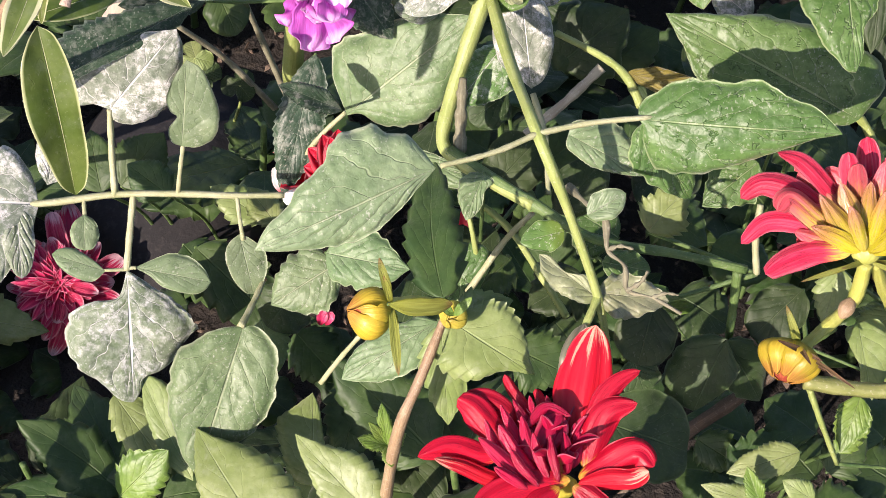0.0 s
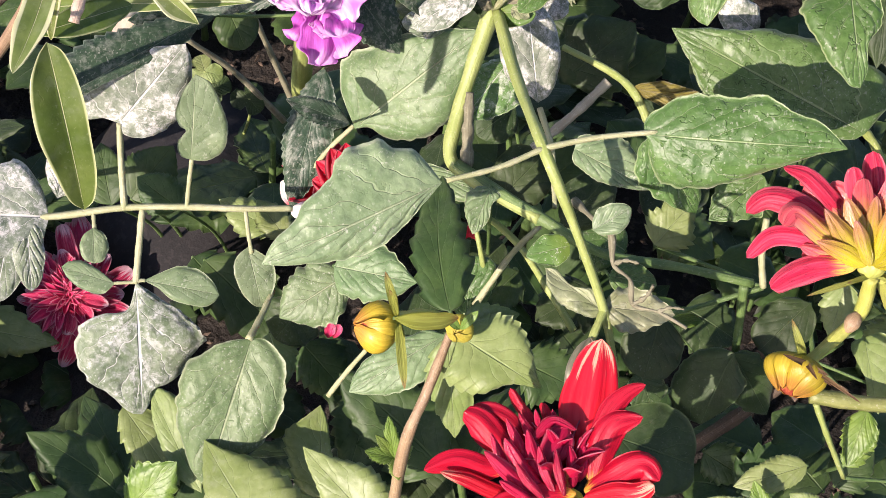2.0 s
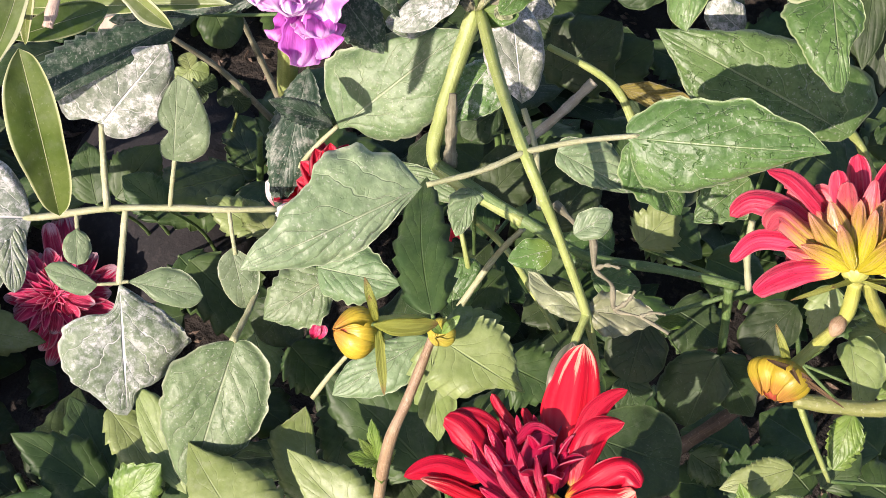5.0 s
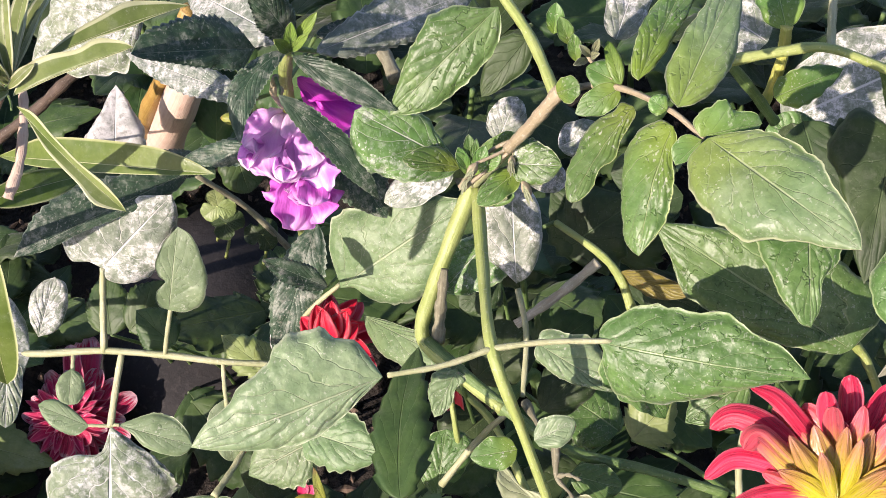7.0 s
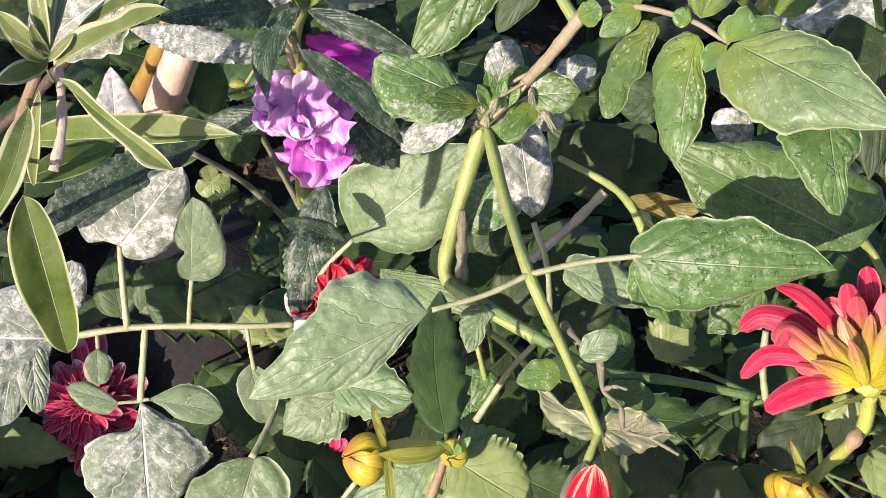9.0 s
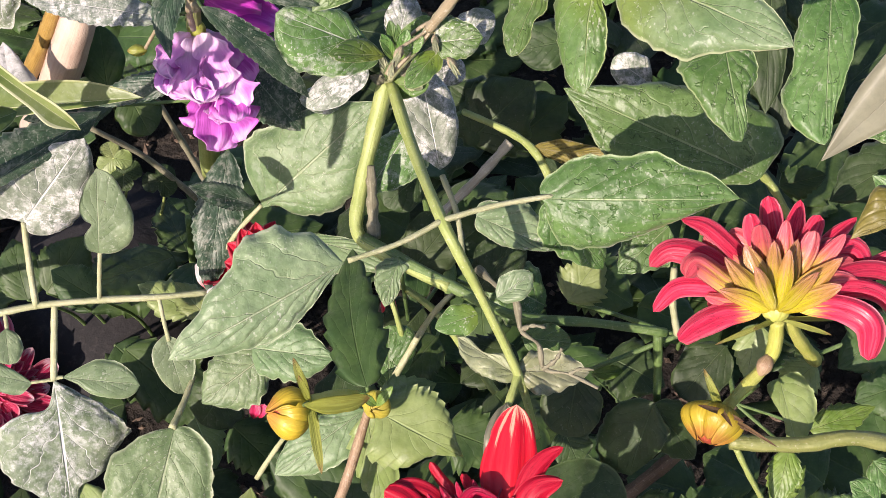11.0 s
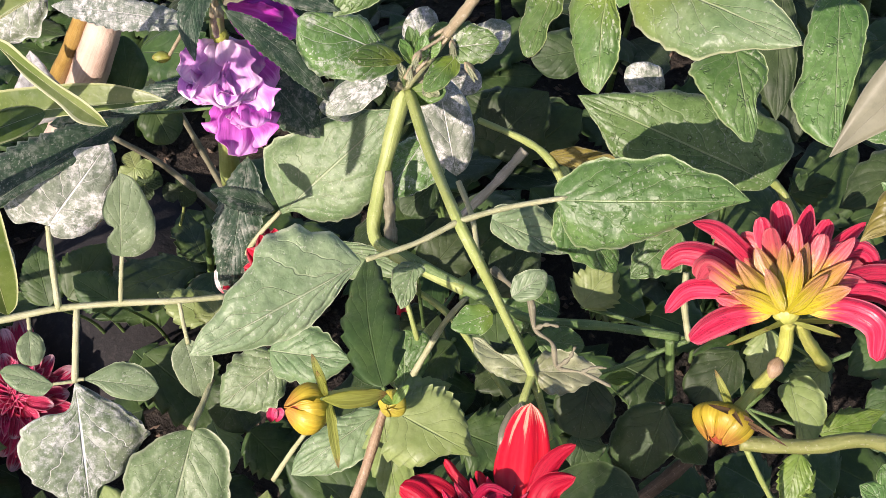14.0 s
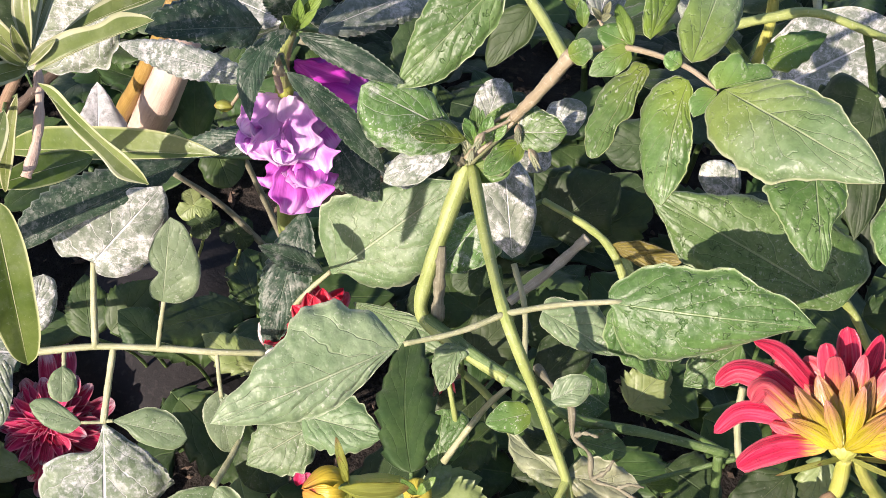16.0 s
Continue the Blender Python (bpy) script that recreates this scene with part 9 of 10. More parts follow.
drawn_petal(scarlet_bloom, RED, [(0.0467, -0.0889, 0.2409), (0.0533, -0.0770, 0.2494), (0.0592, -0.0712, 0.2534), (0.0659, -0.0677, 0.2555)], 0.0095, (-0.11, -0.53, 0.84), (0.55, 0.62), -0.6, seed=562)
drawn_petal(scarlet_bloom, RED, [(0.0478, -0.1010, 0.2342), (0.0511, -0.0888, 0.2438), (0.0556, -0.0824, 0.2493), (0.0653, -0.0798, 0.2515)], 0.0143, (-0.10, -0.51, 0.86), (0.55, 0.62), -0.6, seed=563)
drawn_petal(scarlet_bloom, RED, [(0.0452, -0.1044, 0.2343), (0.0562, -0.1000, 0.2389), (0.0661, -0.0961, 0.2438), (0.0726, -0.1012, 0.2424)], 0.0151, (-0.12, -0.48, 0.87), (0.5, 0.38), -0.7, seed=564, label="scarlet petal folded at its tip")
drawn_petal(scarlet_bloom, RED_CREAM, [(0.0450, -0.1080, 0.2367), (0.0564, -0.1062, 0.2385), (0.0646, -0.1060, 0.2399), (0.0704, -0.1037, 0.2431)], 0.0095, (-0.12, -0.46, 0.88), (0.5, 0.38), -0.6, seed=565)
drawn_petal(scarlet_bloom, RED, [(0.0167, -0.0983, 0.2384), (0.0072, -0.1007, 0.2385), (-0.0037, -0.0999, 0.2416), (-0.0160, -0.1045, 0.2409)], 0.0121, (0.02, -0.48, 0.88), (0.55, 0.62), -0.7, seed=566)
drawn_petal(scarlet_bloom, RED_CREAM, [(0.0253, -0.1089, 0.2323), (0.0122, -0.1079, 0.2352), (0.0012, -0.1058, 0.2393), (-0.0096, -0.1053, 0.2424)], 0.0073, (0.01, -0.46, 0.89), (0.55, 0.62), -0.5, seed=567)
drawn_petal(scarlet_bloom, RED, [(0.0198, -0.0943, 0.2361), (0.0105, -0.0892, 0.2406), (0.0034, -0.0839, 0.2451), (-0.0028, -0.0816, 0.2472)], 0.0143, (0.01, -0.50, 0.86), (0.5, 0.38), -0.7, seed=568)
drawn_petal(scarlet_bloom, RED, [(0.0238, -0.0884, 0.2353), (0.0165, -0.0822, 0.2404), (0.0085, -0.0792, 0.2432), (-0.0003, -0.0788, 0.2442)], 0.0104, (-0.01, -0.51, 0.86), (0.5, 0.38), -0.6, seed=569)
drawn_petal(scarlet_bloom, RED, [(0.0292, -0.0851, 0.2349), (0.0224, -0.0774, 0.2398), (0.0180, -0.0728, 0.2419), (0.0144, -0.0674, 0.2442)], 0.0065, (-0.02, -0.52, 0.86), (0.5, 0.38), -0.9, seed=570)
drawn_petal(scarlet_bloom, RED, [(0.0326, -0.0865, 0.2336), (0.0299, -0.0771, 0.2387), (0.0268, -0.0707, 0.2409)], 0.0065, (-0.05, -0.51, 0.86), (0.5, 0.38), -0.9, seed=571)
drawn_petal(scarlet_bloom, RED, [(0.0416, -0.1079, 0.2394), (0.0291, -0.1113, 0.2397), (0.0168, -0.1159, 0.2397), (0.0069, -0.1227, 0.2381)], 0.0130, (-0.02, -0.45, 0.89), (0.5, 0.38), -0.5, seed=572)
drawn_petal(scarlet_bloom, RED, [(0.0375, -0.1113, 0.2397), (0.0305, -0.1171, 0.2391), (0.0258, -0.1249, 0.2377)], 0.0108, (-0.05, -0.45, 0.89), (0.5, 0.38), -0.5, seed=573)
drawn_petal(scarlet_bloom, RED, [(0.0430, -0.1089, 0.2361), (0.0495, -0.1132, 0.2356), (0.0559, -0.1183, 0.2357)], 0.0108, (-0.09, -0.45, 0.89), (0.5, 0.38), -0.5, seed=574)
drawn_petal(scarlet_bloom, CRIMSON, [(0.0303, -0.0987, 0.2421), (0.0339, -0.0907, 0.2457), (0.0373, -0.0849, 0.2470)], 0.0134, (-0.06, -0.49, 0.87), (0.5, 0.38), -0.5, seed=575)
drawn_petal(scarlet_bloom, CRIMSON, [(0.0234, -0.0907, 0.2436), (0.0311, -0.0830, 0.2489), (0.0408, -0.0850, 0.2467)], 0.0060, (-0.05, -0.51, 0.86), (0.55, 0.62), -0.9, seed=576)
drawn_petal(scarlet_bloom, CRIMSON, [(0.0354, -0.1076, 0.2376), (0.0261, -0.0993, 0.2423), (0.0217, -0.0876, 0.2486)], 0.0078, (-0.04, -0.48, 0.88), (0.55, 0.62), -0.9, seed=577)
drawn_petal(scarlet_bloom, CRIMSON, [(0.0312, -0.1099, 0.2387), (0.0207, -0.1013, 0.2448), (0.0135, -0.0930, 0.2501)], 0.0086, (-0.03, -0.48, 0.88), (0.55, 0.62), -0.9, seed=578)
drawn_petal(scarlet_bloom, CRIMSON, [(0.0281, -0.1120, 0.2398), (0.0169, -0.1064, 0.2447), (0.0061, -0.0995, 0.2507)], 0.0082, (-0.02, -0.47, 0.88), (0.55, 0.62), -0.9, seed=579)
drawn_petal(scarlet_bloom, CRIMSON, [(0.0228, -0.1090, 0.2374), (0.0145, -0.1006, 0.2421), (0.0080, -0.0899, 0.2478)], 0.0060, (-0.02, -0.48, 0.88), (0.55, 0.62), -0.9, seed=580)
drawn_petal(scarlet_bloom, CRIMSON, [(0.0287, -0.1014, 0.2377), (0.0204, -0.0929, 0.2425), (0.0136, -0.0830, 0.2476)], 0.0060, (-0.03, -0.49, 0.87), (0.55, 0.62), -0.9, seed=581)
drawn_petal(scarlet_bloom, CRIMSON, [(0.0328, -0.0956, 0.2368), (0.0244, -0.0870, 0.2416), (0.0182, -0.0787, 0.2455)], 0.0056, (-0.04, -0.50, 0.87), (0.55, 0.62), -0.9, seed=582)
drawn_petal(scarlet_bloom, CRIMSON, [(0.0361, -0.0943, 0.2350), (0.0288, -0.0855, 0.2399), (0.0246, -0.0761, 0.2445)], 0.0056, (-0.05, -0.50, 0.87), (0.55, 0.62), -0.9, seed=583)
drawn_petal(scarlet_bloom, CRIMSON, [(0.0383, -0.0940, 0.2351), (0.0341, -0.0850, 0.2400), (0.0311, -0.0754, 0.2446)], 0.0056, (-0.06, -0.50, 0.87), (0.55, 0.62), -0.9, seed=584)
drawn_petal(scarlet_bloom, CRIMSON, [(0.0343, -0.1105, 0.2392), (0.0293, -0.1025, 0.2445), (0.0264, -0.0947, 0.2492)], 0.0056, (-0.05, -0.47, 0.88), (0.55, 0.62), -0.9, seed=585)
drawn_petal(scarlet_bloom, CRIMSON, [(0.0301, -0.1130, 0.2414), (0.0233, -0.1082, 0.2450), (0.0184, -0.1025, 0.2488)], 0.0056, (-0.04, -0.47, 0.88), (0.55, 0.62), -0.9, seed=586)
drawn_petal(scarlet_bloom, CRIMSON, [(0.0259, -0.1150, 0.2427), (0.0193, -0.1122, 0.2452), (0.0127, -0.1096, 0.2477)], 0.0056, (-0.03, -0.46, 0.89), (0.55, 0.62), -0.9, seed=587)
drawn_petal(scarlet_bloom, CRIMSON, [(0.0374, -0.1101, 0.2406), (0.0345, -0.1024, 0.2455), (0.0327, -0.0953, 0.2495)], 0.0052, (-0.06, -0.47, 0.88), (0.55, 0.62), -0.9, seed=588)
drawn_petal(scarlet_bloom, CRIMSON, [(0.0405, -0.1054, 0.2389), (0.0398, -0.0978, 0.2425), (0.0382, -0.0909, 0.2449)], 0.0065, (-0.07, -0.48, 0.88), (0.55, 0.62), -0.8, seed=589)
drawn_petal(scarlet_bloom, CRIMSON, [(0.0427, -0.1016, 0.2366), (0.0442, -0.0937, 0.2402), (0.0425, -0.0859, 0.2434)], 0.0073, (-0.08, -0.48, 0.87), (0.55, 0.62), -0.8, seed=590)
blade("petal", scarlet_bloom, "ray", PALE, (0.0439, -0.0744, 0.2287), (0.0443, -0.0470, 0.2523), 0.0178, (-0.07, -0.65, 0.76), seed=368, quilt=0)
# Unseen leaves added below the bloom to shade the leaves beside it.
stalk("leaf_stalk", blade("leaf", scarlet, "toothed", DAHLIA_SHADED, (0.0470, -0.1045, 0.1677), (0.0171, -0.1045, 0.1944), 0.0252, (0.57, -0.51, 0.64), seed=379), STALK_DARK, [(0.0470, -0.1043, 0.1672), (0.0515, -0.0596, 0.0789), (0.0561, -0.0227, -0.0100)], 0.0009, 0.0014, seed=395)
stalk("leaf_stalk", blade("leaf", scarlet, "toothed", DAHLIA_SHADED, (0.0479, -0.1022, 0.1569), (0.0672, -0.0924, 0.1760), 0.0278, (-0.40, -0.58, 0.70), seed=380), STALK_DARK, [(0.0480, -0.1020, 0.1563), (0.0563, -0.0597, 0.0734), (0.0646, -0.0253, -0.0100)], 0.0009, 0.0014, seed=396)
stalk("leaf_stalk", blade("leaf", scarlet, "toothed", DAHLIA_SHADED, (0.0492, -0.1039, 0.1429), (0.0044, -0.1040, 0.1576), 0.0309, (0.29, -0.39, 0.88), seed=381), STALK_DARK, [(0.0493, -0.1036, 0.1424), (0.0515, -0.0956, 0.1084), (0.0535, -0.1000, 0.0952)], 0.0009, 0.0012, seed=397)
stalk("leaf_stalk", blade("leaf", scarlet, "toothed", DAHLIA_SHADED, (0.0496, -0.1077, 0.1399), (0.0844, -0.1029, 0.1545), 0.0305, (-0.31, -0.40, 0.86), seed=382), STALK_DARK, [(0.0497, -0.1075, 0.1394), (0.0528, -0.0984, 0.1075), (0.0535, -0.1000, 0.0952)], 0.0009, 0.0012, seed=398)
stalk("leaf_stalk", blade("leaf", scarlet, "toothed", DAHLIA_SHADED, (0.0464, -0.1106, 0.1757), (0.0430, -0.1194, 0.2385), 0.0329, (-0.06, -0.99, -0.14), seed=383), STALK_DARK, [(0.0465, -0.1103, 0.1752), (0.0455, -0.1074, 0.1751), (0.0436, -0.1053, 0.1799)], 0.0009, 0.0012, seed=399)
stalk("leaf_stalk", blade("leaf", scarlet, "toothed", DAHLIA_SHADED, (0.0487, -0.1104, 0.1758), (0.0635, -0.1119, 0.2243), 0.0283, (-0.67, -0.72, 0.18), seed=384), STALK_DARK, [(0.0488, -0.1101, 0.1752), (0.0470, -0.1071, 0.1748), (0.0436, -0.1053, 0.1799)], 0.0009, 0.0012, seed=400)
stalk("stem", scarlet, STALK, [(0.0430, 0.0071, 0.1778), (0.0311, 0.0198, 0.1881), (0.0137, 0.0433, 0.1943), (-0.0063, 0.0544, 0.2038)], 0.0018, 0.0016, seed=385)
stalk("stem", scarlet, STALK_PALE, [(-0.0039, 0.0126, 0.1843), (0.0113, 0.0267, 0.2069), (0.0229, 0.0317, 0.2229)], 0.0016, 0.0013, seed=386)
stalk("stem", scarlet, STALK, [(-0.0089, 0.0542, 0.2038), (-0.0017, 0.0395, 0.1796), (0.0027, 0.0431, 0.1317)], 0.0013, 0.0014, seed=387)
wine = thing("dahlia_plant", (-0.235, 0.100, 0.000), "dahlia plant with a wine-red bloom tipped in white", "dahlia")
stalk("stem", wine, STALK_DARK, [(-0.2421, 0.1171, 0.0366), (-0.2467, 0.1185, 0.0126), (-0.2538, 0.1236, -0.0209)], 0.0042, 0.0052, seed=388)
wine_bloom = flower_head(wine, (-0.2542, 0.1019, 0.0323), (0.20, -0.56, 0.80), [
    (13, 96, 0.024, 0.0110, WINE, 0.06, 0.5), (15, 78, 0.023, 0.0090, WINE, 0.10, 0.7), (17, 64, 0.024, 0.0075, WINE_INNER, 0.12, 0.8), (18, 52, 0.024, 0.0066, WINE_INNER, 0.14, 0.9),
    (16, 40, 0.0225, 0.0058, WINE_INNER, 0.15, 1.0), (14, 29, 0.021, 0.0050, WINE_INNER, 0.15, 1.0), (10, 18, 0.020, 0.0045, WINE_INNER, 0.12, 1.0),
    (6, 8, 0.019, 0.004, WINE_INNER, 0.08, 1.0)], (SEPAL, 0.010), 21, label="wine-red bloom with white petal tips", wild=10.0)
drawn_petal(wine_bloom, WINE, [(-0.2566, 0.0934, 0.0413), (-0.2694, 0.0939, 0.0359), (-0.2874, 0.0976, 0.0312)], 0.0102, (0.33, -0.52, 0.78), (0.55, 0.62), 0.5, seed=700)
drawn_petal(wine_bloom, WINE, [(-0.2550, 0.0894, 0.0432), (-0.2656, 0.0874, 0.0368), (-0.2784, 0.0884, 0.0312)], 0.0075, (0.33, -0.52, 0.79), (0.55, 0.62), 0.5, seed=701)
drawn_petal(wine_bloom, WINE, [(-0.2549, 0.0877, 0.0419), (-0.2656, 0.0849, 0.0338), (-0.2774, 0.0858, 0.0266)], 0.0085, (0.33, -0.51, 0.79), (0.55, 0.62), 0.5, seed=702)
drawn_petal(wine_bloom, WINE, [(-0.2527, 0.0849, 0.0422), (-0.2610, 0.0810, 0.0342), (-0.2701, 0.0806, 0.0273)], 0.0075, (0.33, -0.51, 0.79), (0.55, 0.62), 0.5, seed=703)
drawn_petal(wine_bloom, WINE, [(-0.2528, 0.0858, 0.0378), (-0.2595, 0.0795, 0.0268), (-0.2702, 0.0768, 0.0169)], 0.0109, (0.32, -0.51, 0.80), (0.55, 0.62), 0.5, seed=704)
drawn_petal(wine_bloom, WINE, [(-0.2517, 0.0846, 0.0368), (-0.2545, 0.0772, 0.0248), (-0.2618, 0.0727, 0.0132)], 0.0109, (0.32, -0.51, 0.80), (0.55, 0.62), 0.5, seed=705)
drawn_petal(wine_bloom, WINE, [(-0.2483, 0.0860, 0.0352), (-0.2493, 0.0771, 0.0196), (-0.2579, 0.0688, 0.0025)], 0.0136, (0.31, -0.50, 0.81), (0.55, 0.62), 0.4, seed=706)
drawn_petal(wine_bloom, WINE, [(-0.2513, 0.0993, 0.0455), (-0.2628, 0.1090, 0.0481), (-0.2745, 0.1199, 0.0500)], 0.0123, (0.33, -0.54, 0.77), (0.5, 0.4), 0.6, seed=707)
drawn_petal(wine_bloom, WINE, [(-0.2465, 0.1025, 0.0477), (-0.2548, 0.1169, 0.0559), (-0.2614, 0.1326, 0.0640)], 0.0136, (0.32, -0.56, 0.77), (0.5, 0.4), 0.6, seed=708)
drawn_petal(wine_bloom, WINE, [(-0.2486, 0.1072, 0.0438), (-0.2525, 0.1275, 0.0508), (-0.2582, 0.1471, 0.0547)], 0.0197, (0.31, -0.56, 0.76), (0.5, 0.4), 0.5, seed=709)
drawn_petal(wine_bloom, WINE, [(-0.2471, 0.0975, 0.0515), (-0.2529, 0.1072, 0.0559), (-0.2589, 0.1171, 0.0596)], 0.0123, (0.32, -0.55, 0.77), (0.55, 0.62), 0.6, seed=710)
drawn_petal(wine_bloom, WINE, [(-0.2515, 0.0951, 0.0473), (-0.2603, 0.1022, 0.0479), (-0.2688, 0.1092, 0.0466)], 0.0082, (0.33, -0.54, 0.78), (0.55, 0.62), 0.5, seed=711)
drawn_petal(wine_bloom, WINE, [(-0.2468, 0.0996, 0.0429), (-0.2380, 0.1106, 0.0453), (-0.2324, 0.1244, 0.0484)], 0.0129, (0.30, -0.55, 0.78), (0.55, 0.62), 0.6, seed=712)
drawn_petal(wine_bloom, WINE, [(-0.2438, 0.0988, 0.0397), (-0.2302, 0.1075, 0.0401), (-0.2185, 0.1191, 0.0411)], 0.0157, (0.29, -0.55, 0.79), (0.5, 0.4), 0.6, seed=713)
drawn_petal(wine_bloom, WINE, [(-0.2425, 0.0961, 0.0425), (-0.2299, 0.0992, 0.0398), (-0.2204, 0.1038, 0.0371)], 0.0143, (0.29, -0.54, 0.79), (0.55, 0.62), 0.6, seed=714)
drawn_petal(wine_bloom, WINE, [(-0.2430, 0.0947, 0.0415), (-0.2299, 0.0948, 0.0342), (-0.2172, 0.0966, 0.0263)], 0.0150, (0.29, -0.53, 0.80), (0.5, 0.4), 0.6, seed=715)
drawn_petal(wine_bloom, WINE, [(-0.2453, 0.0904, 0.0384), (-0.2400, 0.0857, 0.0279), (-0.2379, 0.0814, 0.0160)], 0.0150, (0.30, -0.52, 0.80), (0.5, 0.4), 0.6, seed=716)
drawn_petal(wine_bloom, WINE, [(-0.2476, 0.0842, 0.0439), (-0.2482, 0.0789, 0.0366), (-0.2508, 0.0752, 0.0296)], 0.0102, (0.31, -0.51, 0.80), (0.55, 0.62), 0.6, seed=717)
drawn_petal(wine_bloom, WINE, [(-0.2561, 0.0947, 0.0448), (-0.2678, 0.0983, 0.0406), (-0.2827, 0.1022, 0.0344)], 0.0075, (0.33, -0.53, 0.78), (0.55, 0.62), 0.5, seed=718)
drawn_petal(wine_bloom, WINE, [(-0.2556, 0.0976, 0.0445), (-0.2662, 0.1035, 0.0419), (-0.2787, 0.1087, 0.0366)], 0.0082, (0.33, -0.54, 0.78), (0.55, 0.62), 0.5, seed=719)
drawn_petal(wine_bloom, WINE, [(-0.2429, 0.0873, 0.0460), (-0.2382, 0.0847, 0.0404), (-0.2406, 0.0826, 0.0347)], 0.0095, (0.30, -0.52, 0.80), (0.55, 0.62), 0.6, seed=720)
drawn_petal(wine_bloom, WINE, [(-0.2415, 0.0902, 0.0480), (-0.2317, 0.0902, 0.0453), (-0.2259, 0.0909, 0.0427)], 0.0102, (0.30, -0.53, 0.79), (0.55, 0.62), 0.6, seed=721)
drawn_petal(wine_bloom, WINE, [(-0.2470, 0.1023, 0.0450), (-0.2444, 0.1138, 0.0471), (-0.2452, 0.1283, 0.0497)], 0.0150, (0.31, -0.55, 0.78), (0.5, 0.4), 0.6, seed=722)
# Lighter leaf colour makes up for the sun this leaf misses.
stalk("leaf_stalk", blade("leaf", wine, "toothed", DAHLIA_LEAF, (-0.3235, 0.0721, 0.0416), (-0.2551, 0.0721, 0.0250), 0.0323, (-0.25, -0.55, 0.80), seed=730, quilt=0.04), STALK_DARK, [(-0.3235, 0.0721, 0.0416), (-0.3185, 0.1071, 0.0158), (-0.3135, 0.1221, -0.0100)], 0.0009, 0.0014, seed=730)
hidden = thing("dahlia_plant", (-0.085, 0.190, 0.000), "dahlia plant with a red bloom half hidden by leaves", "dahlia")
stalk("stem", hidden, STALK_DARK, [(-0.0837, 0.0961, 0.1496), (-0.0903, 0.1064, 0.1173), (-0.0984, 0.1209, 0.0782)], 0.0026, 0.0036, seed=389)
flower_head(hidden, (-0.0831, 0.0951, 0.1526), (0.18, 0.01, 0.98), [
    (9, 58, 0.031, 0.013, RED_WHITE, 0.08, 0.4), (8, 36, 0.031, 0.012, RED_WHITE, 0.08, 0.5), (6, 14, 0.029, 0.010, RED_WHITE, 0.06, 0.6)], (SEPAL, 0.008), 31, label="red bloom with white petal tips")
blade("petal", hidden, "petal", RED_WHITE, (-0.0083, 0.0648, 0.1313), (-0.0111, 0.0813, 0.1583), 0.0088, (0.11, -0.84, 0.53), seed=390, quilt=0, fold=0.5)
blade("petal", hidden, "petal", WINE_INNER, (-0.0780, 0.0227, 0.1307), (-0.0761, 0.0272, 0.1381), 0.0060, (0.05, -0.86, 0.51), seed=391, quilt=0, fold=0.5)
blade("petal", hidden, "petal", WINE_INNER, (-0.0751, 0.0230, 0.1306), (-0.0719, 0.0270, 0.1374), 0.0052, (-0.06, -0.85, 0.52), seed=392, quilt=0, fold=0.5)
# Shade on these two is put into the dark leaf colour.
stalk("leaf_stalk", blade("leaf", balsam, "oval", DAHLIA_SHADED, (-0.1618, 0.1801, 0.2059), (-0.1638, 0.2008, 0.2363), 0.0217, (0.27, -0.79, 0.55), seed=393), STALK_DARK, [(-0.1620, 0.1806, 0.2055), (-0.2062, 0.2978, 0.0979), (-0.2507, 0.4075, -0.0100)], 0.0009, 0.0014, seed=413)
stalk("leaf_stalk", blade("leaf", balsam, "oval", DAHLIA_SHADED, (-0.1491, 0.1735, 0.2119), (-0.1374, 0.1575, 0.1973), 0.0241, (0.20, -0.58, 0.79), seed=394), STALK_DARK, [(-0.1492, 0.1739, 0.2115), (-0.1887, 0.2847, 0.1009), (-0.2284, 0.3879, -0.0100)], 0.0009, 0.0014, seed=414)
blade("petal", hidden, "petal", WHITE_RED, (-0.0880, 0.0685, 0.1829), (-0.0988, 0.0621, 0.1789), 0.0068, (0.07, -0.61, 0.79), seed=395, quilt=0, fold=0.4)
blade("petal", hidden, "ray", RED_WHITE, (-0.0744, 0.0778, 0.1808), (-0.0895, 0.0764, 0.1903), 0.0120, (0.49, -0.53, 0.69), seed=396, quilt=0, fold=0.5)
blade("petal", hidden, "ray", RED_WHITE, (-0.0744, 0.0778, 0.1808), (-0.0865, 0.0818, 0.1969), 0.0136, (0.49, -0.68, 0.54), seed=397, quilt=0, fold=0.5)
blade("petal", hidden, "ray", RED_WHITE, (-0.0744, 0.0778, 0.1808), (-0.0805, 0.0861, 0.2020), 0.0144, (0.37, -0.82, 0.43), seed=398, quilt=0, fold=0.5)
blade("petal", hidden, "ray", RED_WHITE, (-0.0744, 0.0778, 0.1808), (-0.0740, 0.0897, 0.2037), 0.0136, (0.20, -0.87, 0.45), seed=399, quilt=0, fold=0.5)
blade("petal", hidden, "ray", RED_WHITE, (-0.0744, 0.0778, 0.1808), (-0.0667, 0.0891, 0.1993), 0.0136, (0.03, -0.86, 0.51), seed=400, quilt=0, fold=0.5)
blade("petal", hidden, "ray", RED_WHITE, (-0.0744, 0.0778, 0.1808), (-0.0611, 0.0863, 0.1932), 0.0113, (-0.09, -0.77, 0.63), seed=401, quilt=0, fold=0.5)
blade("petal", hidden, "ray", RED_WHITE, (-0.0744, 0.0778, 0.1808), (-0.0754, 0.0800, 0.2039), 0.0128, (0.34, -0.94, 0.11), seed=402, quilt=0, fold=0.5)
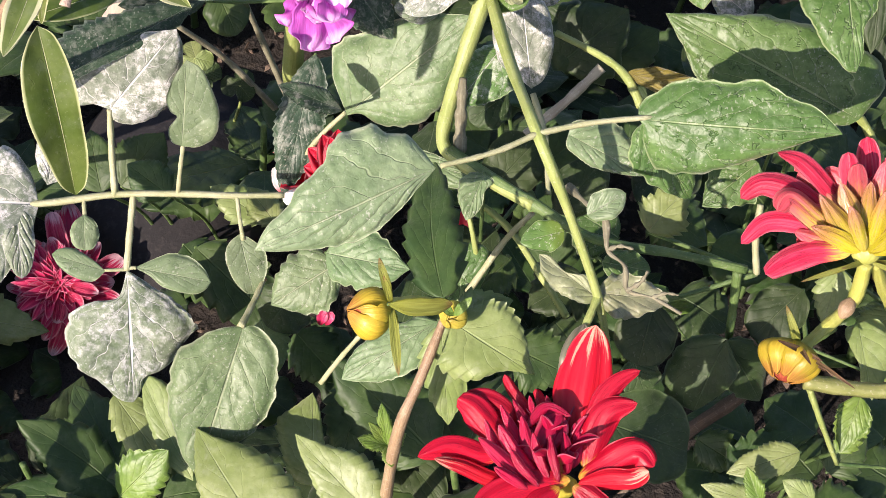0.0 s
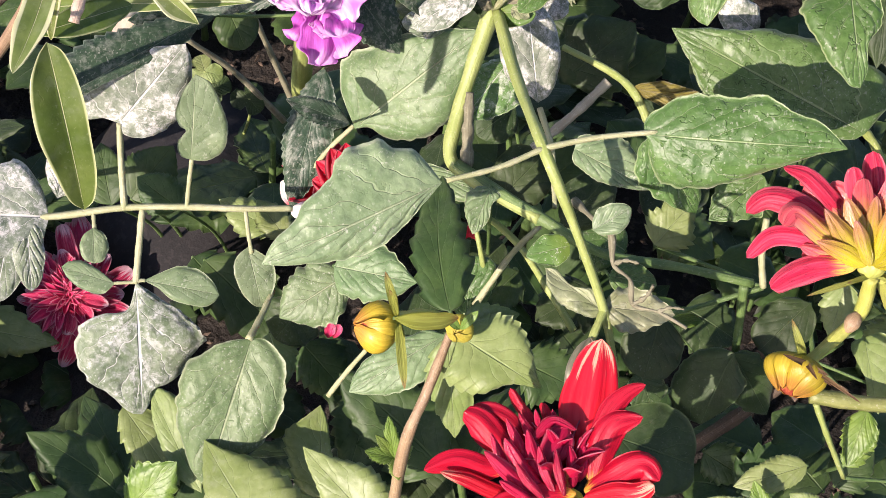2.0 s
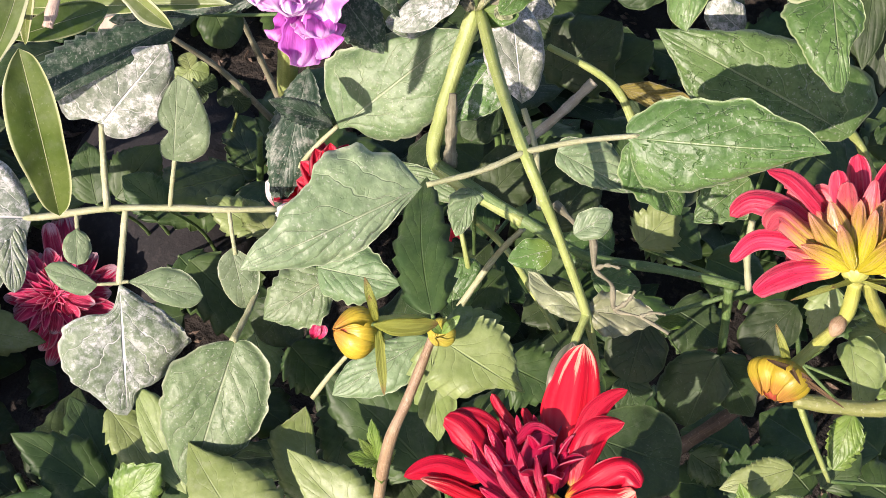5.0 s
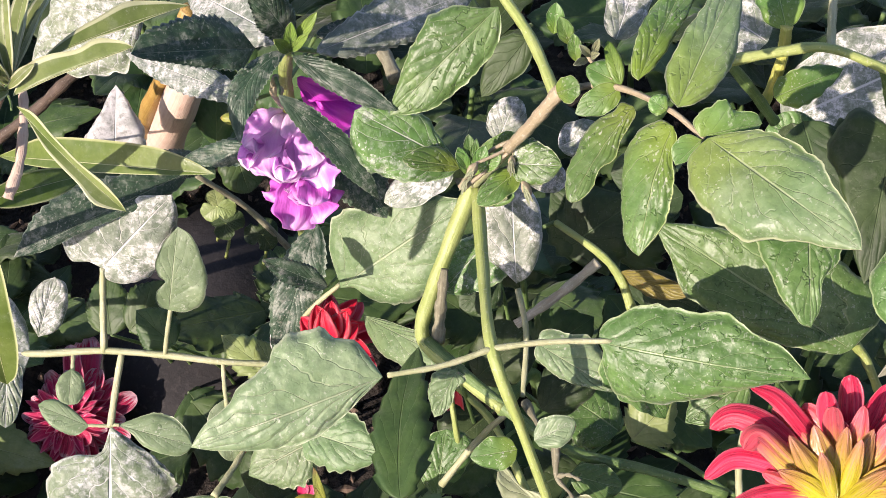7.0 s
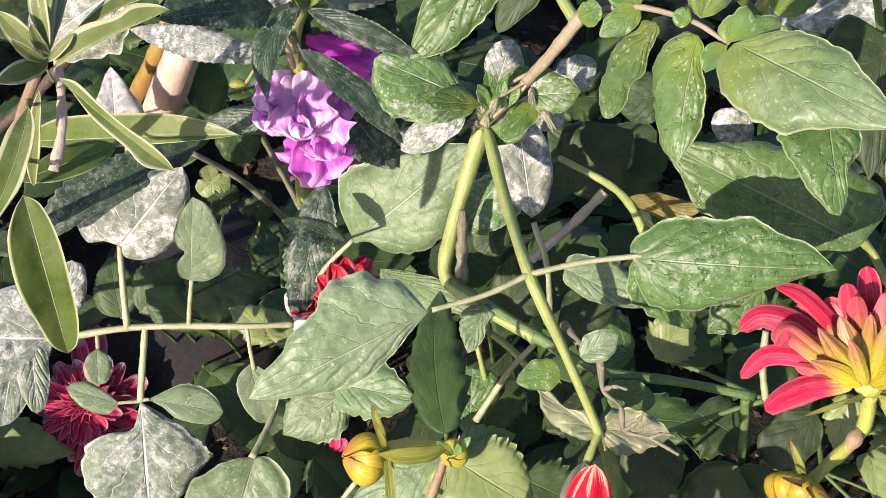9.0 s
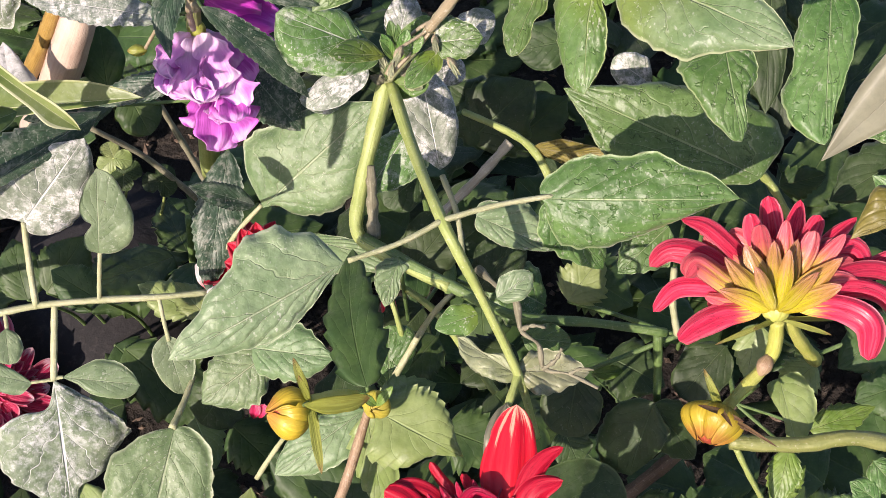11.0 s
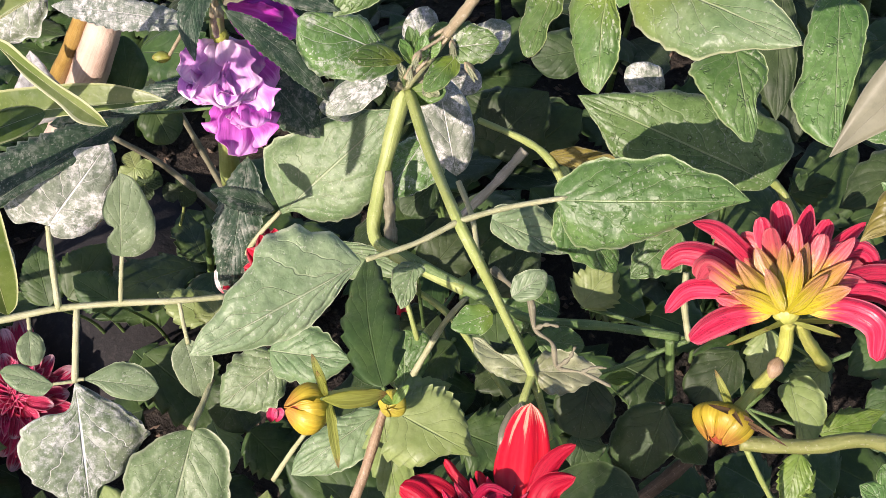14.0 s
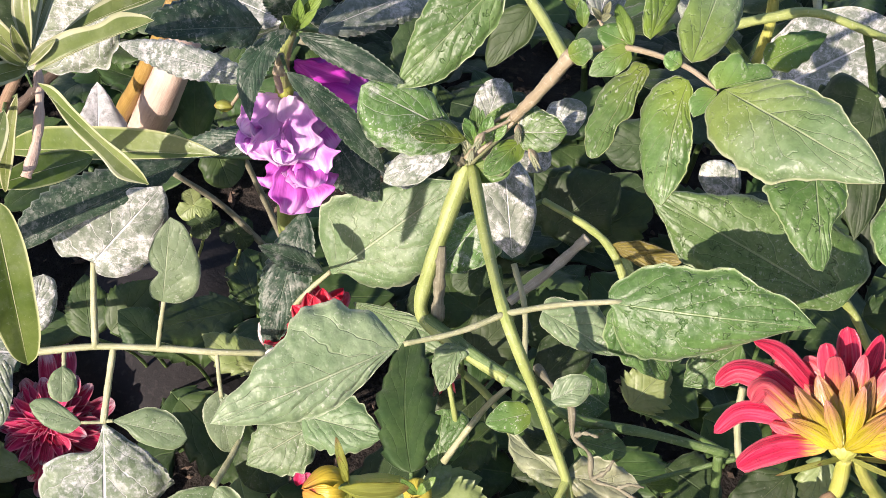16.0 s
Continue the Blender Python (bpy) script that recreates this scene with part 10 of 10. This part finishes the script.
drawn_petal(hidden, WHITE_RED, [(-0.1038, 0.0879, 0.1522), (-0.1085, 0.0923, 0.1558), (-0.1110, 0.0992, 0.1611)], 0.0052, (0.00, -0.60, 0.80), (0.5, 0.38), 0.4, seed=610)
drawn_petal(hidden, RED_WHITE, [(-0.1065, 0.0884, 0.1503), (-0.0965, 0.0995, 0.1581), (-0.0821, 0.1133, 0.1678)], 0.0172, (0.00, -0.60, 0.80), (0.5, 0.38), 0.4, seed=611)

# clover by the stone
clover = thing("clover", (-0.195, 0.221, 0.075), "small bright green clover in the soil", "clover", "clover plants")
stalk("stem", clover, STALK, [(-0.1951, 0.2212, 0.0755), (-0.1789, 0.2001, 0.1207), (-0.1725, 0.1872, 0.1482)], 0.0011, 0.0008, seed=403)
blade("leaf", clover, "round", DAHLIA_LEAF, (-0.1725, 0.1872, 0.1482), (-0.1625, 0.1881, 0.1444), 0.0117, (0.33, -0.58, 0.75), seed=404, quilt=0)
blade("leaf", clover, "round", DAHLIA_LEAF, (-0.1725, 0.1872, 0.1482), (-0.1805, 0.1820, 0.1428), 0.0116, (0.07, -0.77, 0.63), seed=405, quilt=0)
blade("leaf", clover, "round", DAHLIA_LEAF, (-0.1725, 0.1872, 0.1482), (-0.1764, 0.1952, 0.1530), 0.0116, (0.22, -0.42, 0.88), seed=406, quilt=0)
# Shade over this clover is painted in with DARK leaves.
clover = thing("clover", (-0.170, 0.226, 0.048), "small bright green clover in the soil", "clover", "clover plants")
stalk("stem", clover, STALK, [(-0.1699, 0.2256, 0.0479), (-0.1556, 0.2052, 0.0941), (-0.1504, 0.1927, 0.1222)], 0.0011, 0.0008, seed=407)
blade("leaf", clover, "round", DARK, (-0.1504, 0.1927, 0.1222), (-0.1441, 0.1887, 0.1149), 0.0120, (0.36, -0.64, 0.67), seed=408, quilt=0)
blade("leaf", clover, "round", DARK, (-0.1504, 0.1927, 0.1222), (-0.1621, 0.1916, 0.1209), 0.0121, (-0.03, -0.63, 0.78), seed=409, quilt=0)
blade("leaf", clover, "round", DARK, (-0.1504, 0.1927, 0.1222), (-0.1466, 0.2016, 0.1263), 0.0119, (0.30, -0.50, 0.81), seed=410, quilt=0)
# This clover's DARK leaves stand in for shade as well.
clover = thing("clover", (-0.191, 0.220, 0.061), "small bright green clover in the soil", "clover", "clover plants")
stalk("stem", clover, STALK, [(-0.1914, 0.2202, 0.0607), (-0.1756, 0.1997, 0.1065), (-0.1695, 0.1871, 0.1343)], 0.0011, 0.0008, seed=411)
blade("leaf", clover, "round", DARK, (-0.1695, 0.1871, 0.1343), (-0.1706, 0.1807, 0.1265), 0.0117, (0.27, -0.76, 0.59), seed=412, quilt=0)
blade("leaf", clover, "round", DARK, (-0.1695, 0.1871, 0.1343), (-0.1794, 0.1913, 0.1371), 0.0118, (0.04, -0.49, 0.87), seed=413, quilt=0)
blade("leaf", clover, "round", DARK, (-0.1695, 0.1871, 0.1343), (-0.1602, 0.1930, 0.1349), 0.0119, (0.31, -0.56, 0.77), seed=414, quilt=0)

# sticks, twigs, stone and slab
bit = thing("plant_stake", (-0.238, 0.239, 0.146), "thin yellow-brown cane stuck in the bed", "stake")
stalk("shaft", bit, CANE, [(-0.1504, 0.1583, 0.3168), (-0.1775, 0.1743, 0.2616), (-0.1967, 0.1841, 0.2263), (-0.2385, 0.2388, 0.1462)], 0.0037, 0.0049, seed=415)
bit = thing("plant_stake", (-0.250, 0.273, 0.084), "thick bare pinkish stick stuck in the bed", "stake")
stalk("shaft", bit, STICK, [(-0.1524, 0.1694, 0.2871), (-0.1663, 0.1699, 0.2566), (-0.1879, 0.1840, 0.2122), (-0.2197, 0.2270, 0.1473), (-0.2501, 0.2725, 0.0843)], 0.0080, 0.0121, seed=416, knobs=0.02)
bit = thing("dry_twig", (0.079, -0.054, 0.276), "thin grey dried twig caught among the stalks", "twig")
stalk("shaft", bit, DRY, [(0.0340, -0.0056, 0.2870), (0.0402, -0.0173, 0.2922), (0.0476, -0.0257, 0.2935), (0.0499, -0.0326, 0.2836), (0.0564, -0.0391, 0.2827), (0.0587, -0.0436, 0.2735), (0.0678, -0.0482, 0.2764), (0.0786, -0.0540, 0.2755)], 0.0014, 0.0006, seed=417, knobs=0.3)
stalk("side_shoot", bit, DRY, [(0.0499, -0.0326, 0.2836), (0.0539, -0.0335, 0.2876), (0.0588, -0.0362, 0.2900)], 0.0010, 0.0005, seed=418, knobs=0.3)
stalk("side_shoot", bit, DRY, [(0.0587, -0.0436, 0.2735), (0.0630, -0.0430, 0.2786), (0.0652, -0.0407, 0.2829)], 0.0010, 0.0005, seed=419, knobs=0.3)
stalk("side_shoot", bit, DRY, [(0.0678, -0.0482, 0.2764), (0.0721, -0.0476, 0.2790), (0.0769, -0.0493, 0.2809)], 0.0008, 0.0004, seed=420, knobs=0.3)
bit = thing("dry_twig", (-0.012, 0.048, 0.242), "short grey dried twig beside a stem", "twig")
stalk("shaft", bit, DRY, [(-0.0125, 0.0679, 0.2683), (-0.0124, 0.0588, 0.2563), (-0.0119, 0.0481, 0.2418)], 0.0020, 0.0030, seed=421, knobs=0.15)
bit = thing("dry_twig", (0.018, 0.081, 0.220), "grey dried stick behind the leaves", "twig")
stalk("shaft", bit, DUSTED_STICK, [(0.0504, 0.1024, 0.2467), (0.0354, 0.0920, 0.2334), (0.0176, 0.0812, 0.2200)], 0.0024, 0.0021, seed=422, knobs=0.1)
bit = thing("dry_root", (-0.132, 0.198, 0.100), "thin dry root lying over the stone", "root")
stalk("shaft", bit, DRY, [(-0.1765, 0.1790, 0.1806), (-0.1561, 0.1922, 0.1435), (-0.1324, 0.1976, 0.0995)], 0.0016, 0.0021, seed=423)
bit = thing("dry_root", (-0.120, 0.194, 0.102), "thin dry root lying over the stone", "root")
stalk("shaft", bit, DRY, [(-0.1391, 0.1859, 0.1976), (-0.1322, 0.1935, 0.1527), (-0.1197, 0.1937, 0.1018)], 0.0015, 0.0021, seed=424)
bit = thing("dry_twig", (-0.111, 0.364, 0.100), "short pale dried twig on the soil", "twig")
stalk("shaft", bit, DRY, [(-0.1581, 0.3943, 0.1083), (-0.1296, 0.3926, 0.1014), (-0.1108, 0.3643, 0.1004)], 0.0047, 0.0054, seed=425)
stalk("stem", tomato, STALK_DARK, [(0.0218, 0.0177, 0.2451), (0.0209, 0.1208, 0.1276), (0.0200, 0.2000, -0.0100)], 0.0030, 0.0042, seed=426)
stalk("stem", dusted, STALK_DARK, [(-0.2852, 0.0384, 0.1749), (-0.2851, 0.1212, 0.0924), (-0.2850, 0.1800, -0.0100)], 0.0030, 0.0042, seed=427)
stalk("stem", balsam, STALK_DARK, [(-0.1140, 0.1720, 0.1507), (-0.1120, 0.2455, 0.0803), (-0.1100, 0.2950, -0.0100)], 0.0030, 0.0042, seed=428)
stalk("stem", striped, STALK_DARK, [(-0.2943, 0.0400, 0.1838), (-0.3272, 0.1120, 0.0969), (-0.3600, 0.1600, -0.0100)], 0.0030, 0.0042, seed=429)
stalk("stem", dahlia, STALK_DARK, [(-0.0407, -0.0539, 0.0344), (-0.0404, -0.0299, 0.0222), (-0.0400, -0.0300, -0.0100)], 0.0030, 0.0042, seed=430)
stalk("stem", coral, STALK_DARK, [(0.2342, -0.0463, 0.2058), (0.2671, -0.0012, 0.1079), (0.3000, 0.0200, -0.0100)], 0.0030, 0.0042, seed=431)
stalk("stem", coral, STALK_DARK, [(0.1844, 0.0035, 0.2085), (0.2102, 0.0737, 0.1092), (0.2360, 0.1200, -0.0100)], 0.0030, 0.0042, seed=432)
stalk("stem", coral, STALK_DARK, [(0.1016, -0.0089, 0.0937), (0.1688, 0.0675, 0.0518), (0.2360, 0.1200, -0.0100)], 0.0030, 0.0042, seed=433)
stalk("stem", scarlet, STALK_DARK, [(0.0535, -0.1000, 0.0952), (0.0543, -0.0480, 0.0526), (0.0550, -0.0200, -0.0100)], 0.0030, 0.0042, seed=434)
stalk("stem", wine, STALK_DARK, [(-0.2538, 0.1236, -0.0209), (-0.2444, 0.1238, -0.0055), (-0.2350, 0.1000, -0.0100)], 0.0030, 0.0042, seed=435)
stalk("stem", hidden, STALK_DARK, [(-0.0984, 0.1209, 0.0782), (-0.0917, 0.1674, 0.0441), (-0.0850, 0.1900, -0.0100)], 0.0030, 0.0042, seed=436)
stalk("stem", tomato, STALK_DARK, [(0.1963, 0.1198, 0.3510), (0.2482, 0.2369, 0.1805), (0.3000, 0.3300, -0.0100)], 0.0030, 0.0042, seed=437)

boulder("grey_stone", (-0.211, 0.205, 0.010), (0.07, 0.10, 0.035), 12, STONE, "smooth grey stone half buried in soil, darkened to look shaded", 3)


# ---- low growth under the plants ----
def seedling(place, count, reach, material, shape, seed, label):
    """A low plant: a short stem and leaves spreading from it."""
    rng = random.Random(seed)
    low = thing("low_plant", place, label, "plant", "low plants under the flowers")
    foot = np.array(place)
    height = rng.uniform(0.05, 0.12)
    lean = np.array((rng.uniform(-0.02, 0.02), rng.uniform(-0.03, 0.01), height))
    stalk("stem", low, STALK_DARK, [foot, foot + lean * 0.5, foot + lean], 0.0028, 0.0018, seed)
    for i in range(count):
        g = i * 2.4 + rng.uniform(-0.4, 0.4)
        at = foot + lean * rng.uniform(0.45, 1.0)
        out = np.array((math.cos(g), math.sin(g), rng.uniform(-0.25, 0.5)))
        start = at + out * 0.012
        long = reach * rng.uniform(0.7, 1.2)
        blade("leaf", low, shape, material, start, start + out * long, long * rng.uniform(0.5, 0.75),
              (rng.uniform(-0.4, 0.4), rng.uniform(-0.5, 0.2), 1.0), rng.uniform(-0.02, 0.1), 0.15, 0.1, 0.05, rng.uniform(-0.06, 0.06), 0.02, seed * 40 + i)


def low_growth():
    rng = random.Random(12)
    n = 0
    # Shoots beyond the view stay in; they keep sun off the soil.
    for row in range(9):
        for col in range(11):
            x = -0.50 + col * 0.088 + rng.uniform(-0.03, 0.03)
            y = -0.04 + row * 0.085 + rng.uniform(-0.03, 0.03)
            if -0.26 < x < -0.11 and 0.20 < y < 0.35:
                continue
            if math.hypot(x + 0.24, y - 0.08) < 0.11 or math.hypot(x + 0.10, y - 0.13) < 0.07:
                continue
            if 0.07 < x < 0.24 and -0.08 < y < 0.13:
                continue
            n += 1
            kind = rng.random()
            # Leaf colours are darkened here to stand in for shade below the plants.
            material, shape, label = ((DAHLIA_SHADED, "toothed", "low dahlia shoot with toothed leaves coloured dark as in shade") if kind < 0.6 and not (x < -0.17 and y < 0.05)
                                      else (DARK, "tomato", "low tomato shoot with leaves coloured dark as in shade") if kind < 0.85
                                      else (DARK, "round", "low plant with rounded leaves coloured dark as in shade"))
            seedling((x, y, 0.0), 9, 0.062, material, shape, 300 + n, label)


low_growth()
